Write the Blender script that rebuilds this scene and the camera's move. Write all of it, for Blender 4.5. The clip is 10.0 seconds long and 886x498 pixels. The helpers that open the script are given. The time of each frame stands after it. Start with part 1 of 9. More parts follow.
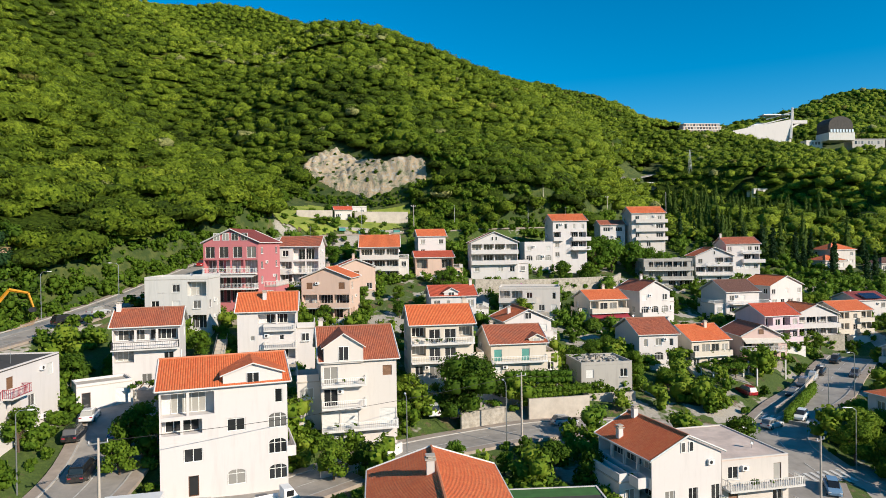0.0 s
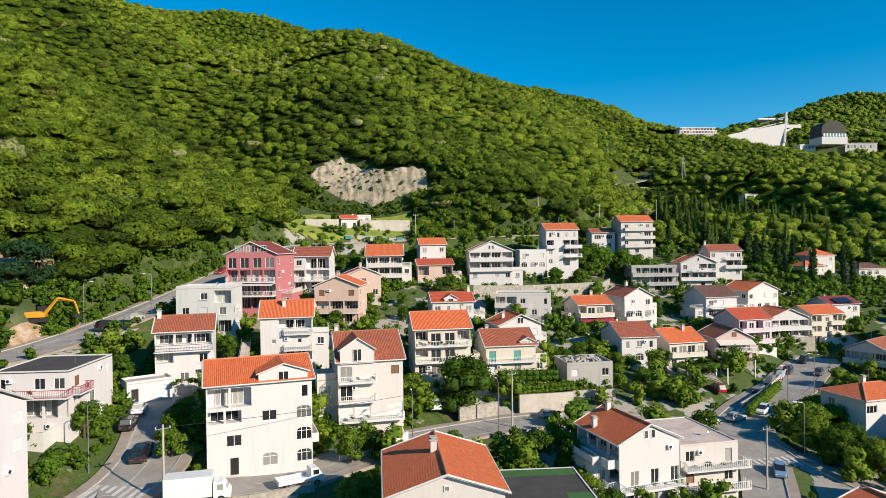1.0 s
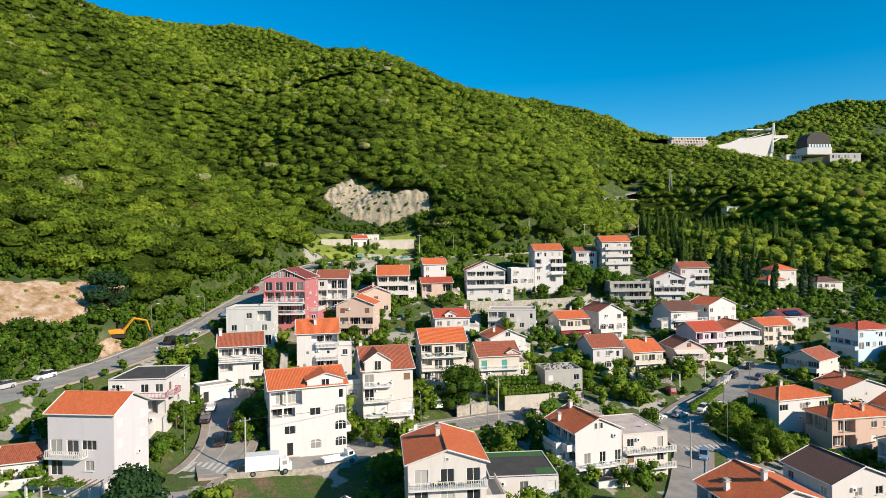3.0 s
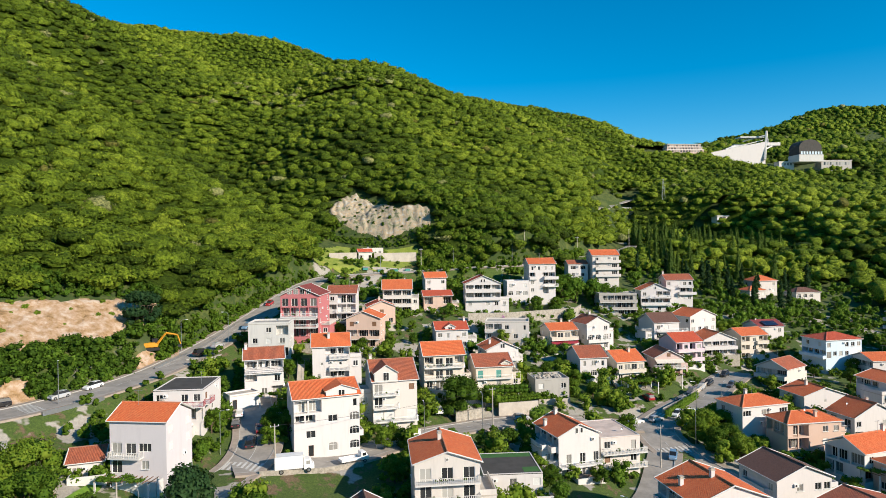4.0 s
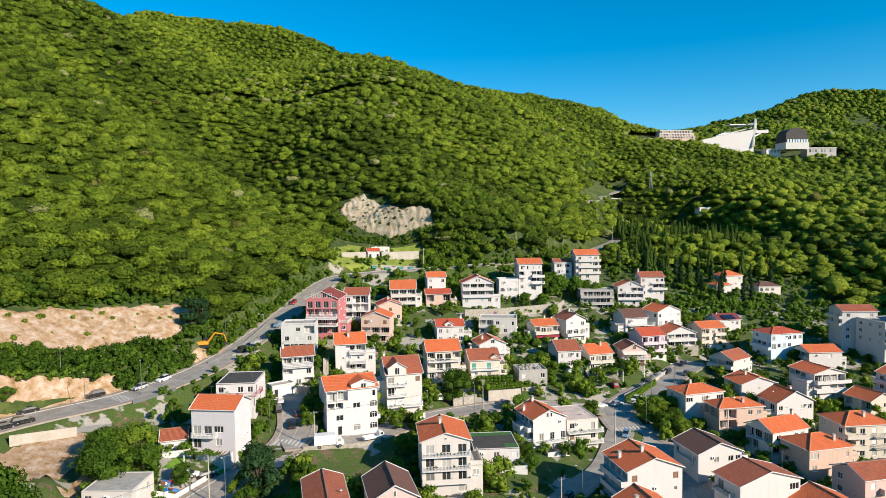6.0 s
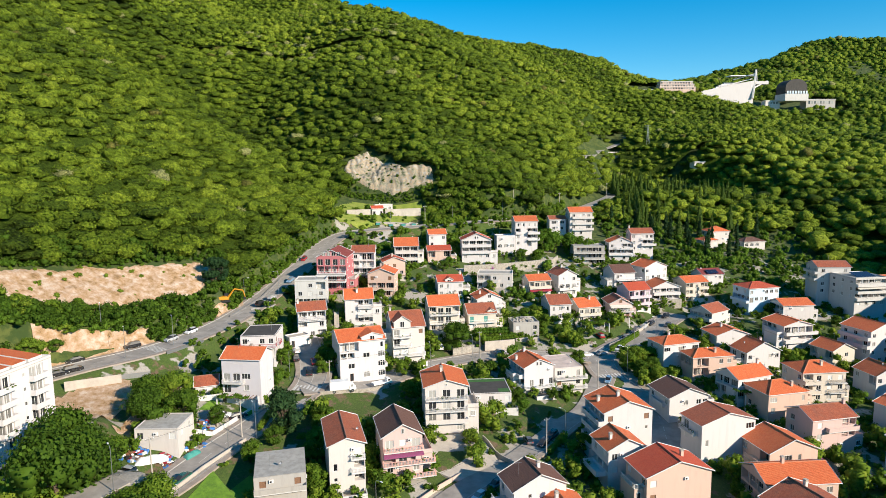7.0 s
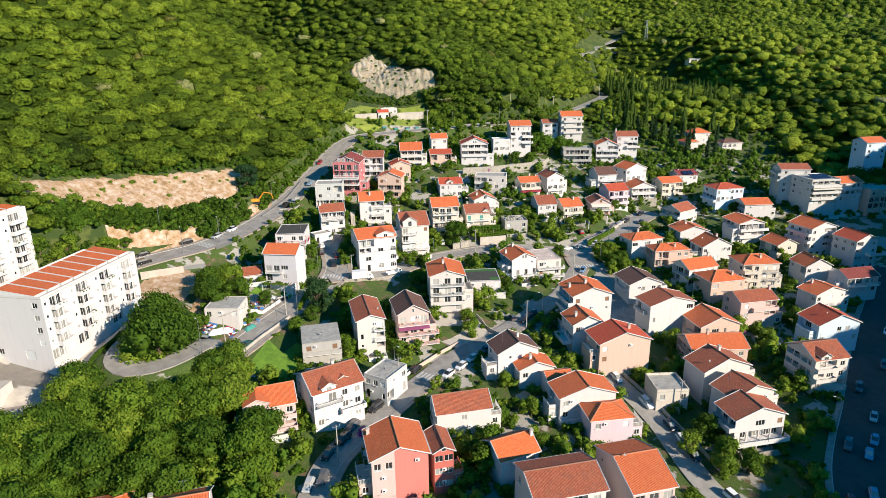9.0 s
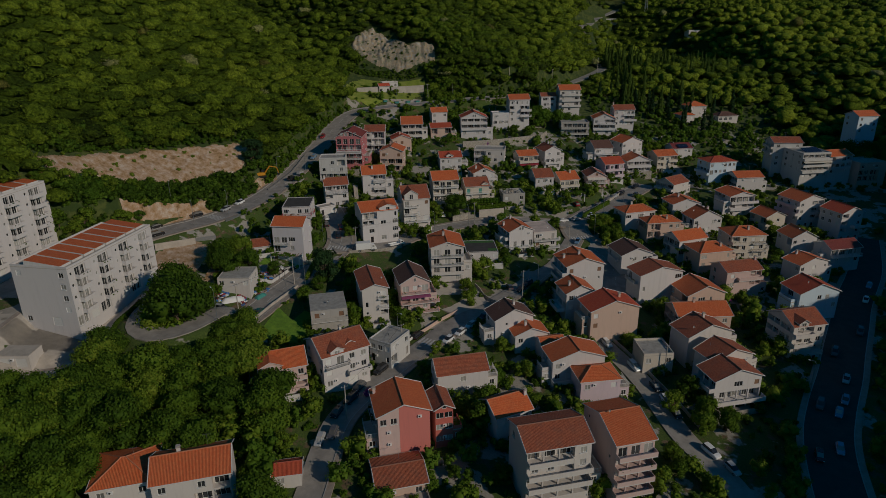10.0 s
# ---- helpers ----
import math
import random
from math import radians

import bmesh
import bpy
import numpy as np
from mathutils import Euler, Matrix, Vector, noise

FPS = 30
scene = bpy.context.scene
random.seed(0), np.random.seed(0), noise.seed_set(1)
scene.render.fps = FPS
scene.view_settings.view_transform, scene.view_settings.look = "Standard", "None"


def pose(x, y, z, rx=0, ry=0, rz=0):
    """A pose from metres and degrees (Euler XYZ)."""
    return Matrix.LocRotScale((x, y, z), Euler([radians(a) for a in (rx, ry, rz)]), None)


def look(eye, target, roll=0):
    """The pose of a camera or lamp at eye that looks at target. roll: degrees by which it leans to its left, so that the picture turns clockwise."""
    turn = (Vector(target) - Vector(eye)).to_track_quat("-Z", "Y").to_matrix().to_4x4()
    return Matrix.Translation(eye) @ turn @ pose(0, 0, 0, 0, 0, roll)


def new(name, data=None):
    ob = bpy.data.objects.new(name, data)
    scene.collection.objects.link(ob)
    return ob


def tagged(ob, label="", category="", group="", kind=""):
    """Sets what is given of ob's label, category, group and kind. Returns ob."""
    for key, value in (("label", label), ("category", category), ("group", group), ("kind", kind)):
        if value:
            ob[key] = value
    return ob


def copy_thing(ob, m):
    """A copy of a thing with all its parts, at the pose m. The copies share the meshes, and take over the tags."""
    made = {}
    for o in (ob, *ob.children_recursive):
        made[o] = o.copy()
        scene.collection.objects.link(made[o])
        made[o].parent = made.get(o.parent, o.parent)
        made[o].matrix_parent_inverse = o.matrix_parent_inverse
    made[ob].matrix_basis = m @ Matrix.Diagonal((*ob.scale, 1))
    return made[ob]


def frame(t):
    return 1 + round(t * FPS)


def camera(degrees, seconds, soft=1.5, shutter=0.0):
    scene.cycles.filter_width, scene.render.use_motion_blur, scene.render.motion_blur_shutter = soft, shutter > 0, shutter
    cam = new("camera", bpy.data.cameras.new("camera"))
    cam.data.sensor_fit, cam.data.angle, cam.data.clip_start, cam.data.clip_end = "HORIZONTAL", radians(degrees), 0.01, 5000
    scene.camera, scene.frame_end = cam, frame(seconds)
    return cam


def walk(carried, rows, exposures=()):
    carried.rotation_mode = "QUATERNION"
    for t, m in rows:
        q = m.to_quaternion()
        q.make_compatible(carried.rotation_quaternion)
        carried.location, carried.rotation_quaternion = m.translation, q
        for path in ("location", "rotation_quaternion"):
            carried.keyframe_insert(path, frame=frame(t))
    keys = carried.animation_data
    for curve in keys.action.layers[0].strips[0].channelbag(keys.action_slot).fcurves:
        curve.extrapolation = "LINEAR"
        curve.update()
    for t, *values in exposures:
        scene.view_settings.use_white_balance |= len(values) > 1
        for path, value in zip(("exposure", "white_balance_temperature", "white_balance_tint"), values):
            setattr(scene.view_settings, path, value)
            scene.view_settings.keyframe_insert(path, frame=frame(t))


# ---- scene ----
# ---------------------------------------------------------------- camera
cam = camera(70.0, 10.0, soft=0.85)
METRES, EYE = 150.0, 42.0
ROWS = [
    (0.0, 0.0, 0.0, 0.0, -0.01, -0.52, 0.75),
    (0.5, -0.0002, -0.0396, 0.0076, -0.01, -0.52, 0.75),
    (1.0, 0.0001, -0.0832, 0.0159, 0.01, -0.51, 0.78),
    (1.5, -0.0001, -0.1258, 0.0246, 0.02, -0.51, 0.78),
    (2.0, 0.0, -0.1678, 0.0341, 0.02, -0.51, 0.77),
    (2.5, -0.0001, -0.2136, 0.0459, 0.03, -0.5, 0.79),
    (4.0, -0.0005, -0.3713, 0.0977, 0.04, -0.49, 0.77),
    (4.5, -0.0, -0.4231, 0.1184, 0.04, -0.5, 0.77),
    (5.0, 0.0004, -0.4769, 0.1403, 0.03, -0.51, 0.75),
    (6.5, 0.0006, -0.6362, 0.2031, 0.04, -5.22, 0.69),
    (7.0, 0.0004, -0.6848, 0.2225, 0.07, -7.71, 0.69),
    (7.5, 0.0001, -0.7361, 0.2426, 0.09, -10.27, 0.68),
    (8.0, 0.0002, -0.7891, 0.2642, 0.11, -12.94, 0.68),
    (8.5, -0.0002, -0.8424, 0.2857, 0.12, -15.63, 0.7),
    (9.0, -0.0002, -0.8879, 0.3045, 0.13, -17.9, 0.7),
    (9.5, 0.0001, -0.9172, 0.3161, 0.14, -19.32, 0.72),
    (10.0, -0.0001, -0.9427, 0.3261, 0.13, -20.55, 0.72),
]
# the film fades out at its end
walk(cam, [(t, pose(METRES * x, METRES * y, EYE + METRES * z, 90 + pitch, roll, yaw)) for t, x, y, z, yaw, pitch, roll in ROWS],
     exposures=[(0.0, 0.22), (2.5, 0.28), (6.5, 0.4), (8.0, 0.48), (9.1, 0.46), (9.3, 0.1), (9.5, -0.53), (9.7, -1.03), (9.9, -1.55), (10.0, -1.77)])

# ---------------------------------------------------------------- sky and sun
SUN_AZ, SUN_EL = (0.78, -0.62), 25.5      # the plan direction towards the sun, and its height
world = bpy.data.worlds.new("sky")
scene.world = world
world.use_nodes = True
wn, wl = world.node_tree.nodes, world.node_tree.links
wn.clear()
sky = wn.new("ShaderNodeTexSky")
sky.sky_type, sky.sun_disc = "NISHITA", False
sky.sun_elevation = radians(SUN_EL)
sky.sun_rotation = math.atan2(SUN_AZ[0], SUN_AZ[1])
sky.air_density, sky.dust_density, sky.ozone_density = 1.0, 0.0, 4.0
sky.altitude = 300
bg, wo = wn.new("ShaderNodeBackground"), wn.new("ShaderNodeOutputWorld")
bg.inputs["Strength"].default_value = 0.124
deep = wn.new("ShaderNodeHueSaturation")
deep.inputs["Saturation"].default_value, deep.inputs["Hue"].default_value = 1.46, 0.49
wl.new(sky.outputs[0], deep.inputs["Color"])
wl.new(deep.outputs[0], bg.inputs[0])
wl.new(bg.outputs[0], wo.inputs[0])
sun = new("sun", bpy.data.lights.new("sun", "SUN"))
sun.data.energy, sun.data.angle, sun.data.color = 5.7, radians(0.53), (1.0, 0.872, 0.70)
el = radians(SUN_EL)
n_az = math.hypot(*SUN_AZ)
to_sun = Vector((SUN_AZ[0] / n_az * math.cos(el), SUN_AZ[1] / n_az * math.cos(el), math.sin(el)))
sun.matrix_world = look(to_sun * 400, (0, 0, 0))


# ---------------------------------------------------------------- materials
def material(name):
    m = bpy.data.materials.new(name)
    m.use_nodes = True
    nt = m.node_tree
    return m, nt, nt.nodes["Principled BSDF"]


def node(nt, kind, **values):
    n = nt.nodes.new(kind)
    for k, v in values.items():
        n.inputs[k.replace("_", " ")].default_value = v
    return n


def noise_of(nt, scale, detail=4.0, rough=0.6, coords="Object", vec=None):
    n = node(nt, "ShaderNodeTexNoise", Scale=scale, Detail=detail, Roughness=rough)
    if vec is None:
        vec = nt.nodes.new("ShaderNodeTexCoord").outputs[coords]
    nt.links.new(vec, n.inputs["Vector"])
    return n.outputs["Fac"]


def ramp(nt, fac, stops):
    r = nt.nodes.new("ShaderNodeValToRGB")
    e = r.color_ramp.elements
    while len(e) < len(stops):
        e.new(0.5)
    for el_, (p, c) in zip(e, stops):
        el_.position, el_.color = p, (*c, 1)
    nt.links.new(fac, r.inputs[0])
    return r.outputs[0]


def mix(nt, fac, a, b, how="MIX"):
    n = nt.nodes.new("ShaderNodeMix")
    n.data_type, n.blend_type = "RGBA", how
    for sock, v in ((n.inputs[0], fac), (n.inputs[6], a), (n.inputs[7], b)):
        if isinstance(v, (int, float)):
            sock.default_value = v
        elif isinstance(v, tuple):
            sock.default_value = (*v, 1)
        else:
            nt.links.new(v, sock)
    return n.outputs[2]


def bump(nt, bsdf, height, strength=0.3, dist=0.05):
    b = node(nt, "ShaderNodeBump", Strength=strength, Distance=dist)
    nt.links.new(height, b.inputs["Height"])
    nt.links.new(b.outputs[0], bsdf.inputs["Normal"])


def maths(nt, op, a, b=0.0):
    n = nt.nodes.new("ShaderNodeMath")
    n.operation = op
    for sock, v in zip(n.inputs, (a, b)):
        if isinstance(v, (int, float)):
            sock.default_value = v
        else:
            nt.links.new(v, sock)
    return n.outputs[0]


def stucco(name, col, dirt=0.25):
    m, nt, b = material(name)
    pos = nt.nodes.new("ShaderNodeNewGeometry").outputs["Position"]
    fine = noise_of(nt, 3.0, 5, 0.65, vec=pos)
    stretch = nt.nodes.new("ShaderNodeMapping")
    stretch.inputs["Scale"].default_value = (1.2, 1.2, 0.14)
    nt.links.new(pos, stretch.inputs[0])
    streak = noise_of(nt, 0.9, 5, 0.7, vec=stretch.outputs[0])
    dull = tuple(c * 0.62 + 0.02 for c in col)
    c = mix(nt, ramp(nt, streak, [(0.5, (0, 0, 0)), (0.78, (dirt * 2, dirt * 2, dirt * 2))]), col, dull)
    c = mix(nt, ramp(nt, fine, [(0.3, (0.1, 0.1, 0.1)), (0.7, (0, 0, 0))]), c, tuple(v * 0.8 for v in col))
    nt.links.new(c, b.inputs["Base Color"])
    b.inputs["Roughness"].default_value = 0.85
    bump(nt, b, noise_of(nt, 14.0, 4, 0.7, vec=pos), 0.25, 0.02)
    return m


def tiles(name, col, col2, worn=0.3):
    """Clay roof tiles: columns and courses laid out along the slope's own metres."""
    m, nt, b = material(name)
    uv = nt.nodes.new("ShaderNodeUVMap").outputs[0]
    sep = nt.nodes.new("ShaderNodeSeparateXYZ")
    nt.links.new(uv, sep.inputs[0])
    u, v = maths(nt, "DIVIDE", sep.outputs[0], 0.24), maths(nt, "DIVIDE", sep.outputs[1], 0.36)
    comb = nt.nodes.new("ShaderNodeCombineXYZ")
    nt.links.new(maths(nt, "FLOOR", u), comb.inputs[0])
    nt.links.new(maths(nt, "FLOOR", v), comb.inputs[1])
    wn_ = nt.nodes.new("ShaderNodeTexWhiteNoise")
    wn_.noise_dimensions = "2D"
    nt.links.new(comb.outputs[0], wn_.inputs["Vector"])
    pos = nt.nodes.new("ShaderNodeNewGeometry").outputs["Position"]
    big = noise_of(nt, 0.55, 5, 0.7, vec=pos)
    c = mix(nt, ramp(nt, wn_.outputs[0], [(0.15, (0, 0, 0)), (0.95, (0.7, 0.7, 0.7))]), col, col2)
    c = mix(nt, ramp(nt, big, [(0.45, (0, 0, 0)), (0.75, (worn, worn, worn))]), c, (0.16, 0.10, 0.075))
    info = nt.nodes.new("ShaderNodeObjectInfo")
    c = mix(nt, maths(nt, "MULTIPLY", info.outputs["Random"], 0.22), c, (0.30, 0.10, 0.05))
    nt.links.new(c, b.inputs["Base Color"])
    b.inputs["Roughness"].default_value = 0.75
    hump = maths(nt, "ABSOLUTE", maths(nt, "SINE", maths(nt, "MULTIPLY", u, math.pi)))
    step = maths(nt, "MULTIPLY", maths(nt, "FRACT", v), -0.6)
    bump(nt, b, maths(nt, "ADD", hump, step), 0.9, 0.06)
    return m


def plain(name, col, rough=0.6, metal=0.0, vary=0.25, scale=2.0, bumpy=0.15):
    m, nt, b = material(name)
    pos = nt.nodes.new("ShaderNodeNewGeometry").outputs["Position"]
    n = noise_of(nt, scale, 5, 0.65, vec=pos)
    c = mix(nt, ramp(nt, n, [(0.35, (0, 0, 0)), (0.7, (1, 1, 1))]), col, tuple(v * (1 - vary) for v in col))
    nt.links.new(c, b.inputs["Base Color"])
    b.inputs["Roughness"].default_value, b.inputs["Metallic"].default_value = rough, metal
    if bumpy:
        bump(nt, b, noise_of(nt, scale * 6, 4, 0.7, vec=pos), bumpy, 0.03)
    return m


def leaf_material(name, stops, through_light=0.25, attribute=True, mottle=0.0):
    """Foliage whose hue varies from crown to crown (the mesh's own tint) and from clump to clump."""
    m, nt, b = material(name)
    if attribute:
        a = nt.nodes.new("ShaderNodeAttribute")
        a.attribute_name = "tint"
        fac = a.outputs["Fac"]
    else:
        info = nt.nodes.new("ShaderNodeObjectInfo")
        geo = nt.nodes.new("ShaderNodeNewGeometry")
        fac = maths(nt, "ADD", maths(nt, "MULTIPLY", info.outputs["Random"], 0.6), maths(nt, "MULTIPLY", geo.outputs["Random Per Island"], 0.4))
    c = ramp(nt, fac, stops)
    if mottle:                                      # one noise tones hollows darker and humps paler, and drives the bump
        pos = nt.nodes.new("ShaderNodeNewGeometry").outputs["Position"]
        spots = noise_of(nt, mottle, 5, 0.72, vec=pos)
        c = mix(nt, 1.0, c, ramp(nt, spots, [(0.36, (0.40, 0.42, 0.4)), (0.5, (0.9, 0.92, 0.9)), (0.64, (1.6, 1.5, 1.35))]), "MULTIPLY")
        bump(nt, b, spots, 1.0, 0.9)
    nt.links.new(c, b.inputs["Base Color"])
    b.inputs["Roughness"].default_value = 0.62
    b.inputs["Specular IOR Level"].default_value = 0.06
    if through_light:
        tr = nt.nodes.new("ShaderNodeBsdfTranslucent")
        nt.links.new(mix(nt, 0.5, c, (0.22, 0.34, 0.03)), tr.inputs[0])
        ms = nt.nodes.new("ShaderNodeMixShader")
        ms.inputs[0].default_value = through_light
        nt.links.new(b.outputs[0], ms.inputs[1])
        nt.links.new(tr.outputs[0], ms.inputs[2])
        nt.links.new(ms.outputs[0], nt.nodes["Material Output"].inputs[0])
    return m


def painted(name, rough=0.25):
    """Car paint in the object's own colour."""
    m, nt, b = material(name)
    info = nt.nodes.new("ShaderNodeObjectInfo")
    pos = nt.nodes.new("ShaderNodeNewGeometry").outputs["Position"]
    dust = noise_of(nt, 1.7, 3, vec=pos)
    c = mix(nt, ramp(nt, dust, [(0.4, (0, 0, 0)), (0.8, (0.15, 0.15, 0.15))]), info.outputs["Color"], (0.3, 0.27, 0.22))
    nt.links.new(c, b.inputs["Base Color"])
    b.inputs["Roughness"].default_value = rough
    b.inputs["Coat Weight"].default_value = 0.5
    return m


WALLS = {
    "white": stucco("white_stucco", (0.60, 0.57, 0.56), 0.18),
    "offwhite": stucco("off_white_stucco", (0.585, 0.545, 0.51), 0.22),
    "cream": stucco("cream_stucco", (0.58, 0.52, 0.44), 0.2),
    "peach": stucco("peach_stucco", (0.58, 0.42, 0.34), 0.2),
    "pink": stucco("pink_stucco", (0.70, 0.40, 0.34), 0.18),
    "pale pink": stucco("pale_pink_stucco", (0.58, 0.43, 0.395), 0.18),
    "red": stucco("red_stucco", (0.50, 0.13, 0.10), 0.15),
    "rose": stucco("rose_stucco", (0.48, 0.16, 0.17), 0.15),
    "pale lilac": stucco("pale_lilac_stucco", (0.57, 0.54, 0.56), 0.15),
    "lilac": stucco("lilac_stucco", (0.62, 0.50, 0.55), 0.18),
    "grey": stucco("grey_render", (0.55, 0.54, 0.52), 0.3),
    "pale blue": stucco("pale_blue_stucco", (0.55, 0.66, 0.74), 0.15),
    "concrete": stucco("bare_concrete", (0.40, 0.38, 0.35), 0.4),
}
ROOFS = {
    "orange": tiles("orange_clay_tiles", (0.66, 0.13, 0.035), (0.72, 0.20, 0.065), 0.15),
    "red": tiles("red_clay_tiles", (0.52, 0.07, 0.028), (0.58, 0.11, 0.045), 0.12),
    "brown": tiles("weathered_brown_tiles", (0.34, 0.082, 0.038), (0.50, 0.15, 0.07), 0.5),
    "dark brown": tiles("dark_brown_tiles", (0.115, 0.06, 0.045), (0.16, 0.08, 0.06), 0.2),
    "maroon": tiles("maroon_tiles", (0.21, 0.035, 0.035), (0.26, 0.05, 0.045), 0.1),
}
SALMON = stucco("salmon_stucco", (0.60, 0.19, 0.16), 0.2)
TRIM = plain("white_trim", (0.63, 0.615, 0.59), 0.6, vary=0.12)
CONCRETE = plain("concrete", (0.42, 0.40, 0.36), 0.9, vary=0.35, scale=0.8, bumpy=0.3)
PALE_CONCRETE = plain("pale_concrete", (0.48, 0.43, 0.37), 0.9, vary=0.25, scale=0.6, bumpy=0.3)
STONE = plain("stone_wall", (0.42, 0.38, 0.32), 0.95, vary=0.5, scale=1.6, bumpy=0.7)
METAL = plain("grey_metal", (0.45, 0.46, 0.47), 0.4, 0.8, vary=0.15)
DARK_METAL = plain("dark_metal", (0.04, 0.04, 0.045), 0.5, 0.4)
WHITE_METAL = plain("white_rail", (0.75, 0.75, 0.74), 0.45, vary=0.08)
FRAME = plain("white_window_frame", (0.74, 0.74, 0.72), 0.5, vary=0.08, bumpy=0)
BROWN_FRAME = plain("brown_window_frame", (0.16, 0.07, 0.03), 0.55, bumpy=0)
SHUTTER = plain("rolled_shutter", (0.60, 0.60, 0.58), 0.6, vary=0.15, scale=5)
WOOD = plain("brown_wood", (0.22, 0.11, 0.055), 0.7, vary=0.4, scale=4, bumpy=0.4)
PALE_ASPHALT = plain("sun_bleached_asphalt", (0.36, 0.335, 0.30), 0.92, vary=0.3, scale=0.4, bumpy=0.35)
ASPHALT = plain("asphalt", (0.35, 0.32, 0.285), 0.92, vary=0.35, scale=0.35, bumpy=0.35)
# asphalt again, darkened in colour for the shade lying on east_street
SHADED_ASPHALT = plain("shaded_asphalt", (0.07, 0.066, 0.06), 0.9, vary=0.35, scale=0.4, bumpy=0.35)
PAVING = plain("pavement_slabs", (0.36, 0.30, 0.25), 0.9, vary=0.3, scale=0.7, bumpy=0.3)
MARKING = plain("road_marking", (0.62, 0.61, 0.58), 0.8, vary=0.35, scale=1.2)
KERB = plain("kerb_stone", (0.45, 0.43, 0.40), 0.9, vary=0.3)
CANVAS = plain("awning_canvas", (0.66, 0.62, 0.55), 0.85, vary=0.15)
PLUM = plain("plum_canvas", (0.28, 0.07, 0.16), 0.8, vary=0.2)
CRIMSON = plain("crimson_canvas", (0.33, 0.03, 0.05), 0.8, vary=0.2)
BLUE = plain("blue_sheet", (0.05, 0.20, 0.55), 0.6, vary=0.15)
TEAL = plain("teal_shutter", (0.05, 0.26, 0.22), 0.6, vary=0.15)
YELLOW_PAINT = plain("machine_yellow", (0.65, 0.29, 0.02), 0.45, vary=0.25)
RUBBER = plain("rubber", (0.02, 0.02, 0.02), 0.85)
GREEN_FELT = plain("green_roof_felt", (0.05, 0.15, 0.035), 0.9, vary=0.3, scale=0.8)
BARK = plain("bark", (0.13, 0.09, 0.06), 0.95, vary=0.5, scale=5, bumpy=0.8)
SOLAR = plain("solar_glass", (0.015, 0.025, 0.06), 0.12, 0.0, vary=0.2)
PAINT = painted("car_paint")
LEAVES = leaf_material("tree_leaves", [(0.0, (0.024, 0.050, 0.007)), (0.35, (0.060, 0.115, 0.012)), (0.7, (0.118, 0.190, 0.018)), (1.0, (0.20, 0.255, 0.030))], 0.22, False)
PALE_LEAVES = leaf_material("bright_leaves", [(0.0, (0.05, 0.105, 0.012)), (0.5, (0.092, 0.175, 0.018)), (1.0, (0.16, 0.245, 0.034))], 0.30, False)
CONIFER = leaf_material("conifer_needles", [(0.0, (0.028, 0.055, 0.010)), (0.6, (0.055, 0.095, 0.016)), (1.0, (0.10, 0.145, 0.022))], 0.15, False)
NEEDLES = leaf_material("dark_needles", [(0.0, (0.010, 0.026, 0.010)), (0.6, (0.02, 0.05, 0.018)), (1.0, (0.04, 0.08, 0.025))], 0.12, False)
FLOWERS = leaf_material("purple_flowers", [(0.0, (0.22, 0.03, 0.20)), (1.0, (0.42, 0.08, 0.36))], 0.3, False)
BLOSSOM = leaf_material("white_blossom", [(0.0, (0.30, 0.34, 0.16)), (0.6, (0.62, 0.62, 0.5)), (1.0, (0.75, 0.73, 0.66))], 0.2, False)
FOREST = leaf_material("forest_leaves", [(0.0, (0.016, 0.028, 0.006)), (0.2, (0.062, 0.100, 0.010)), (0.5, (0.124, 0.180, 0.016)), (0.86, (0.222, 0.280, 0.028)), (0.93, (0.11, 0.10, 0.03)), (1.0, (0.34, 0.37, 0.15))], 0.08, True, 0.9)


def glass_material():
    m, nt, b = material("window_glass")
    info = nt.nodes.new("ShaderNodeObjectInfo")
    c = ramp(nt, info.outputs["Random"], [(0.0, (0.012, 0.014, 0.016)), (0.45, (0.04, 0.042, 0.045)), (0.62, (0.16, 0.155, 0.145)), (1.0, (0.42, 0.41, 0.38))])
    nt.links.new(c, b.inputs["Base Color"])
    b.inputs["Roughness"].default_value = 0.08
    b.inputs["Specular IOR Level"].default_value = 0.6
    return m


GLASS = glass_material()


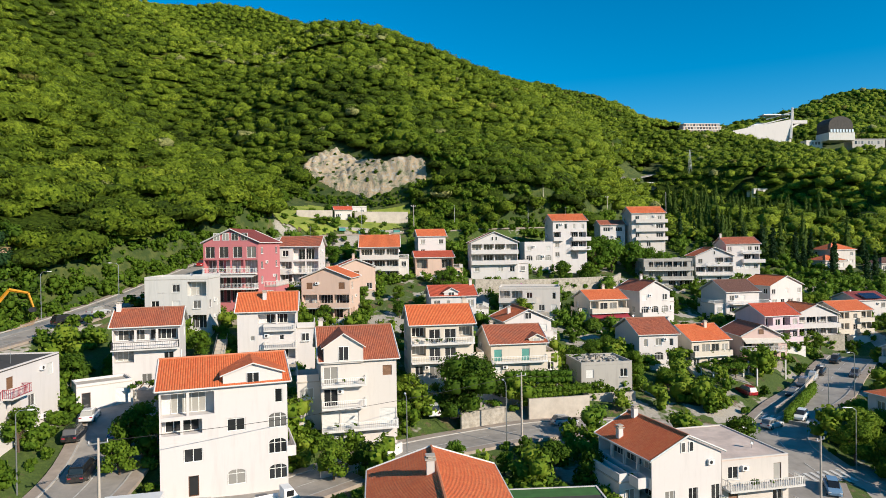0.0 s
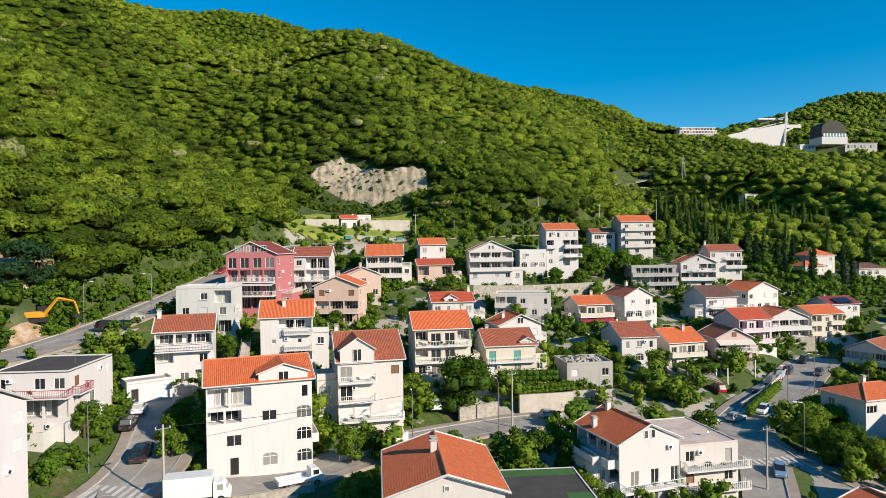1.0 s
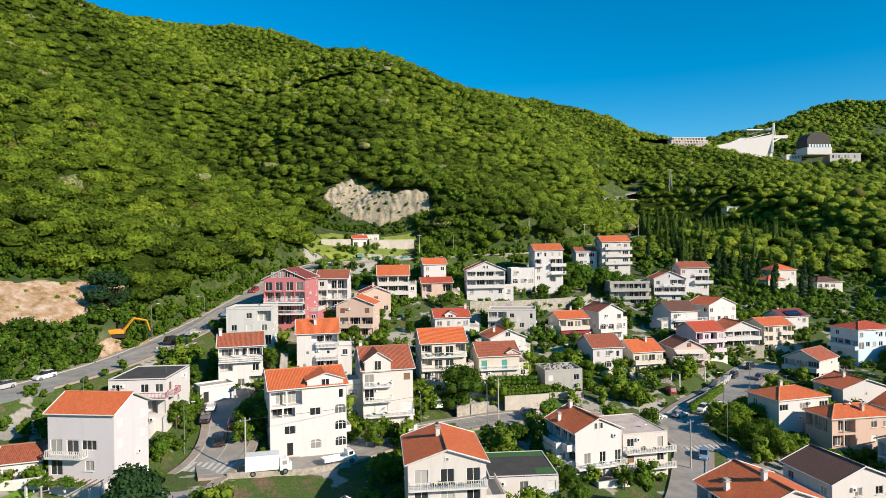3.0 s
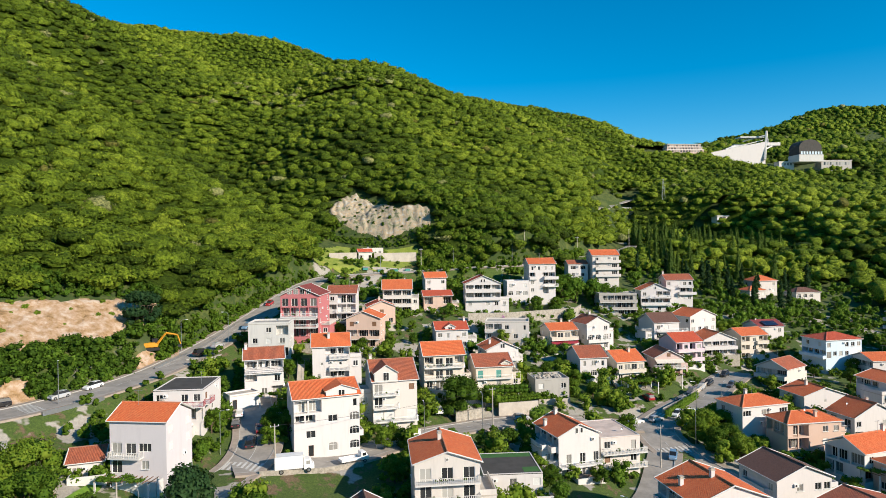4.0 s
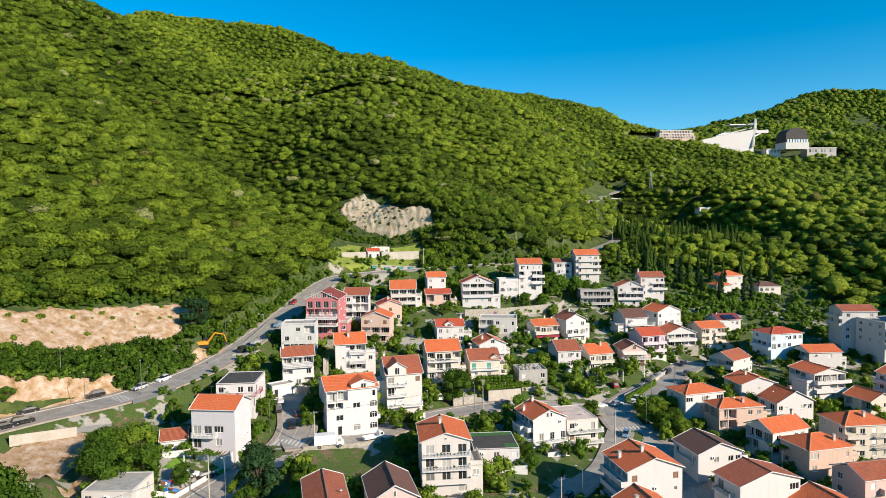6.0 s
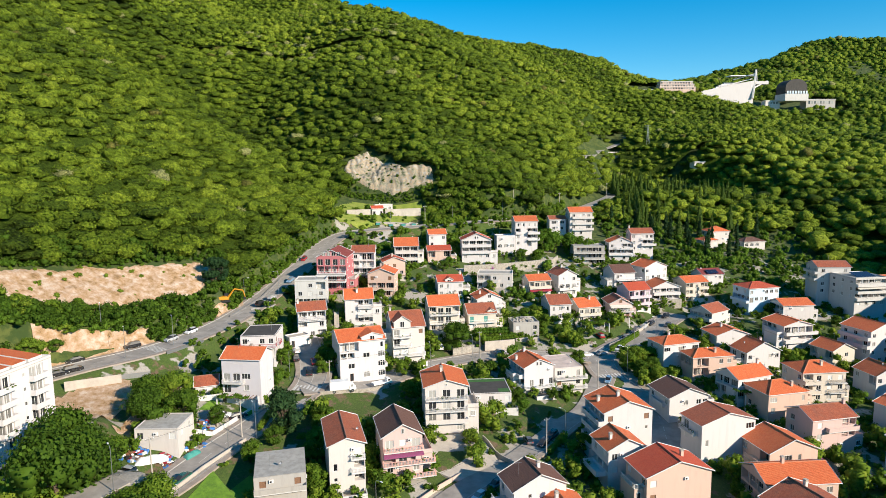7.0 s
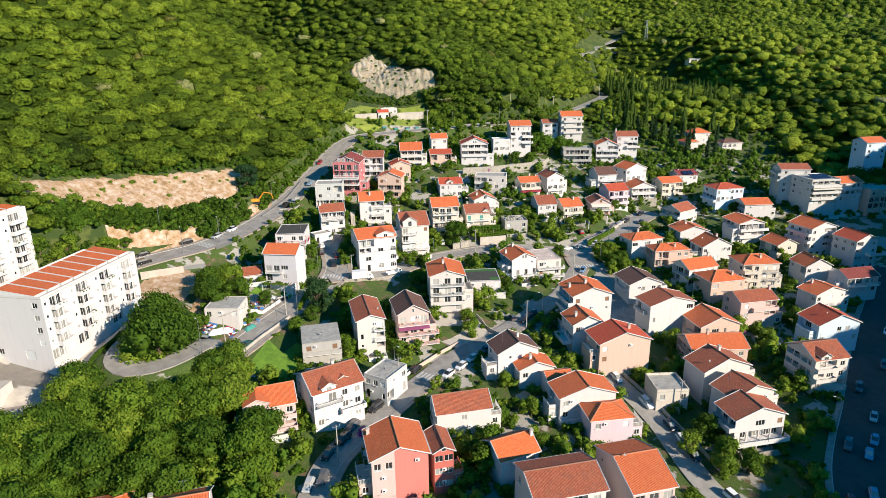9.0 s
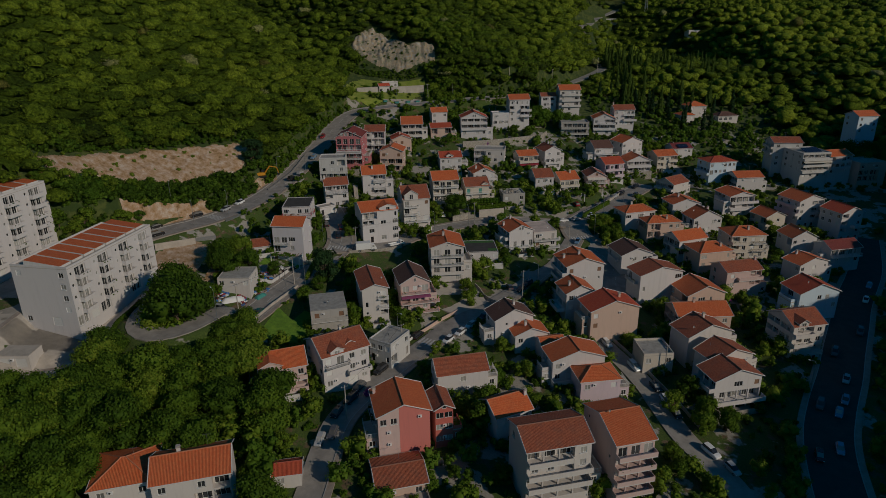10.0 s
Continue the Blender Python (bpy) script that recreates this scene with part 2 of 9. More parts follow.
def ground_material():
    """Gardens, dry soil and worn paving, with a bare share given by the mesh."""
    m, nt, b = material("ground")
    pos = nt.nodes.new("ShaderNodeNewGeometry").outputs["Position"]
    big, mid, fine = noise_of(nt, 0.09, 4, vec=pos), noise_of(nt, 0.28, 5, 0.7, vec=pos), noise_of(nt, 2.4, 5, 0.75, vec=pos)
    grass = ramp(nt, fine, [(0.25, (0.025, 0.045, 0.008)), (0.55, (0.060, 0.100, 0.014)), (0.8, (0.13, 0.15, 0.03))])
    soil = ramp(nt, fine, [(0.25, (0.07, 0.05, 0.028)), (0.6, (0.15, 0.105, 0.06)), (0.85, (0.26, 0.20, 0.13))])
    stone = ramp(nt, fine, [(0.3, (0.26, 0.24, 0.21)), (0.7, (0.40, 0.37, 0.32))])
    c = mix(nt, ramp(nt, mid, [(0.54, (0, 0, 0)), (0.62, (1, 1, 1))]), grass, soil)
    c = mix(nt, ramp(nt, big, [(0.555, (0, 0, 0)), (0.58, (1, 1, 1))]), c, stone)
    a = nt.nodes.new("ShaderNodeAttribute")
    a.attribute_name = "wild"
    c = mix(nt, a.outputs["Fac"], c, mix(nt, ramp(nt, mid, [(0.45, (0, 0, 0)), (0.6, (1, 1, 1))]), (0.03, 0.055, 0.008), (0.08, 0.10, 0.02)))
    nt.links.new(c, b.inputs["Base Color"])
    b.inputs["Roughness"].default_value = 0.95
    bump(nt, b, fine, 0.6, 0.15)
    return m


def earth_material(name, stops, scale=0.5, strength=0.8):
    m, nt, b = material(name)
    pos = nt.nodes.new("ShaderNodeNewGeometry").outputs["Position"]
    n = noise_of(nt, scale, 8, 0.7, vec=pos)
    nt.links.new(ramp(nt, n, stops), b.inputs["Base Color"])
    b.inputs["Roughness"].default_value = 0.95
    bump(nt, b, noise_of(nt, scale * 3, 8, 0.75, vec=pos), strength, 0.5)
    return m


GROUND = ground_material()
SOIL = earth_material("cut_soil", [(0.33, (0.20, 0.12, 0.05)), (0.43, (0.38, 0.24, 0.12)), (0.52, (0.47, 0.32, 0.21)), (0.64, (0.58, 0.47, 0.37))], 0.45, 1.0)
ROCK = earth_material("quarry_rock", [(0.32, (0.08, 0.10, 0.035)), (0.40, (0.22, 0.22, 0.12)), (0.46, (0.36, 0.32, 0.25)), (0.53, (0.46, 0.33, 0.19)), (0.58, (0.40, 0.37, 0.31)), (0.70, (0.52, 0.47, 0.38))], 0.28, 1.0)
MEADOW = earth_material("dry_meadow", [(0.3, (0.11, 0.17, 0.02)), (0.5, (0.20, 0.25, 0.03)), (0.75, (0.33, 0.31, 0.08))], 0.3, 0.4)
LAWN = earth_material("lawn", [(0.25, (0.05, 0.11, 0.014)), (0.5, (0.11, 0.22, 0.016)), (0.75, (0.18, 0.31, 0.024))], 0.5, 0.4)


# ---------------------------------------------------------------- mesh helpers
class Shape:
    """Vertices, faces, a material for each face and, where wanted, metres along the surface."""

    def __init__(self):
        self.v, self.f, self.m, self.uv = [], [], [], []

    def face(self, pts, m=0, uv=None):
        i = len(self.v)
        self.v.extend(tuple(p) for p in pts)
        self.f.append(tuple(range(i, i + len(pts))))
        self.m.append(m)
        self.uv.append(uv)

    def box(self, x0, x1, y0, y1, z0, z1, m=0):
        i = len(self.v)
        self.v.extend([(x0, y0, z0), (x1, y0, z0), (x1, y1, z0), (x0, y1, z0), (x0, y0, z1), (x1, y0, z1), (x1, y1, z1), (x0, y1, z1)])
        for q in ((3, 2, 1, 0), (4, 5, 6, 7), (0, 1, 5, 4), (1, 2, 6, 5), (2, 3, 7, 6), (3, 0, 4, 7)):
            self.f.append(tuple(i + k for k in q))
            self.m.append(m)
            self.uv.append(None)

    def beam(self, a, b, r0, r1=None, n=6, m=0):
        """A round, tapered bar from a to b."""
        a, b = Vector(a), Vector(b)
        r1 = r0 if r1 is None else r1
        q = (b - a).to_track_quat("Z", "Y")
        i = len(self.v)
        for p, r in ((a, r0), (b, r1)):
            for k in range(n):
                t = 2 * math.pi * k / n
                self.v.append(tuple(p + q @ Vector((r * math.cos(t), r * math.sin(t), 0))))
        for k in range(n):
            self.f.append((i + k, i + (k + 1) % n, i + n + (k + 1) % n, i + n + k))
        self.f.append(tuple(i + k for k in reversed(range(n))))
        self.f.append(tuple(i + n + k for k in range(n)))
        self.m.extend([m] * (n + 2))
        self.uv.extend([None] * (n + 2))

    def mesh(self, name, mats):
        me = bpy.data.meshes.new(name)
        seen, order, verts = {}, [], []
        for p in self.v:                            # join corners that meet
            k = (round(p[0], 3), round(p[1], 3), round(p[2], 3))
            if k not in seen:
                seen[k] = len(verts)
                verts.append(p)
            order.append(seen[k])
        faces = [tuple(dict.fromkeys(order[i] for i in f)) for f in self.f]
        keep = [i for i, f in enumerate(faces) if len(f) > 2]
        self.m, self.uv = [self.m[i] for i in keep], [self.uv[i] for i in keep]
        me.from_pydata(verts, [], [faces[i] for i in keep])
        for mt in mats:
            me.materials.append(mt)
        if len(mats) > 1:
            me.polygons.foreach_set("material_index", self.m)
        if any(u is not None for u in self.uv):
            lay = me.uv_layers.new(name="UVMap")
            for poly, u in zip(me.polygons, self.uv):
                if u is not None:
                    for li, c in zip(poly.loop_indices, u):
                        lay.data[li].uv = c
        return me


def listed(mats):
    return mats if isinstance(mats, (list, tuple)) else [mats]


def part(name, shape, mats, parent, label=""):
    ob = new(name, shape.mesh(name, listed(mats)) if isinstance(shape, Shape) else shape)
    ob.parent = parent
    if label:
        ob["label"] = label
    return ob


def thing(name, label, category, at, turn=0.0, group="", kind=""):
    ob = new(name)
    ob.empty_display_size = 0.3
    ob.matrix_basis = pose(*at, 0, 0, turn)
    return tagged(ob, label, category, group, kind)


def solid(name, shape, mats, label="", category="", group="", kind=""):
    return tagged(new(name, shape.mesh(name, listed(mats))), label, category, group, kind)


def array_mesh(name, verts, faces, mats, tint=None, attribute="tint"):
    me = bpy.data.meshes.new(name)
    verts, faces = np.asarray(verts, np.float32), np.asarray(faces, np.int32)
    k = faces.shape[1]
    me.vertices.add(len(verts))
    me.vertices.foreach_set("co", verts.ravel())
    me.loops.add(faces.size)
    me.loops.foreach_set("vertex_index", faces.ravel())
    me.polygons.add(len(faces))
    me.polygons.foreach_set("loop_start", np.arange(0, faces.size, k, dtype=np.int32))
    me.polygons.foreach_set("loop_total", np.full(len(faces), k, np.int32))
    me.update(calc_edges=True)
    for mt in mats:
        me.materials.append(mt)
    if tint is not None:
        at = me.attributes.new(attribute, "FLOAT", "POINT")
        at.data.foreach_set("value", np.asarray(tint, np.float32))
    return me


# ---------------------------------------------------------------- the lie of the land
def soft(v, k):
    return k * np.logaddexp(0, v / k)


def town(x, y):
    x, y = np.clip(x, -140, 230), np.clip(y, -110, 300)
    h, g = soft(y - 120 - 0.25 * x, 20) / 100, soft(-x - 30, 15) / 100
    u, v = x / 100, (y - 80) / 100
    return 15.13 - 11.78 * u + 12.32 * v + 2.95 * u * u - 2.86 * u * v + 1.99 * v * v + 10.25 * h + 1.97 * h * u + 1.78 * g - 1.03 * g * v - 6.0 * np.exp(-((x - 106) / 14) ** 2 - ((y - 160) / 13) ** 2)


# crest lines: plan, height, fall to either side
RIDGE_MAIN = [(-642, 880, 406, 0.29), (-237, 800, 319, 0.78), (-128, 657, 205, 0.63), (-60, 522, 208, 0.57), (-40, 555, 179, 0.5), (82, 708, 218, 0.8), (196, 805, 211, 0.78), (280, 810, 178, 0.3)]
RIDGE_NOSE = [(-74, 518, 219, 0.47), (-57, 374, 148, 0.8), (-1, 270, 86, 0.79), (14, 249, 71, 0.73)]
RIDGE_WEST = [(-252, 719, 312, 0.38), (-325, 371, 231, 0.7), (-330, 60, 172, 0.68), (-330, -10, 118, 0.68), (-330, -200, 70, 0.68)]
RIDGE_FOOT = [(-110, 123, 56, 0.98), (-88, 160, 53, 0.91), (-74, 196, 59, 0.72)]
HOLLOW = [(-224, 598, 43), (-220, 476, 30), (-225, 352, 30), (-95, 285, 9), (-72, 240, 3)]          # a gully between two spurs: plan and depth
DELL = [(270, 590, 10), (350, 560, 20), (470, 600, 20), (580, 650, 14)]
# an unseen spur, added to cast shade over the eastern streets
RIDGE_SHADE = [(150, -110, 46, 1.4), (185, -52, 51, 1.4), (223, 38, 43, 1.4), (238, 83, 47, 1.4), (290, 150, 68, 1.4)]
RIDGE_EAST = [(276, 789, 169, 0.25), (489, 948, 215, 0.3), (667, 1049, 279, 0.71), (1000, 900, 240, 0.35), (900, 500, 200, 0.4), (700, 100, 130, 0.3)]


def ridge(x, y, line):
    best = np.full(np.shape(x), -1e3)
    for a, b in zip(line, line[1:]):
        dx, dy = b[0] - a[0], b[1] - a[1]
        s = np.clip(((x - a[0]) * dx + (y - a[1]) * dy) / (dx * dx + dy * dy), 0, 1)
        d = np.hypot(x - a[0] - s * dx, y - a[1] - s * dy)
        best = np.maximum(best, a[2] + s * (b[2] - a[2]) - (a[3] + s * (b[3] - a[3])) * (np.sqrt(d * d + 900) - 30))
    return best


def hollow(x, y):
    """How far the gullies are cut into the slopes."""
    best = np.zeros(np.shape(x))
    for a, b in list(zip(HOLLOW, HOLLOW[1:])) + list(zip(DELL, DELL[1:])):
        dx, dy = b[0] - a[0], b[1] - a[1]
        s = np.clip(((x - a[0]) * dx + (y - a[1]) * dy) / (dx * dx + dy * dy), 0, 1)
        d = np.hypot(x - a[0] - s * dx, y - a[1] - s * dy)
        depth = a[2] + s * (b[2] - a[2])
        best = np.maximum(best, depth * np.exp(-(d / (18 + 1.3 * depth)) ** 2))
    return best


TOWN_EDGE = [(-145, 5), (-126, 32), (-112, 42), (-100, 48), (-90, 58), (-80, 70), (-72, 86), (-67, 104), (-62, 124), (-58, 146), (-56, 168), (-57, 190), (-58, 205), (-56, 240), (-30, 240), (-8, 236), (5, 230), (18, 226),
             (40, 227), (60, 248), (72, 275), (80, 340), (100, 410), (140, 480), (235, 400), (260, 150), (330, -220), (-145, -220)]


def in_plain(x, y):
    """How far inside the foot of the hills a place lies."""
    inside, best = np.zeros(np.shape(x), bool), np.full(np.shape(x), 1e9)
    for a, b in zip(TOWN_EDGE, TOWN_EDGE[1:] + TOWN_EDGE[:1]):
        dx, dy = b[0] - a[0], b[1] - a[1]
        s = np.clip(((x - a[0]) * dx + (y - a[1]) * dy) / (dx * dx + dy * dy), 0, 1)
        best = np.minimum(best, np.hypot(x - a[0] - s * dx, y - a[1] - s * dy))
        inside = inside ^ (((a[1] > y) != (b[1] > y)) & (x < dx * (y - a[1]) / (dy + 1e-9) + a[0]))
    return np.where(inside, best, 0.0)


def hills(x, y):
    """The highest of the slopes, falling away steeply where the town begins."""
    high = [ridge(x, y, line) for line in (RIDGE_MAIN, RIDGE_NOSE, RIDGE_WEST, RIDGE_FOOT, RIDGE_EAST)]
    top = np.max(high, axis=0)
    smooth = top + 4 * np.log(np.exp((np.stack(high) - top) / 4).sum(0))
    return np.maximum(smooth - (1.25 - 0.85 * np.clip((x - 185) / 45, 0, 1)) * in_plain(x, y), ridge(x, y, RIDGE_SHADE))


def wobble(x, y, size, seed=0.0):
    """A cheap smooth unevenness, about -1 to 1."""
    a, b = x / size + seed, y / size - seed * 0.7
    return (np.sin(a * 1.7 + 1.3 * np.sin(b * 1.1 + seed)) + np.sin(b * 1.9 + 1.1 * np.sin(a * 1.3 - seed)) + np.sin((a + b) * 1.2 + seed * 2)) / 3


def land(x, y):
    base, high = town(x, y), hills(x, y)
    z = np.maximum(base, high) + 4 * np.log1p(np.exp(-np.abs(base - high) / 4)) - hollow(x, y)
    far = np.clip((high - base - 10) / 60, 0, 1)
    return z + far * (5 * wobble(x, y, 55) + 3 * wobble(x, y, 21, 2.0))


# ---------------------------------------------------------------- roads: plan and height of the middle line, width
def smooth_line(pts, step=2.0):
    """A smooth line through the given stations."""
    p = np.array(pts, float)
    out = []
    for i in range(len(p) - 1):
        a, b, c, d = p[max(i - 1, 0)], p[i], p[i + 1], p[min(i + 2, len(p) - 1)]
        n = max(2, int(np.hypot(*(c - b)[:2]) / step))
        for t in np.arange(n) / n:
            out.append(0.5 * (2 * b + (c - a) * t + (2 * a - 5 * b + 4 * c - d) * t * t + (3 * b - a - 3 * c + d) * t ** 3))
    out.append(p[-1])
    return np.array(out)


def on_land(pts, lift=0.0):
    return [(x, y, float(land(np.array(x, float), np.array(y, float))) + lift) for x, y in pts]


ROADS = {
    "main_road": (smooth_line([(40, 219, 47), (14, 209, 46.5), (-12, 201, 45.5), (-30, 194, 45), (-45, 184, 44.2), (-52, 168, 41), (-56, 142, 36.4), (-61, 116, 31.6), (-66, 93, 28.4), (-72, 76, 27), (-80, 62, 26.4), (-91, 51, 26), (-100, 40, 25.6), (-106, 27, 25.2), (-108, 10, 24.6), (-109, -12, 23.5)]), 8.0),
    "side_street": (smooth_line(on_land([(-44, 88), (-39.5, 76.4), (-36.5, 66), (-36.5, 57), (-39.5, 48), (-44, 38), (-49, 26), (-53, 14.5), (-58, 3.5), (-63.5, -4.5), (-70, -11), (-80, -17), (-96, -26)])), 7.0),
    "cross_street": (smooth_line(on_land([(-38, 56), (-30.2, 59.5), (-20.4, 64), (-7, 77.2), (4, 85), (16.3, 91.6), (30, 95), (46, 95)])), 6.0),
    "market_street": (smooth_line(on_land([(92, 143), (80, 129.5), (70.7, 118.5), (60, 108), (50.5, 96), (49.5, 87), (51.5, 79), (55.5, 70), (57, 60), (55, 48), (52, 38)])), 8.0),
    "lower_street": (smooth_line(on_land([(47, 82), (38, 62), (30.1, 52.2), (21.7, 41.4), (13.2, 31), (3.5, 21.1), (-3.9, 11), (-9.4, 2.7), (-14.4, -5.1), (-19.8, -14), (-24.3, -23.2), (-26, -33), (-27, -48), (-30, -70)])), 5.6),
    "block_yard": (smooth_line([(-110.5, 30, 25.4), (-112.5, 22, 25.2), (-114, 4, 24.6)]), 10.0),
    "block_lane": (smooth_line([(-58, 3, 20.6), (-63.5, -5.5, 20.2), (-70, -8.6, 20.2), (-75.5, -4, 20.6), (-77, 6, 21.2), (-76, 15, 22.0), (-76.5, 23, 22.8)]), 5.5),
    "lane": (smooth_line(on_land([(40, 24), (43.8, 12.1), (47.1, 4), (49.7, -4.8), (51, -13.3), (53, -24), (57.7, -36), (62, -60)])), 5.5),
    "east_street": (smooth_line(on_land([(165, 95), (149, 67.7), (131, 44.1), (122, 31), (111, 15), (103, 3), (93.6, -10), (86, -22), (80, -36), (72, -60)])), 10.0),
    "hill_road": (smooth_line(on_land([(57, 238), (65, 248), (76, 260.5), (91, 279.5), (103, 294), (112, 320), (116, 350), (112, 372), (104, 372), (115, 398), (130, 432), (151, 460), (175, 505), (200, 550)])), 6.0),
}


def from_line(x, y, line):
    """Distance to a line, and its height there."""
    best, hz = np.full(x.shape, 1e9), np.zeros(x.shape)
    for a, b in zip(line, line[1:]):
        dx, dy = b[0] - a[0], b[1] - a[1]
        s = np.clip(((x - a[0]) * dx + (y - a[1]) * dy) / (dx * dx + dy * dy + 1e-9), 0, 1)
        d = np.hypot(x - a[0] - s * dx, y - a[1] - s * dy)
        near = d < best
        best, hz = np.where(near, d, best), np.where(near, a[2] + s * (b[2] - a[2]), hz)
    return best, hz


def road_reach(x, y):
    """The least distance from any road's edge."""
    best = np.full(x.shape, 1e9)
    for line, width in ROADS.values():
        best = np.minimum(best, from_line(x, y, line[::2])[0] - width / 2)
    return best


def graded(x, y):
    """The land with the roads cut into it."""
    z = land(x, y)
    for line, width in ROADS.values():
        lo, hi = line.min(0) - 16, line.max(0) + 16
        near = (x > lo[0]) & (x < hi[0]) & (y > lo[1]) & (y < hi[1])
        if near.any():
            d, hz = from_line(x[near], y[near], line[::2])
            w = np.clip((d - width / 2 - 1.6) / 3.5, 0, 1)
            w = w * w * (3 - 2 * w)
            z[near] = z[near] * w + (hz - 0.25) * (1 - w)
    return z


class Field:
    """A value known on a one-metre grid over the town."""

    def __init__(self, f, x0=-150, x1=235, y0=-115, y1=275):
        self.x0, self.y0 = x0, y0
        X, Y = np.meshgrid(np.arange(x0, x1 + 1.0), np.arange(y0, y1 + 1.0))
        self.g = np.asarray(f(X.ravel().copy(), Y.ravel().copy()), float).reshape(X.shape)

    def __call__(self, x, y):
        u, v = min(max(x - self.x0, 0), self.g.shape[1] - 1.001), min(max(y - self.y0, 0), self.g.shape[0] - 1.001)
        i, j = int(u), int(v)
        a, b = u - i, v - j
        g = self.g
        return float((g[j, i] * (1 - a) + g[j, i + 1] * a) * (1 - b) + (g[j + 1, i] * (1 - a) + g[j + 1, i + 1] * a) * b)


zat = Field(graded)
reach_at = Field(road_reach)


def stretched(lo, hi, step, far_lo, far_hi, growth=1.16):
    mid = list(np.arange(lo, hi, step))
    a, s = [lo], step
    while a[-1] > far_lo:
        s *= growth
        a.append(a[-1] - s)
    b, s = [mid[-1]], step
    while b[-1] < far_hi:
        s *= growth
        b.append(b[-1] + s)
    return np.array(a[:0:-1] + mid + b[1:])


def build_ground():
    gx, gy = stretched(-150, 190, 2.0, -2600, 2600), stretched(-110, 270, 2.0, -2400, 3200)
    X, Y = np.meshgrid(gx, gy)
    Z = graded(X.ravel().copy(), Y.ravel().copy()).reshape(X.shape)
    Z += 0.12 * wobble(X, Y, 2.3, 5.0) * (road_reach(X.ravel(), Y.ravel()).reshape(X.shape) > 1.5)
    v = np.stack([X, Y, Z], -1).reshape(-1, 3)
    n, w = X.shape
    i = (np.arange(n - 1)[:, None] * w + np.arange(w - 1)[None]).ravel()
    f = np.stack([i, i + 1, i + w + 1, i + w], 1)
    wild = np.clip((hills(X, Y) - town(X, Y) + 4) / 8, 0, 1)
    wild = np.maximum(wild, np.clip((Y - 205) / 20, 0, 1))
    wild = np.maximum(wild, np.clip((-Y - 60) / 20, 0, 1))
    ob = new("ground", array_mesh("ground", v, f, [GROUND], wild.ravel(), "wild"))
    tagged(ob, "sloping ground of gardens, dry soil and paving", "ground", kind="structure")


build_ground()


def ribbon(shape, line, left, right, lift, m=0, skirt=0.0):
    """A strip beside a line, from 'left' to 'right' metres off it."""
    t = np.gradient(line[:, :2], axis=0)
    t /= np.linalg.norm(t, axis=1)[:, None] + 1e-9
    nrm = np.stack([-t[:, 1], t[:, 0]], 1)
    a, b = line[:, :2] + nrm * left, line[:, :2] + nrm * right
    for i in range(len(line) - 1):
        z0, z1 = line[i, 2] + lift, line[i + 1, 2] + lift
        shape.face([(*b[i], z0), (*b[i + 1], z1), (*a[i + 1], z1), (*a[i], z0)], m)
        if skirt:
            shape.face([(*a[i], z0), (*a[i + 1], z1), (*a[i + 1], z1 - skirt), (*a[i], z0 - skirt)], m)
            shape.face([(*b[i + 1], z1), (*b[i], z0), (*b[i], z0 - skirt), (*b[i + 1], z1 - skirt)], m)


for road_name, (line, width) in ROADS.items():
    s = Shape()
    ribbon(s, line, width / 2, -width / 2, 0.0 if road_name != "cross_street" else 0.03, skirt=0.4)
    solid(road_name, s, PALE_ASPHALT if road_name in ("hill_road", "lane") else SHADED_ASPHALT if road_name == "east_street" else ASPHALT, "worn grey asphalt street between the houses", "road", kind="structure")
for road_name, sides in (("main_road", (1, -1)), ("side_street", (1, -1)), ("cross_street", (1, -1)), ("market_street", (1, -1)), ("lower_street", (1,)), ("east_street", (1, -1))):
    line, width = ROADS[road_name]
    for sd in sides:
        s, k = Shape(), Shape()
        e0, e1, e2 = width / 2, width / 2 + 0.18, width / 2 + 1.5
        ribbon(k, line, max(sd * e0, sd * e1), min(sd * e0, sd * e1), 0.14, skirt=0.4)
        ribbon(s, line, max(sd * e1, sd * e2), min(sd * e1, sd * e2), 0.135, skirt=0.4)
        solid("kerb", k, KERB, "pale stone kerb along the street", "kerb", kind="structure")
        solid("pavement", s, PAVING, "brownish paved footway beside the street", "pavement", kind="structure")


def zebra(road_name, at, bars, length=3.2, bar=0.5, gap=0.55):
    """A crossing: painted bars across the road at a share of its length."""
    line, width = ROADS[road_name]
    i = int(at * (len(line) - 1))
    t = line[min(i + 1, len(line) - 1)] - line[i - 1]
    dirv = Vector((t[0], t[1], 0)).normalized()
    side = Vector((-dirv.y, dirv.x, 0))
    c = Vector(line[i])
    slope = t[2] / (math.hypot(t[0], t[1]) + 1e-9)
    root = thing("zebra_crossing", "worn white zebra crossing painted on grey asphalt", "crossing", (c.x, c.y, c.z))
    for k in range(bars):
        s = Shape()
        o = (k - (bars - 1) / 2) * (bar + gap)
        pts = []
        for a, b_ in ((-1, -1), (1, -1), (1, 1), (-1, 1)):
            q = side * (o + a * bar / 2) + dirv * (b_ * length / 2)
            pts.append((q.x, q.y, q.dot(dirv) * slope + 0.055))
        s.face(pts)
        s.face([(p[0], p[1], p[2] - 0.03) for p in reversed(pts)])
        part("bar", s, MARKING, root)


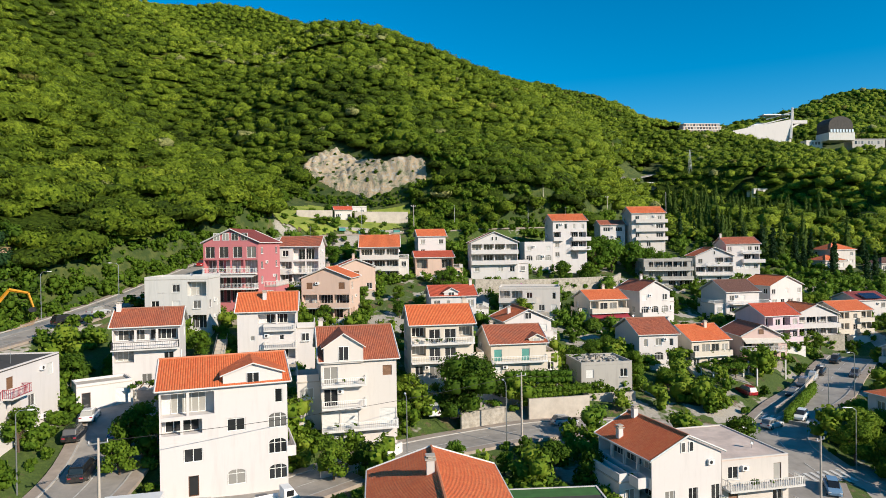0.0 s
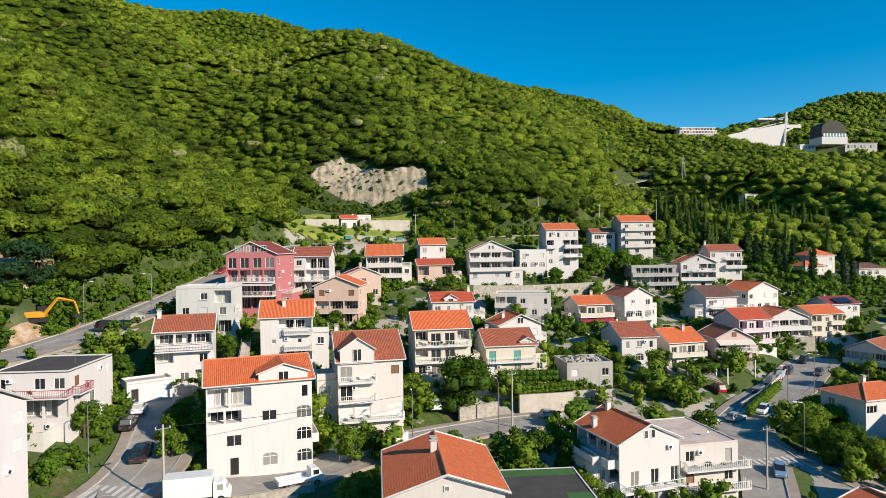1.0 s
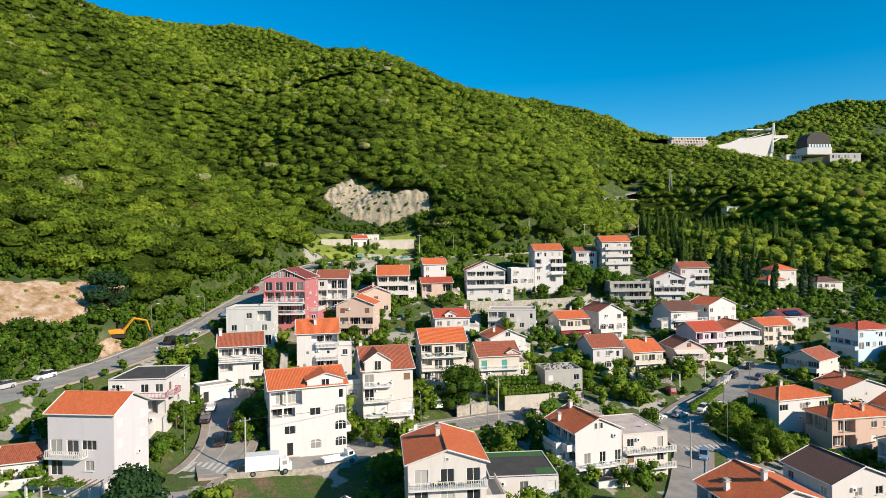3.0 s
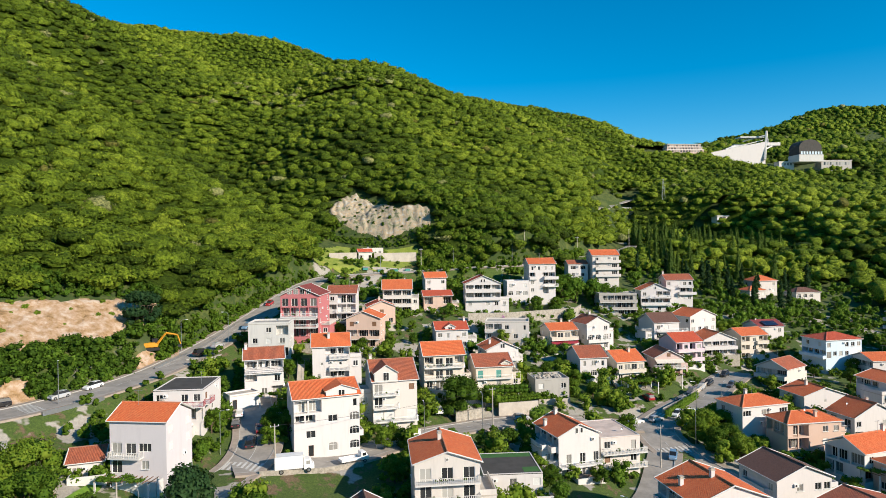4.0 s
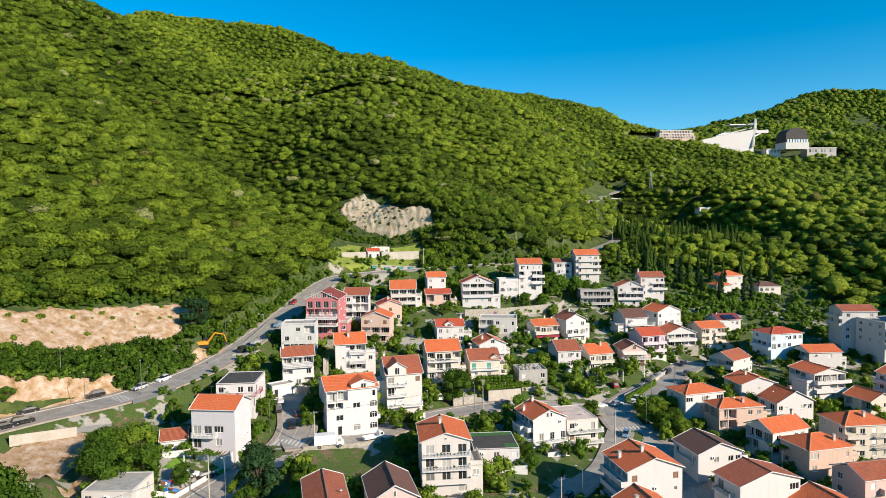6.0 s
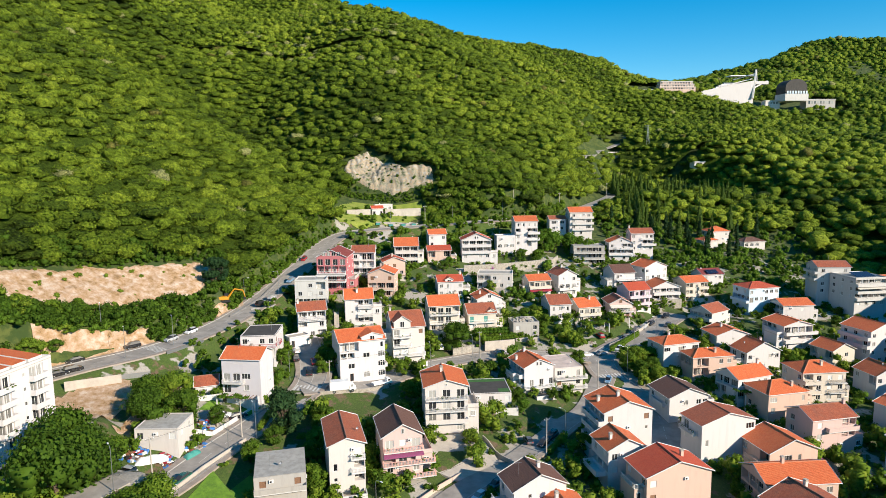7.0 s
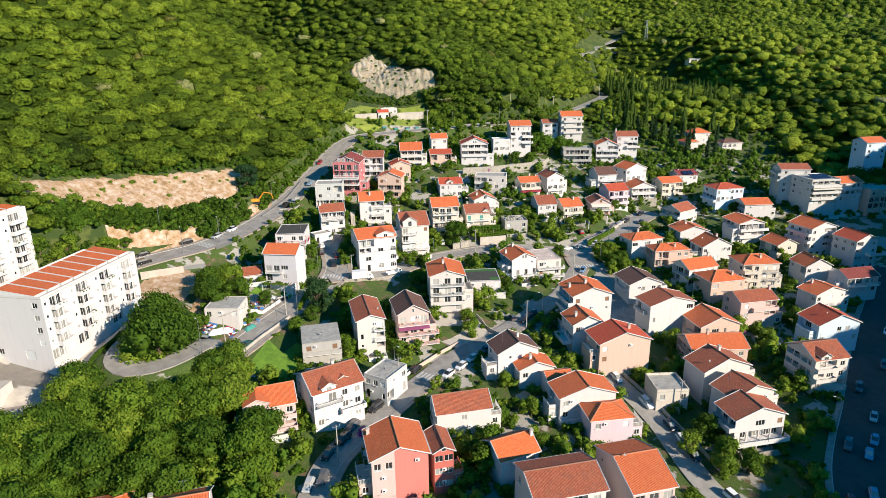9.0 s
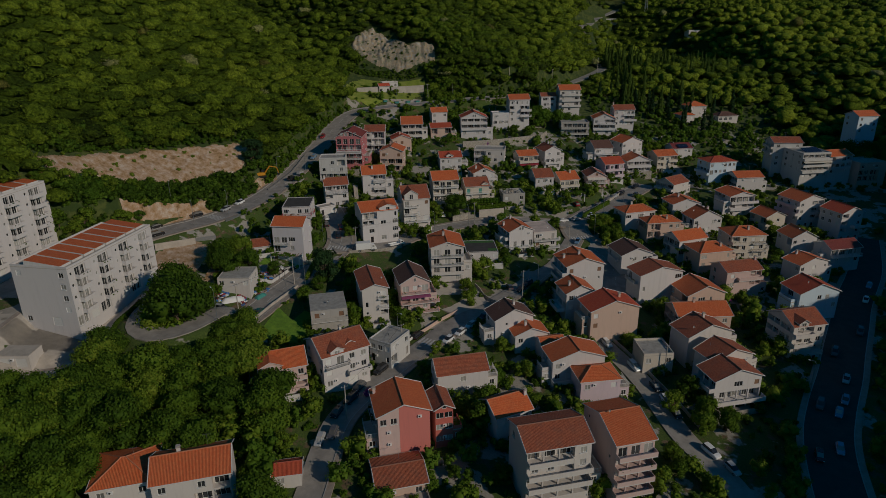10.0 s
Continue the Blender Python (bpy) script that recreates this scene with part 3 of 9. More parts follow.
def dashes(road_name, offset, dash, gap, lo=0.0, hi=1.0, wide=0.12):
    line, width = ROADS[road_name]
    n = len(line)
    seg = line[int(lo * (n - 1)):int(hi * (n - 1)) + 1]
    s, run, i = Shape(), 0.0, 0
    while i < len(seg) - 1:
        d = np.hypot(*(seg[i + 1] - seg[i])[:2])
        if gap == 0 or run % (dash + gap) < dash:
            ribbon(s, seg[i:i + 2], offset + wide / 2, offset - wide / 2, 0.05)
        run += d
        i += 1
    solid("road_line", s, MARKING, "faded white line painted on the asphalt", "road marking", kind="structure")


dashes("main_road", 0.0, 3, 4)
dashes("side_street", 0.0, 2, 0, 0.16, 0.26)
dashes("side_street", 0.0, 3, 4, 0.33, 0.62)
dashes("market_street", 0.0, 2, 3)
dashes("cross_street", 0.0, 2, 3)
zebra("side_street", 0.236, 7)
zebra("market_street", 0.46, 7)
zebra("market_street", 0.63, 7)
zebra("lower_street", 0.52, 5)
zebra("main_road", 0.72, 7)


# ---------------------------------------------------------------- bare slopes
def patch(name, outline, mat, label, category, step, rough, lift, along=1.0, smooth=False):
    """A patch of bare earth or rock, uneven, laid on the land inside an outline."""
    o = np.array(outline, float)
    gx, gy = np.arange(o[:, 0].min(), o[:, 0].max() + step, step), np.arange(o[:, 1].min(), o[:, 1].max() + step, step)
    X, Y = np.meshgrid(gx, gy)
    inside = np.zeros(X.shape, bool)
    jx, jy = X + 1.2 * wobble(X, Y, 4, 1.0), Y + 1.2 * wobble(X, Y, 3, 3.0)
    for a, b in zip(o, np.roll(o, -1, 0)):
        cross = ((a[1] > jy) != (b[1] > jy)) & (jx < (b[0] - a[0]) * (jy - a[1]) / (b[1] - a[1] + 1e-9) + a[0])
        inside ^= cross
    Z = graded(X.ravel().copy(), Y.ravel().copy()).reshape(X.shape)
    if smooth:                                      # even out the steps of the road's edge
        for _ in range(8):
            p = np.pad(Z, 1, mode="edge")
            Z = (p[:-2, 1:-1] + p[2:, 1:-1] + p[1:-1, :-2] + p[1:-1, 2:] + p[1:-1, 1:-1]) / 5
        Z = np.maximum(Z, graded(X.ravel().copy(), Y.ravel().copy()).reshape(X.shape) - 0.2)
    S = Y * along                                   # ribs run up the slope
    crag = np.abs(wobble(X, S, 6, 7.0)) + 0.45 * np.abs(wobble(X + S, S, 2.6, 4.0)) + 0.22 * np.abs(wobble(X, Y, 1.1, 9.0))
    if along < 0.4:                                 # split rock: more small ledges than large swells
        crag = 0.25 * np.abs(wobble(X, S, 6, 7.0)) + 0.5 * np.abs(wobble(X + 0.6 * S, S, 2.4, 4.0)) + 0.45 * np.abs(wobble(X, 2 * S, 1.2, 9.0))
    Z = Z + lift + rough * crag
    if rough > 0.3:                                 # the rim dives under the ground
        depth, core = np.zeros(X.shape), inside.copy()
        for _ in range(4):
            core = core & np.roll(core, 1, 0) & np.roll(core, -1, 0) & np.roll(core, 1, 1) & np.roll(core, -1, 1)
            depth += core
        Z -= (lift + 0.9 * rough) * (1 - depth / 4) ** 1.5
    n, w = X.shape
    keep = inside[:-1, :-1] & inside[1:, :-1] & inside[:-1, 1:] & inside[1:, 1:]
    i = (np.arange(n - 1)[:, None] * w + np.arange(w - 1)[None])[keep]
    f = np.stack([i, i + 1, i + w + 1, i + w], 1)
    used, inv = np.unique(f, return_inverse=True)
    v = np.stack([X, Y, Z], -1).reshape(-1, 3)[used]
    ob = new(name, array_mesh(name, v, inv.reshape(f.shape), [mat]))
    tagged(ob, label, category, kind="structure")


CUTTING = [(-128, 46), (-120, 62), (-109, 84.5), (-98, 94), (-87, 103), (-77.5, 114.5), (-73, 110), (-73, 102), (-77, 92), (-84.5, 83), (-92, 75.5), (-98, 66), (-105, 57), (-112, 49), (-120, 40)]
QUARRY = [(-57, 250), (-54.5, 260), (-49, 263), (-44, 266), (-39, 262), (-33, 257), (-25, 250), (-21, 242), (-12, 240), (-6, 236), (-3, 231.5), (-9, 229.5), (-15.5, 230.5), (-22, 230.5), (-31, 231.5), (-39, 235.5), (-47, 239.5), (-53.5, 244.5)]
TERRACE = [(-54, 197), (-55.5, 209), (-49, 224), (-30, 227), (-17, 227.5), (-11.5, 225.5), (-9.5, 218), (-20, 205), (-32, 200.5), (-48, 191.5)]
CLEARING = [(74, 258), (80, 254), (98, 274), (116, 296), (106, 301), (92, 285)]           # beside the hill road
SITE = [(235, 716), (240, 732), (300, 748), (330, 740), (400, 700), (470, 690), (475, 655), (400, 645), (330, 655), (300, 668), (270, 705)]
THICKET = [(-124, 25), (-118, 33), (-110, 50), (-104, 63), (-98, 76), (-85, 96), (-77, 108), (-70, 108), (-67, 104), (-72, 86), (-80, 70), (-90, 58), (-100, 48), (-112, 40), (-122, 20)]
patch("soil_cutting", CUTTING, SOIL, "bare pinkish-brown earth cutting in the wooded hillside", "earth bank", 0.6, 0.9, 0.3, 0.35)


def road_bank():
    """Bare earth rising from the outer edge of the upper road."""
    line = ROADS["main_road"][0]
    line = line[(line[:, 1] > 44) & (line[:, 1] < 68)]
    t = np.gradient(line[:, :2], axis=0)
    t /= np.linalg.norm(t, axis=1)[:, None]
    nrm = np.stack([t[:, 1], -t[:, 0]], 1)
    if nrm[0, 0] > 0:
        nrm = -nrm
    k = np.linspace(0, 1, 12)
    X = line[:, 0:1] + nrm[:, 0:1] * (5.4 + 3.4 * k)
    Y = line[:, 1:2] + nrm[:, 1:2] * (5.4 + 3.4 * k)
    swell = np.sin(np.linspace(0, math.pi, len(line))) ** 0.6
    Z = line[:, 2:3] - 0.2 + (2.3 * swell[:, None]) * k ** 0.8 + 0.22 * wobble(X, Y, 1.3, 2.0)
    Z = np.maximum(Z, graded(X.ravel().copy(), Y.ravel().copy()).reshape(X.shape) + 0.3)
    n, w = X.shape
    i = (np.arange(n - 1)[:, None] * w + np.arange(w - 1)[None]).ravel()
    f = np.stack([i, i + 1, i + w + 1, i + w], 1)
    tagged(new("road_bank", array_mesh("road_bank", np.stack([X, Y, Z], -1).reshape(-1, 3), f, [SOIL])), "ochre earth bank beside the upper road", "earth bank", kind="structure")


road_bank()
patch("rock_face", QUARRY, ROCK, "bare grey and ochre rock face in the wooded hillside", "rock face", 0.5, 2.2, 0.3, 0.3)
patch("meadow", TERRACE, MEADOW, "dry yellow-green meadow terrace below the rock face", "meadow", 1.0, 0.1, 0.35)


# ---------------------------------------------------------------- the woods
def inside_any(x, y, outlines, grow=0.0):
    r = np.zeros(x.shape, bool)
    for out in outlines:
        o = np.array(out, float)
        c = o.mean(0)
        o = c + (o - c) * (1 + grow)
        k = np.zeros(x.shape, bool)
        for a, b in zip(o, np.roll(o, -1, 0)):
            k ^= ((a[1] > y) != (b[1] > y)) & (x < (b[0] - a[0]) * (y - a[1]) / (b[1] - a[1] + 1e-9) + a[0])
        r |= k
    return r


FOOT = [(-145, 5), (-136, 20), (-126, 32), (-112, 42), (-100, 48), (-90, 58), (-80, 70), (-71, 86), (-65, 104), (-60, 124), (-55.5, 146), (-52, 168), (-48, 186), (-53, 196), (-55, 205), (-55, 236)]


def west_of_road(x, y):
    """Uphill of the main road."""
    f = np.array(FOOT, float)
    edge = np.interp(y, f[:, 1], f[:, 0])
    return (x < edge - 1) & (y > 12)


def wooded(x, y):
    m = west_of_road(x, y) | ((hills(x, y) - town(x, y) > 6) & (x < -110) & (y > 20))
    m |= (y > 236 + 3 * wobble(x, y, 14)) & (x < 0)
    m |= (y > 206.5 + 0.37 * x) & (x >= -6) & (x < 58)
    m |= (y > 226 + 3 * wobble(x, y, 14)) & (x >= 46) & (x < 78)
    m |= (y > 250 + 8 * wobble(x, y, 14)) & (x >= 78)
    m |= (x > 178 + 0.12 * (y - 100) + 5 * wobble(x, y, 12)) & (y > 168)
    m |= (ridge(x, y, RIDGE_SHADE) - town(x, y) > 4) & (x > 120)
    m |= (x < -54) & (x > -70) & (y > 192) & (y < 250)
    m |= (x > -11) & (x <= 0) & (y > 213)
    m &= ~inside_any(x, y, [CUTTING, QUARRY, TERRACE, SITE, CLEARING])
    m &= ~inside_any(x, y, [THICKET])
    r = np.full(x.shape, 1e9)
    near = (y < 560) & (x > -145) & (x < 220) & m
    r[near] = road_reach(x[near], y[near])
    return m & (r > np.where(y > 255, 0.7, np.where(x > -6, 0.5, 1.3)))


def chance(ix, iy, k):
    """A number from 0 to 1 for each cell of a grid."""
    return np.abs(np.sin(ix * (127.1 + 31.7 * k) + iy * (311.7 - 17.3 * k) + k) * 43758.5453) % 1.0


def sprays(rng, c, nr, sz):
    """Bent four-cornered leaf clumps at c, facing nr."""
    ax = np.cross(nr, rng.normal(0, 1, nr.shape))
    ax /= np.linalg.norm(ax, axis=1)[:, None] + 1e-9
    ay = np.cross(nr, ax)
    return np.stack([c - ax * sz * 0.5, c - ay * sz * 0.42 + nr * sz * 0.14, c + ax * sz * 0.5, c + ay * sz * 0.42 + nr * sz * 0.14], 1).reshape(-1, 3)


def dome(fineness):
    """A round crown without its underside: directions and faces."""
    bm = bmesh.new()
    bmesh.ops.create_icosphere(bm, subdivisions=fineness, radius=1.0)
    d = np.array([v.co[:] for v in bm.verts])
    f = np.array([[v.index for v in face.verts] for face in bm.faces])
    bm.free()
    f = f[d[f][:, :, 2].max(1) > -0.3]
    used, inv = np.unique(f, return_inverse=True)
    return d[used], inv.reshape(f.shape)


def swell(d, lobes):
    """How far a crown bulges in the directions d, by its lobes."""
    near = np.einsum("mvk,mlk->mvl", d, lobes)
    return 0.70 + 0.36 * np.exp(-(1 - near) / 0.05).max(2)


def canopy(name, x0, x1, y0, y1, space, clump, fineness, sprigs, seed, label, keep_if=None, shift=0.0, uneven=0.42, up=0.0):
    """A wood: a floor of undergrowth, coloured dark for the shade between crowns, and, over it, lobed crowns set with
    leaf clumps.
    """
    rng = np.random.default_rng(int(seed * 10))
    step = space * 0.55
    X, Y = np.meshgrid(np.arange(x0, x1, step), np.arange(y0, y1, step))
    own = np.ones(X.shape, bool) if keep_if is None else keep_if(X, Y)
    inner = wooded(X, Y).astype(float)
    for _ in range(2):
        inner = (inner + np.roll(inner, 1, 0) + np.roll(inner, -1, 0) + np.roll(inner, 1, 1) + np.roll(inner, -1, 1)) / 5
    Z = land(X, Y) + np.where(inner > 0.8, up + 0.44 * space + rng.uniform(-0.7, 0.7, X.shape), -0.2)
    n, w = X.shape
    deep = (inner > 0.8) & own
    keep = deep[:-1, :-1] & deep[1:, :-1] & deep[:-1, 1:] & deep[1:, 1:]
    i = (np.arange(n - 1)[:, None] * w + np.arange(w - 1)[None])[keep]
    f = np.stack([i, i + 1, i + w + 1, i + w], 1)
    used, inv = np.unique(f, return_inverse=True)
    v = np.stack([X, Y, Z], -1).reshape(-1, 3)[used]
    f = inv.reshape(f.shape)
    # low tint: the shade of the gaps is put into the floor's colour
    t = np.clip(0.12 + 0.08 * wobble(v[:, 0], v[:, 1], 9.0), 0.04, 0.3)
    # where the crowns stand, how wide and how tall
    ix, iy = np.meshgrid(np.arange(np.floor(x0 / space), np.ceil(x1 / space)), np.arange(np.floor(y0 / space), np.ceil(y1 / space)))
    ix, iy = ix.ravel(), iy.ravel()
    h = [chance(ix, iy, seed + 0.37 * k) for k in range(5)]
    px, py = (ix + 0.05 + 0.9 * h[0]) * space, (iy + 0.05 + 0.9 * h[1]) * space
    ok = wooded(px, py)
    if keep_if is not None:
        ok &= keep_if(px, py)
    ok &= (px >= x0) & (px < x1) & (py >= y0) & (py < y1)
    px, py, h = px[ok], py[ok], [k[ok] for k in h]
    m = len(px)
    R = space * (0.62 + 0.46 * h[2] ** 2.2)
    rise = R * (0.48 + 0.36 * h[3])
    pz = land(px, py) + up + space * (0.40 + uneven * h[4] * h[2])
    hue = np.clip(0.42 + shift + 0.42 * (h[3] - 0.5) + 0.20 * wobble(px, py, 60, 3.0) + 0.16 * wobble(px, py, 23, 1.0), 0.06, 0.82)
    bloom = 0.992 - 0.12 * np.exp(-((px + 85) / 60) ** 2 - ((py - 430) / 30) ** 2)
    hue = np.where(h[0] > bloom, 0.97, np.where(h[1] > 0.993, 0.92, hue))
    lobes = rng.normal(0, 1, (m, 18, 3))
    lobes[:, :, 2] = np.abs(lobes[:, :, 2]) * 0.9
    lobes /= np.linalg.norm(lobes, axis=2)[:, :, None]
    size = np.stack([R, R, rise], -1)
    spot = np.stack([px, py, pz], -1)
    unit, faces = dome(fineness)
    d = np.repeat(unit[None], m, 0)
    crown = spot[:, None] + d * (swell(d, lobes) * rng.uniform(0.78, 1.12, (m, len(unit))))[:, :, None] * size[:, None]
    tri = (faces[None] + (np.arange(m) * len(unit))[:, None, None]).reshape(-1, 3)
    # leaf clumps standing out of the crowns
    d = rng.normal(0, 1, (m, sprigs, 3))
    d[:, :, 2] = np.where(d[:, :, 2] < 0, -d[:, :, 2] * 0.6, d[:, :, 2])
    d /= np.linalg.norm(d, axis=2)[:, :, None]
    c = (spot[:, None] + d * (swell(d, lobes) * rng.uniform(0.95, 1.16, (m, sprigs)))[:, :, None] * size[:, None]).reshape(-1, 3)
    nr = d.reshape(-1, 3) + np.array([0, 0, 0.1]) + rng.normal(0, 0.28, (m * sprigs, 3))
    nr /= np.linalg.norm(nr, axis=1)[:, None]
    q = sprays(rng, c, nr, clump * rng.uniform(0.5, 1.3, (m * sprigs, 1)))
    tint = np.repeat(hue, sprigs)
    tint = np.where(tint > 0.9, tint, np.clip(tint + rng.normal(0, 0.08, m * sprigs), 0.03, 0.86))
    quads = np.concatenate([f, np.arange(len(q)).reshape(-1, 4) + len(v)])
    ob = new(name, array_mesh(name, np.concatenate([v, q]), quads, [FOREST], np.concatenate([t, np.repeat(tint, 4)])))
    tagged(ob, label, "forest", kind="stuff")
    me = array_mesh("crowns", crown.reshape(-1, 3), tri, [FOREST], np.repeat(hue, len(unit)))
    me.polygons.foreach_set("use_smooth", np.ones(len(tri), bool))
    part("crowns", me, None, ob)


front_side = lambda x, y: y < 640 + 0.9 * np.abs(x + 74)
in_sight = lambda x, y: (y > -60) & (x > -0.74 * (y + 145) - 15) & ~near_road(x, y)
near_road = lambda x, y: (x > -128) & (y > 40) & (y < 240) & (x < -30)
canopy("near_wood", -150, -30, 24, 240, 5.6, 0.75, 3, 240, 6.0, "dense leafy woodland on the slope above the road", lambda x, y: near_road(x, y) | near_road(x + 7, y), -0.10)
canopy("hillside_wood", -350, 120, -110, 420, 5.0, 0.9, 2, 70, 1.0, "dense mixed green woodland covering the steep hillside", in_sight, -0.05)
canopy("upper_wood", -420, 330, 420, 900, 4.9, 1.15, 1, 26, 2.0, "dense green woodland on the upper slopes and crest", front_side, 0.05, 0.6, 3.4)
canopy("valley_wood", 120, 420, 120, 420, 5.6, 1.0, 2, 44, 3.0, "dense mixed green woodland behind the last houses", shift=0.12, uneven=1.1)
# trees for the added spur, out of view east of the town
canopy("spur_wood", 120, 420, -110, 120, 6.5, 1.2, 2, 12, 5.0, "green woodland on the unseen spur added to shade the town")
canopy("far_wood", 330, 1000, 420, 1120, 7.5, 1.9, 1, 12, 4.0, "distant green woodland on the far hill")


# ---------------------------------------------------------------- houses
WINDOW_MESHES = {}
BALCONIES = []
SIDES = []
ROOTS = []
HOUSES = []                          # footprints: middle, angle, width, depth, floor height


def window_meshes(w, h, style):
    """Frame and pane of a window, shared by all of one size."""
    key = (round(w, 1), round(h, 1), style)
    if key in WINDOW_MESHES:
        return WINDOW_MESHES[key]
    w, h = key[0], key[1]
    f, p = Shape(), Shape()
    t = 0.07
    if style in "gmtr":          # roller door or closed shutters: slats between the posts
        f.box(-w / 2, -w / 2 + t, -0.05, 0.05, 0, h)
        f.box(w / 2 - t, w / 2, -0.05, 0.05, 0, h)
        f.box(-w / 2 + t, w / 2 - t, -0.05, 0.05, h - t, h)
        n = max(4, int(h / 0.16))
        for k in range(n):
            z = (h - t) * k / n
            p.face([(-w / 2 + t, -0.04, z), (w / 2 - t, -0.04, z), (w / 2 - t, 0.02, z + (h - t) / n), (-w / 2 + t, 0.02, z + (h - t) / n)])
    else:
        f.box(-w / 2, -w / 2 + t, -0.04, 0.04, 0, h)
        f.box(w / 2 - t, w / 2, -0.04, 0.04, 0, h)
        f.box(-w / 2 + t, w / 2 - t, -0.04, 0.04, 0, t)
        f.box(-w / 2 + t, w / 2 - t, -0.04, 0.04, h - t, h)
        n = max(1, round(w / 0.75))
        for k in range(1, n):
            x = -w / 2 + w * k / n
            f.box(x - 0.035, x + 0.035, -0.03, 0.03, t, h - t)
        if style == "a":
            f.box(-w / 2 + t, w / 2 - t, -0.03, 0.03, h * 0.68, h * 0.68 + 0.06)
        p.box(-w / 2 + t, w / 2 - t, -0.008, 0.008, t, h - t)
    if style == "w":
        f.box(-w / 2 - 0.08, w / 2 + 0.08, -0.28, 0.04, -0.07, 0.0)
    mats = {"g": (TRIM, SHUTTER), "r": (FRAME, SHUTTER), "m": (BROWN_FRAME, WOOD), "t": (TRIM, TEAL), "d": (BROWN_FRAME, GLASS)}.get(style, (FRAME, GLASS))
    WINDOW_MESHES[key] = (f.mesh("window", [mats[0]]), p.mesh("pane", [mats[1]]))
    return WINDOW_MESHES[key]


# width, height and sill of what a letter of a facade means
OPENING = {"w": (1.3, 1.35, 0.8), "W": (1.8, 2.15, 0.06), "b": (2.2, 1.35, 0.8), "s": (0.7, 0.8, 1.2), "a": (1.9, 1.6, 0.7), "d": (1.0, 2.1, 0.05), "g": (2.5, 2.2, 0.05),
           "r": (1.3, 1.35, 0.8), "m": (1.2, 1.3, 0.8), "t": (1.4, 2.0, 0.1), "n": (0.8, 1.5, 0.6)}


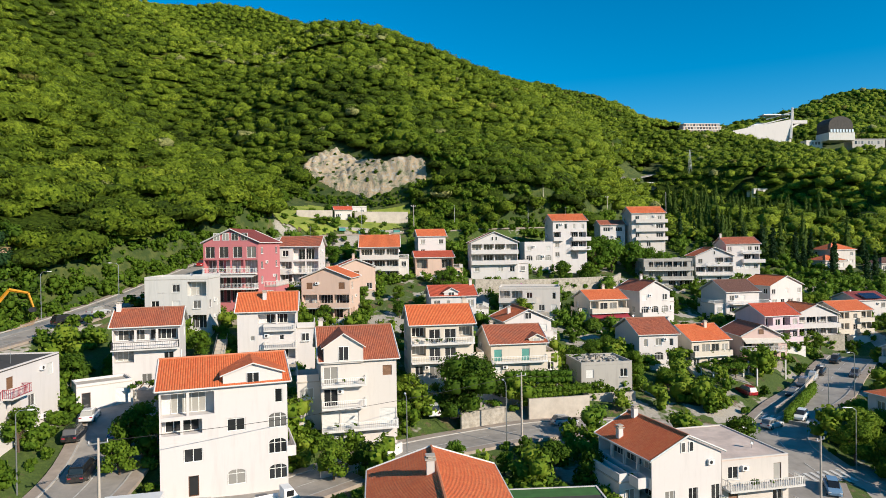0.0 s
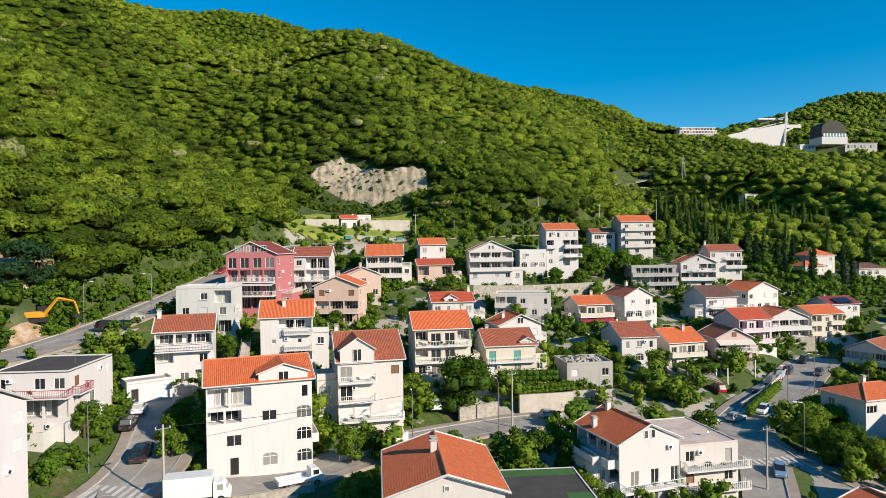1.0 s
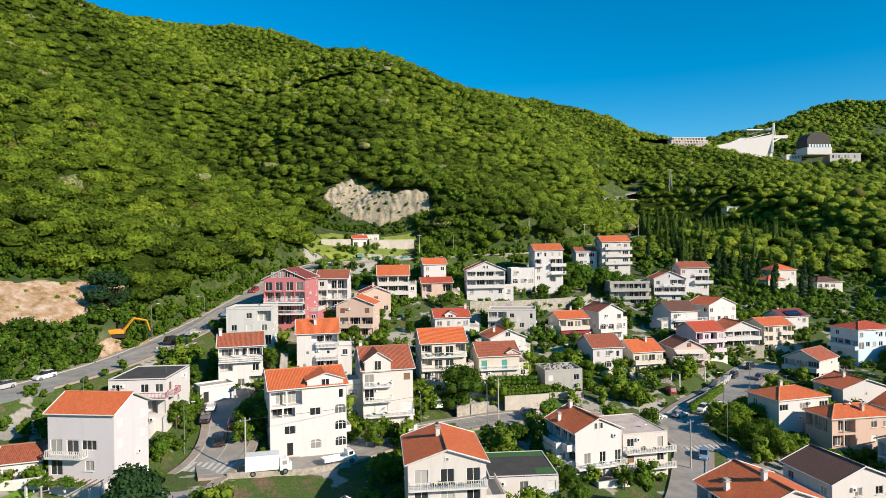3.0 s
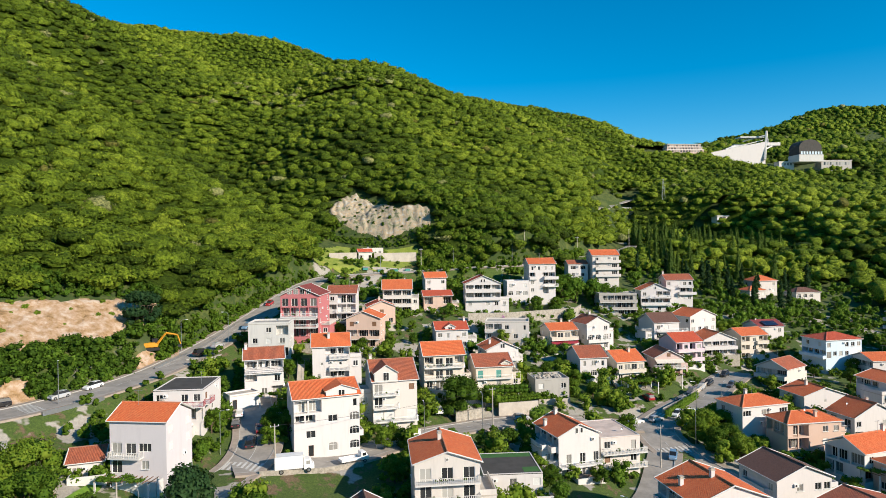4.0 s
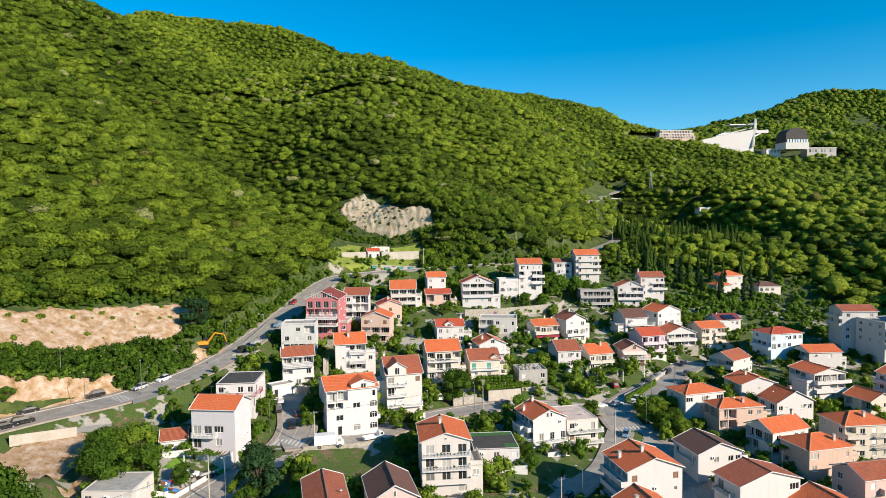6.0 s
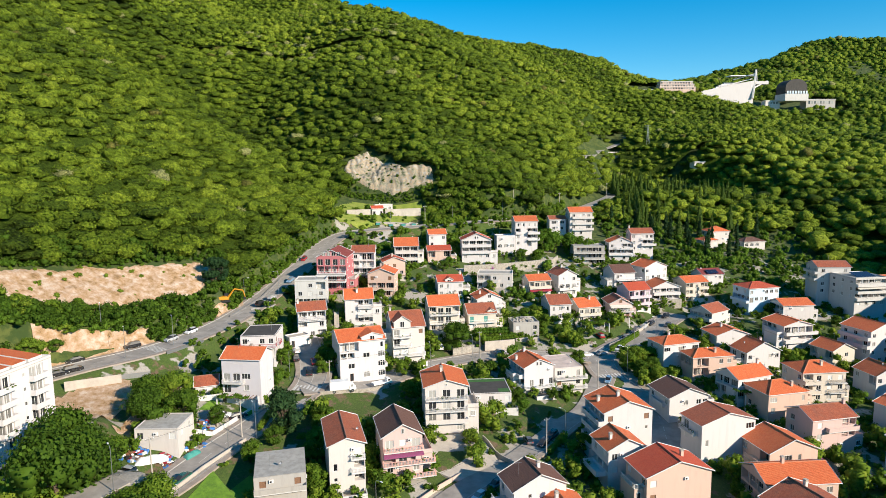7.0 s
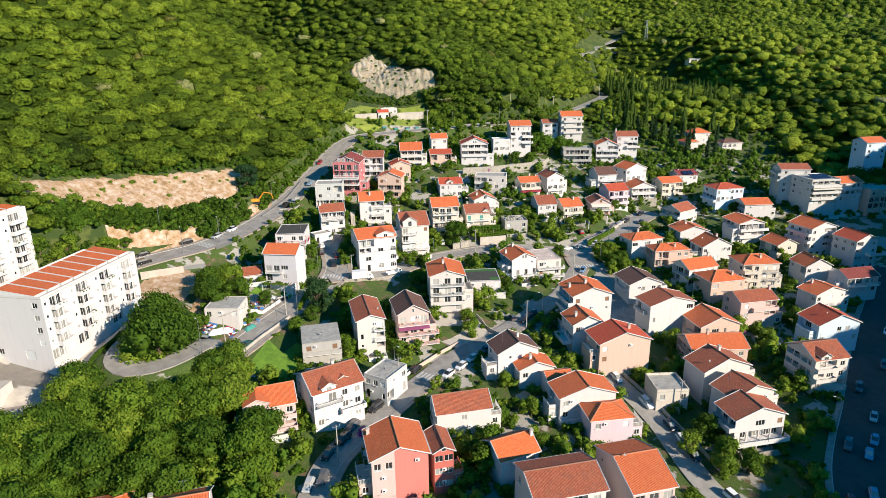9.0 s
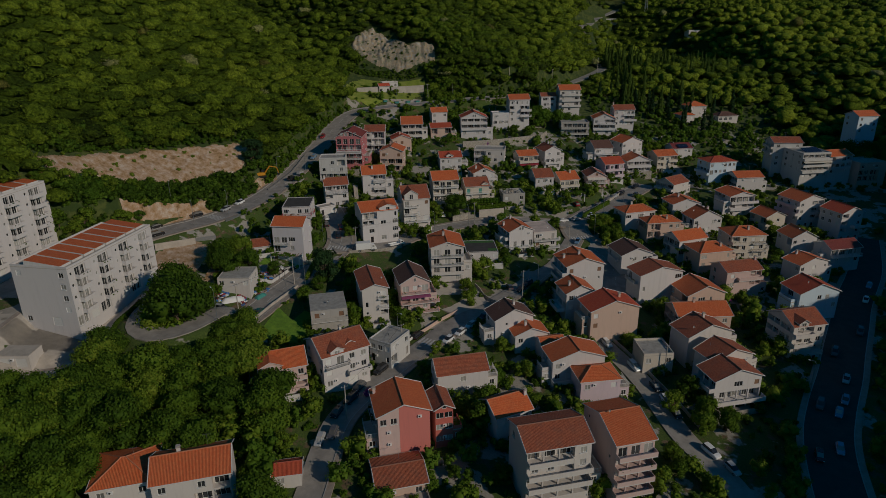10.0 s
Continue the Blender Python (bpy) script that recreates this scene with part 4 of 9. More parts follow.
def house(x, y, turn, w, d, eave, roof, rise, wall, tile, front, right=(), left=(), balconies=(), attic="", chimneys=(), dormers=(), fh=2.85, over=0.4, extra="", name="house",
          label="", base=None, canopy_roof=(), trim=True, parapet=0.45, recess=1.5):
    """A house by its eaves: (x, y) is the middle of the eaves line of its front, turn the angle of that front, eave its height.
    front, right and left give the storeys from the top, one letter for each bay."""
    n = len(front)
    a = radians(turn)
    z0 = eave - n * fh
    cx, cy = x - math.sin(a) * d / 2, y + math.cos(a) * d / 2
    W, D = w - 2 * over, d - 2 * over
    if roof == "F":
        W, D = w, d
    corners = [(cx + math.cos(a) * u - math.sin(a) * v, cy + math.sin(a) * u + math.cos(a) * v) for u in (-W / 2, W / 2) for v in (-D / 2, D / 2)]
    low = min(zat(*c) for c in corners) - 0.4 - z0
    kind_of = {"G": "gabled", "E": "gabled", "H": "hipped", "F": "flat"}[roof]
    storeys = {1: "single-storey", 2: "two-storey", 3: "three-storey", 4: "four-storey", 5: "five-storey", 6: "six-storey", 7: "seven-storey", 8: "eight-storey"}[n]
    if not label:
        label = f"{storeys} {wall} house with " + (f"{tile} tiled {kind_of} roof" if roof != "F" else f"{tile} flat roof") + (f", {extra}" if extra else "")
        label = label.replace(" tiled gabled roof,", " roof,").replace(" tiled hipped roof,", " roof,")
    HOUSES.append((cx, cy, a, w, d, z0))
    if roof != "F" and n > 1 and cy < 200:
        SIDES.append((W, D, n, fh, wall))
    else:
        SIDES.append(None)
    root = thing(name, label, "house" if name == "house" else name.replace("_", " "), (cx, cy, z0), turn, group="town houses")
    wm = WALLS[wall]
    s = Shape()
    H = n * fh
    sides = {"front": ((-W / 2, -D / 2), (1, 0), (0, -1), W, front), "right": ((W / 2, -D / 2), (0, 1), (1, 0), D, right), "left": ((-W / 2, D / 2), (0, -1), (-1, 0), D, left), "back": ((W / 2, D / 2), (-1, 0), (0, 1), W, ())}
    spots, posts = [], []
    shut = random.Random(int(x * 31 + y * 17))
    for side, (o, u, nn, span, rows) in sides.items():
        def at(p, z, deep=0.0):
            return (o[0] + u[0] * p - nn[0] * deep, o[1] + u[1] * p - nn[1] * deep, z)
        holes = []
        for fi, row in enumerate(rows):
            zf = H - (fi + 1) * fh
            if zf < low - 0.5:
                continue
            bay = span / max(1, len(row))
            k = 0
            while k < len(row):
                ch = row[k]
                if ch in "oO":
                    j = k
                    while j + 1 < len(row) and row[j + 1] == ch:
                        j += 1
                    m0, m1 = k * bay + 0.16, (j + 1) * bay - 0.16
                    holes.append((m0, m1, zf + (0.95 if ch == "o" else 0.08), zf + fh - 0.32, min(recess, (D if side == "front" else W) * 0.2), ch))
                    k = j
                elif ch in OPENING:
                    if ch == "w" and shut.random() < 0.24:      # some shutters are down
                        ch = "r"
                    ow, oh, sill = OPENING[ch]
                    ow = min(ow, bay - 0.25)
                    if ow > 0.35:
                        m = (k + 0.5) * bay
                        holes.append((m - ow / 2, m + ow / 2, zf + sill, zf + min(sill + oh, fh - 0.15), 0.16, ch))
                k += 1
        us = sorted({0.0, span, *[v for h_ in holes for v in h_[:2]]})
        zs = sorted({low, H, *[v for h_ in holes for v in h_[2:4]]})
        for u0, u1 in zip(us, us[1:]):
            for za, zb in zip(zs, zs[1:]):
                um, zm = (u0 + u1) / 2, (za + zb) / 2
                if not any(h_[0] < um < h_[1] and h_[2] < zm < h_[3] for h_ in holes):
                    s.face([at(u0, za), at(u1, za), at(u1, zb), at(u0, zb)])
        for u0, u1, za, zb, deep, ch in holes:
            for pa, pb in (((u0, za), (u1, za)), ((u1, za), (u1, zb)), ((u1, zb), (u0, zb)), ((u0, zb), (u0, za))):
                s.face([at(*pa), at(*pa, deep), at(*pb, deep), at(*pb)])
            if ch in "oO":
                s.face([at(u0, za, deep), at(u1, za, deep), at(u1, zb, deep), at(u0, zb, deep)])
                cnt = max(1, int((u1 - u0) / 3.0))
                for q in range(cnt):
                    m = u0 + (u1 - u0) * (q + 0.5) / cnt
                    spots.append((at(m, za + 0.02, deep - 0.06), nn, min(3.4, (u1 - u0) / cnt * 0.84), zb - za - 0.12, "W"))
                cnt = int((u1 - u0) / 3.2)
                for q in range(1, cnt + 1):         # posts between the open bays
                    m = u0 + (u1 - u0) * q / (cnt + 1)
                    pa, pb = at(m - 0.14, za, 0.28), at(m + 0.14, zb, 0.0)
                    posts.append((min(pa[0], pb[0]), max(pa[0], pb[0]), min(pa[1], pb[1]), max(pa[1], pb[1]), za, zb))
            else:
                if ch == "a":                       # rounded head
                    r, mid = (u1 - u0) / 2, (u0 + u1) / 2
                    for sg in (-1, 1):
                        pts = [at(mid + sg * r, zb)]
                        for q in range(7):
                            t = math.pi / 2 * q / 6
                            pts.append(at(mid + sg * r * math.cos(t), zb - r * 0.55 + r * 0.55 * math.sin(t)))
                        s.face(pts if sg > 0 else pts[::-1])
                spots.append((at((u0 + u1) / 2, za, deep - 0.05), nn, u1 - u0, zb - za, ch))
    # gable ends
    if roof in "GE":
        k = rise * (1 - 2 * over / (w if roof == "G" else d))
        if roof == "G":
            s.face([(-W / 2, -D / 2, H), (W / 2, -D / 2, H), (0, -D / 2, H + k)])
            s.face([(W / 2, D / 2, H), (-W / 2, D / 2, H), (0, D / 2, H + k)])
        else:
            s.face([(W / 2, -D / 2, H), (W / 2, D / 2, H), (W / 2, 0, H + k)])
            s.face([(-W / 2, D / 2, H), (-W / 2, -D / 2, H), (-W / 2, 0, H + k)])
    else:
        s.face([(-W / 2, -D / 2, H), (W / 2, -D / 2, H), (W / 2, D / 2, H), (-W / 2, D / 2, H)])
    part("wall", s, wm, root)
    for b in posts:
        q = Shape()
        q.box(*b)
        part("post", q, wm, root)
    for p, nn, ow, oh, ch in spots:
        fm, pm = window_meshes(ow, oh, ch if ch in "wagmtdr" else "x")
        wob = part("door" if ch in "dg" else "window", fm, None, root)
        wob.location, wob.rotation_euler = p, (0, 0, math.atan2(nn[0], -nn[1]))
        part("pane", pm, None, wob)
    if attic:
        oz = H + rise * 0.22
        for k_, ch in enumerate(attic):
            ow, oh = {"w": (0.9, 1.0), "n": (0.55, 1.1), "W": (1.3, 1.6), "s": (0.5, 0.5), "m": (1.0, 1.0)}[ch]
            oh = min(oh, rise * 0.55)
            fm, pm = window_meshes(ow, oh, "m" if ch == "m" else "x")
            wob = part("window", fm, None, root)
            off = (k_ - (len(attic) - 1) / 2) * (ow + 0.5)
            if roof == "G":
                wob.location = (off, -D / 2 - 0.045, oz)
            else:
                wob.location, wob.rotation_euler = (W / 2 + 0.045, off, oz), (0, 0, radians(90))
            part("pane", pm, None, wob)
    # roof
    th = 0.16

    def slope(pts, e, up):
        """A tiled slab: corners counted round, e along the eaves, up along the fall."""
        q = Shape()
        e, up = Vector(e).normalized(), Vector(up).normalized()
        o_ = Vector(pts[0])
        uv = [((Vector(p) - o_).dot(e) + x, (Vector(p) - o_).dot(up)) for p in pts]
        q.face(pts, 0, uv)
        lowp = [(p[0], p[1], p[2] - th) for p in pts]
        q.face(lowp[::-1], 1)
        for i_ in range(len(pts)):
            j_ = (i_ + 1) % len(pts)
            q.face([pts[i_], lowp[i_], lowp[j_], pts[j_]], 1)
        part("roof_slope", q, [tm, TRIM], root)

    tm = ROOFS.get(tile)
    R0 = H + th
    ends = []
    if roof == "G":
        slope([(-w / 2, d / 2, R0), (-w / 2, -d / 2, R0), (0, -d / 2, R0 + rise), (0, d / 2, R0 + rise)], (0, -1, 0), (w / 2, 0, rise))
        slope([(w / 2, -d / 2, R0), (w / 2, d / 2, R0), (0, d / 2, R0 + rise), (0, -d / 2, R0 + rise)], (0, 1, 0), (-w / 2, 0, rise))
        ends = [((0, -d / 2, R0 + rise), (0, d / 2, R0 + rise))]
        verge = [((sx * w / 2, sy * d / 2, R0), (0, sy * d / 2, R0 + rise)) for sx in (-1, 1) for sy in (-1, 1)]
        gutters = [((sx * (w / 2 + 0.05), -d / 2, R0 - 0.08), (sx * (w / 2 + 0.05), d / 2, R0 - 0.08)) for sx in (-1, 1)]
    elif roof == "E":
        slope([(-w / 2, -d / 2, R0), (w / 2, -d / 2, R0), (w / 2, 0, R0 + rise), (-w / 2, 0, R0 + rise)], (1, 0, 0), (0, d / 2, rise))
        slope([(w / 2, d / 2, R0), (-w / 2, d / 2, R0), (-w / 2, 0, R0 + rise), (w / 2, 0, R0 + rise)], (-1, 0, 0), (0, -d / 2, rise))
        ends = [((-w / 2, 0, R0 + rise), (w / 2, 0, R0 + rise))]
        verge = [((sx * w / 2, sy * d / 2, R0), (sx * w / 2, 0, R0 + rise)) for sx in (-1, 1) for sy in (-1, 1)]
        gutters = [((-w / 2, sy * (d / 2 + 0.05), R0 - 0.08), (w / 2, sy * (d / 2 + 0.05), R0 - 0.08)) for sy in (-1, 1)]
    elif roof == "H":
        r = max(0.4, (w - d) / 2) if w > d else 0.4
        A, B = (-r, 0, R0 + rise), (r, 0, R0 + rise)
        P = [(-w / 2, -d / 2, R0), (w / 2, -d / 2, R0), (w / 2, d / 2, R0), (-w / 2, d / 2, R0)]
        slope([P[0], P[1], B, A], (1, 0, 0), (0, d / 2, rise))
        slope([P[2], P[3], A, B], (-1, 0, 0), (0, -d / 2, rise))
        slope([P[1], P[2], B], (0, 1, 0), (-w / 2 + r, 0, rise))
        slope([P[3], P[0], A], (0, -1, 0), (w / 2 - r, 0, rise))
        ends = [(A, B), (P[0], A), (P[3], A), (P[1], B), (P[2], B)]
        verge = []
        gutters = [(P[0], P[1]), (P[1], P[2]), (P[3], P[0])]
    else:
        q = Shape()
        q.box(-w / 2, w / 2, -d / 2, d / 2, H + 0.004, H + 0.14)
        part("roof_slab", q, {"grey": CONCRETE, "dark": DARK_ROOF, "pale": PALE_CONCRETE, "concrete": CONCRETE, "green": DARK_ROOF, "white": TRIM, "rosy": ROSY}[tile], root)
        if parapet:
            q = Shape()
            for b in ((-w / 2, w / 2, -d / 2, -d / 2 + 0.2), (-w / 2, w / 2, d / 2 - 0.2, d / 2), (-w / 2, -w / 2 + 0.2, -d / 2 + 0.2, d / 2 - 0.2), (w / 2 - 0.2, w / 2, -d / 2 + 0.2, d / 2 - 0.2)):
                q.box(*b, H + 0.14, H + 0.14 + parapet)
            part("parapet", q, wm, root)
        verge, gutters = [], []
    for p0, p1 in ends:
        q = Shape()
        q.beam(p0, p1, 0.14, n=6)
        part("ridge_tiles", q, RIDGE_OF[tile], root)
    if trim:
        for p0, p1 in verge:
            q = Shape()
            q.beam((p0[0], p0[1], p0[2] - 0.02), (p1[0], p1[1], p1[2] - 0.02), 0.11, n=4)
            part("verge", q, TRIM, root)
        for p0, p1 in gutters:
            q = Shape()
            q.beam(p0, p1, 0.08, n=6)
            part("gutter", q, TRIM, root)

    def roof_z(px, py):
        if roof == "G":
            return R0 + rise * (1 - abs(px) / (w / 2))
        if roof == "E":
            return R0 + rise * (1 - abs(py) / (d / 2))
        if roof == "H":
            return R0 + rise * min(1 - abs(py) / (d / 2), (w / 2 - abs(px)) / max(0.5, w / 2 - max(0.4, (w - d) / 2)))
        return H + 0.14

    for fx, fy in chimneys:
        px, py = fx * w / 2, fy * d / 2
        zb = roof_z(px, py)
        q = Shape()
        q.box(px - 0.3, px + 0.3, py - 0.3, py + 0.3, zb - 0.5, zb + 1.05)
        ch = part("chimney", q, wm, root)
        q = Shape()
        q.box(px - 0.42, px + 0.42, py - 0.42, py + 0.42, zb + 1.05, zb + 1.14)
        q.box(px - 0.2, px + 0.2, py - 0.2, py + 0.2, zb + 1.14, zb + 1.34)
        q.box(px - 0.36, px + 0.36, py - 0.36, py + 0.36, zb + 1.34, zb + 1.40)
        part("cap", q, PALE_CONCRETE, ch)
    for fx, dw, dh, dy in dormers:                  # gabled dormers on the front slope
        px, py = fx * w / 2, -d / 2 + dy
        zb = R0 - 0.3
        q = Shape()
        q.face([(px - dw / 2, py, zb), (px + dw / 2, py, zb), (px + dw / 2, py, R0 + dh * 0.55), (px, py, R0 + dh), (px - dw / 2, py, R0 + dh * 0.55)])
        for sg in (-1, 1):
            q.face([(px + sg * dw / 2, py, zb), (px + sg * dw / 2, py + d * 0.45, zb), (px + sg * dw / 2, py + d * 0.45, R0 + dh * 0.55), (px + sg * dw / 2, py, R0 + dh * 0.55)][::sg])
        dm = part("dormer", q, wm, root)
        for sg in (-1, 1):
            q = Shape()
            back = py + d * 0.5
            P = [(px + sg * (dw / 2 + 0.3), py - 0.35, R0 + dh * 0.5), (px + sg * (dw / 2 + 0.3), back, R0 + dh * 0.5), (px, back, R0 + dh + 0.1), (px, py - 0.35, R0 + dh + 0.1)]
            uv = [(0, 0), (back - py, 0), (back - py, dw / 2), (0, dw / 2)]
            q.face(P[::sg], 0, uv[::sg])
            Pl = [(p_[0], p_[1], p_[2] - 0.14) for p_ in P]
            q.face(Pl[::-sg], 1)
            q.face([P[0], P[3], Pl[3], Pl[0]][::sg], 1)
            q.face([P[0], Pl[0], Pl[1], P[1]][::sg], 1)
            part("dormer_roof", q, [tm, TRIM], dm)
        fm, pm = window_meshes(min(1.3, dw * 0.5), dh * 0.5, "x")
        wob = part("dormer_window", fm, None, dm)
        wob.location = (px, py - 0.045, R0 + dh * 0.02)
        wob = part("window_pane", pm, None, dm)
        wob.location = (px, py - 0.045, R0 + dh * 0.02)
    for side, fi, b0, b1, deep, style in balconies:
        o, u, nn, span, rows = sides[side]
        zf = H - (fi + 1) * fh
        m0, m1 = b0 * span, b1 * span
        add_balcony(root, o, u, nn, m0, m1, zf, deep, style, wm)
    for side, fi, b0, b1, deep, mat, drop in canopy_roof:      # awnings
        o, u, nn, span, rows = sides[side]
        zf = H - fi * fh - 0.3
        q = Shape()
        P = [(o[0] + u[0] * m + nn[0] * e, o[1] + u[1] * m + nn[1] * e, z) for m, e, z in ((b0 * span, 0.02, zf), (b1 * span, 0.02, zf), (b1 * span, deep, zf - drop), (b0 * span, deep, zf - drop))]
        q.face([P[3], P[2], P[1], P[0]])
        q.face([(p[0], p[1], p[2] - 0.05) for p in P])
        q.face([P[3], (P[3][0], P[3][1], P[3][2] - 0.22), (P[2][0], P[2][1], P[2][2] - 0.22), P[2]])
        part("awning", q, mat, root)
    fixtures(root, x, y, W, D, H, low, fh, front, right, roof_z, roof)
    ROOTS.append(root)
    return root


def fixtures(root, x, y, W, D, H, low, fh, front, right, roof_z, roof):
    """Air conditioners beside the windows, a dish and an aerial on the roof, as chance has it."""
    g = random.Random(int(x * 13 + y * 7))
    for rows, span, side in ((front, W, 0), (right, D, 1)):
        for fi, row in enumerate(rows):
            if len(row) < 2 or "o" in row or "O" in row or g.random() > 0.35 or fi > 2:
                continue
            p = g.randint(1, len(row) - 1) * span / len(row) - span / 2
            z = H - (fi + 1) * fh + 1.7
            q = Shape()
            q.box(-0.4, 0.4, -0.34, -0.04, 0, 0.55)
            q.box(-0.3, -0.26, -0.04, 0.02, 0.0, 0.3)
            q.box(0.26, 0.3, -0.04, 0.02, 0.0, 0.3)
            u = part("air_conditioner", q, WHITE_METAL, root, "white air conditioner unit on brackets")
            u.location = (p, -D / 2, z) if side == 0 else (W / 2, p, z)
            u.rotation_euler = (0, 0, side * math.pi / 2)
            q = Shape()
            q.beam((-0.1, -0.345, 0.28), (-0.1, -0.36, 0.28), 0.2, n=12)
            part("grille", q, DARK_METAL, u)
    if g.random() < 0.2:
        px, py = g.uniform(-0.4, 0.4) * W, g.uniform(-0.35, 0.1) * D
        z = roof_z(px, py)
        q = Shape()
        q.beam((0, 0, -0.3), (0, 0, 0.7), 0.025, n=5)
        rim = [(0.3 * math.cos(k * math.pi / 6), -0.12, 0.75 + 0.3 * math.sin(k * math.pi / 6)) for k in range(12)]
        for k in range(12):
            q.face([rim[k], rim[(k + 1) % 12], (0, -0.02, 0.75)])
            q.face([rim[(k + 1) % 12], rim[k], (0, -0.01, 0.75)])
        q.beam((0, -0.02, 0.4), (0, -0.5, 0.75), 0.015, n=4)
        o = part("satellite_dish", q, METAL, root, "pale satellite dish")
        o.location = (px, py, z)
    if g.random() < 0.3:
        px, py = g.uniform(-0.3, 0.3) * W, g.uniform(-0.2, 0.3) * D
        z = roof_z(px, py)
        q = Shape()
        q.beam((0, 0, -0.2), (0, 0, 2.6), 0.03, 0.02, 5)
        q.beam((-0.7, 0, 2.4), (0.7, 0, 2.4), 0.015, n=4)
        for k in range(6):
            q.beam((-0.6 + 0.24 * k, -0.3, 2.42), (-0.6 + 0.24 * k, 0.3, 2.42), 0.01, n=4)
        o = part("aerial", q, METAL, root, "thin metal television aerial")
        o.location = (px, py, z)


def add_balcony(root, o, u, nn, m0, m1, zf, deep, style, wm):
    def at(p, e, z):
        return (o[0] + u[0] * p + nn[0] * e, o[1] + u[1] * p + nn[1] * e, z)

    def bar(q, p0, p1, e0, e1, z0, z1):
        a, b = at(p0, e0, z0), at(p1, e1, z1)
        q.box(min(a[0], b[0]), max(a[0], b[0]), min(a[1], b[1]), max(a[1], b[1]), z0, z1)

    q = Shape()
    bar(q, m0, m1, 0.0, deep, zf - 0.16, zf + 0.03)
    slab = part("balcony", q, TRIM, root)
    BALCONIES.append((root, at(m0, deep - 0.25, zf), at(m1, deep - 0.25, zf)))
    q = Shape()
    top = zf + 0.98
    if style == "wall":
        bar(q, m0, m1, deep - 0.12, deep, zf + 0.03, top)
        bar(q, m0, m0 + 0.12, 0.0, deep - 0.12, zf + 0.03, top)
        bar(q, m1 - 0.12, m1, 0.0, deep - 0.12, zf + 0.03, top)
        mat = wm
    else:
        step, thick, mat = {"rail": (0.22, 0.022, DARK_METAL), "white": (0.26, 0.035, WHITE_METAL), "balus": (0.3, 0.085, TRIM), "pink": (0.3, 0.085, WALLS["pink"]), "red": (0.22, 0.03, CRIMSON)}[style]
        k = max(2, int((m1 - m0) / step))
        for i in range(k + 1):
            p = m0 + 0.06 + (m1 - m0 - 0.12) * i / k
            bar(q, p - thick / 2, p + thick / 2, deep - 0.08 - thick / 2, deep - 0.08 + thick / 2, zf + 0.03, top - 0.05)
        k = max(1, int(deep / step))
        for i in range(k):
            e = (deep - 0.1) * i / k + 0.04
            for p in (m0 + 0.06, m1 - 0.06):
                bar(q, p - thick / 2, p + thick / 2, e - thick / 2, e + thick / 2, zf + 0.03, top - 0.05)
        w_ = max(0.05, thick)
        bar(q, m0, m1, deep - 0.08 - w_ / 2, deep - 0.08 + w_ / 2, top - 0.05, top + 0.02)
        bar(q, m0 + 0.03, m0 + 0.09, 0.0, deep - 0.12, top - 0.05, top + 0.02)
        bar(q, m1 - 0.09, m1 - 0.03, 0.0, deep - 0.12, top - 0.05, top + 0.02)
        bar(q, m0, m1, deep - 0.08 - w_ / 2, deep - 0.08 + w_ / 2, zf + 0.05, zf + 0.1)
    part("railing", q, mat, slab)


ROSY = plain("rosy_roof_screed", (0.70, 0.56, 0.48), 0.85, vary=0.35, scale=0.35)
DARK_ROOF = plain("dark_roofing_felt", (0.07, 0.065, 0.06), 0.9, vary=0.35, scale=0.5)
RIDGE_OF = {"orange": plain("orange_ridge", (0.55, 0.20, 0.10), 0.8), "red": plain("red_ridge", (0.45, 0.10, 0.06), 0.8), "brown": plain("brown_ridge", (0.32, 0.15, 0.10), 0.85),
            "dark brown": plain("dark_ridge", (0.16, 0.09, 0.07), 0.85), "maroon": plain("maroon_ridge", (0.24, 0.05, 0.05), 0.8)}

# upper row, below the main road
house(-40.6, 120.5, -3, 11.5, 14, 42.5, "G", 2.6, "rose", "maroon", ["WWWW", "OOO", "OOO", "OOO"], right=["w.w", "w.w", "w.w", "w.."], balconies=[("front", 1, 0.02, 0.98, 1.3, "white"), ("front", 2, 0.0, 1.0, 2.6, "white")], attic="WWWW", canopy_roof=[("front", 2, 0.0, 1.0, 2.7, TRIM, 0.15)], extra="glazed gable and balconies")
house(-31.5, 138, 3, 9.5, 11, 41.6, "E", 2.2, "white", "brown", ["wOO", "oOO", "oOO", "www"], right=["ww", "ww", "ww", "w."], balconies=[("front", 1, 0.3, 1, 1.1, "white"), ("front", 2, 0.3, 1, 1.1, "white")])
house(-45.7, 108, 4, 10.4, 8, 36.3, "F", 0, "grey", "grey", [".wO", "www", "OOO", "wO."], right=["..", "ww", "w.", ".."], extra="unfinished upper floor")
house(-40.8, 86.4, 16, 9.3, 8, 31.0, "E", 2.2, "white", "brown", ["ooo", "o.w", "wwO"], right=[".w", "w.", ".."], left=[".w", ".w", ".."], chimneys=[(-0.85, -0.1)], balconies=[("front", 0, 0, 1, 1.1, "rail")], extra="vine-grown terrace")
house(-28.3, 100.9, 11, 9.9, 9.3, 31.3, "E", 2.8, "white", "orange", [".oo", "ss", "noo"], right=["w.", "w.", ".."], chimneys=[(-0.1, -0.35)], balconies=[("front", 0, 0.45, 1, 1.0, "balus"), ("front", 1, 0.45, 1, 1.0, "balus")])
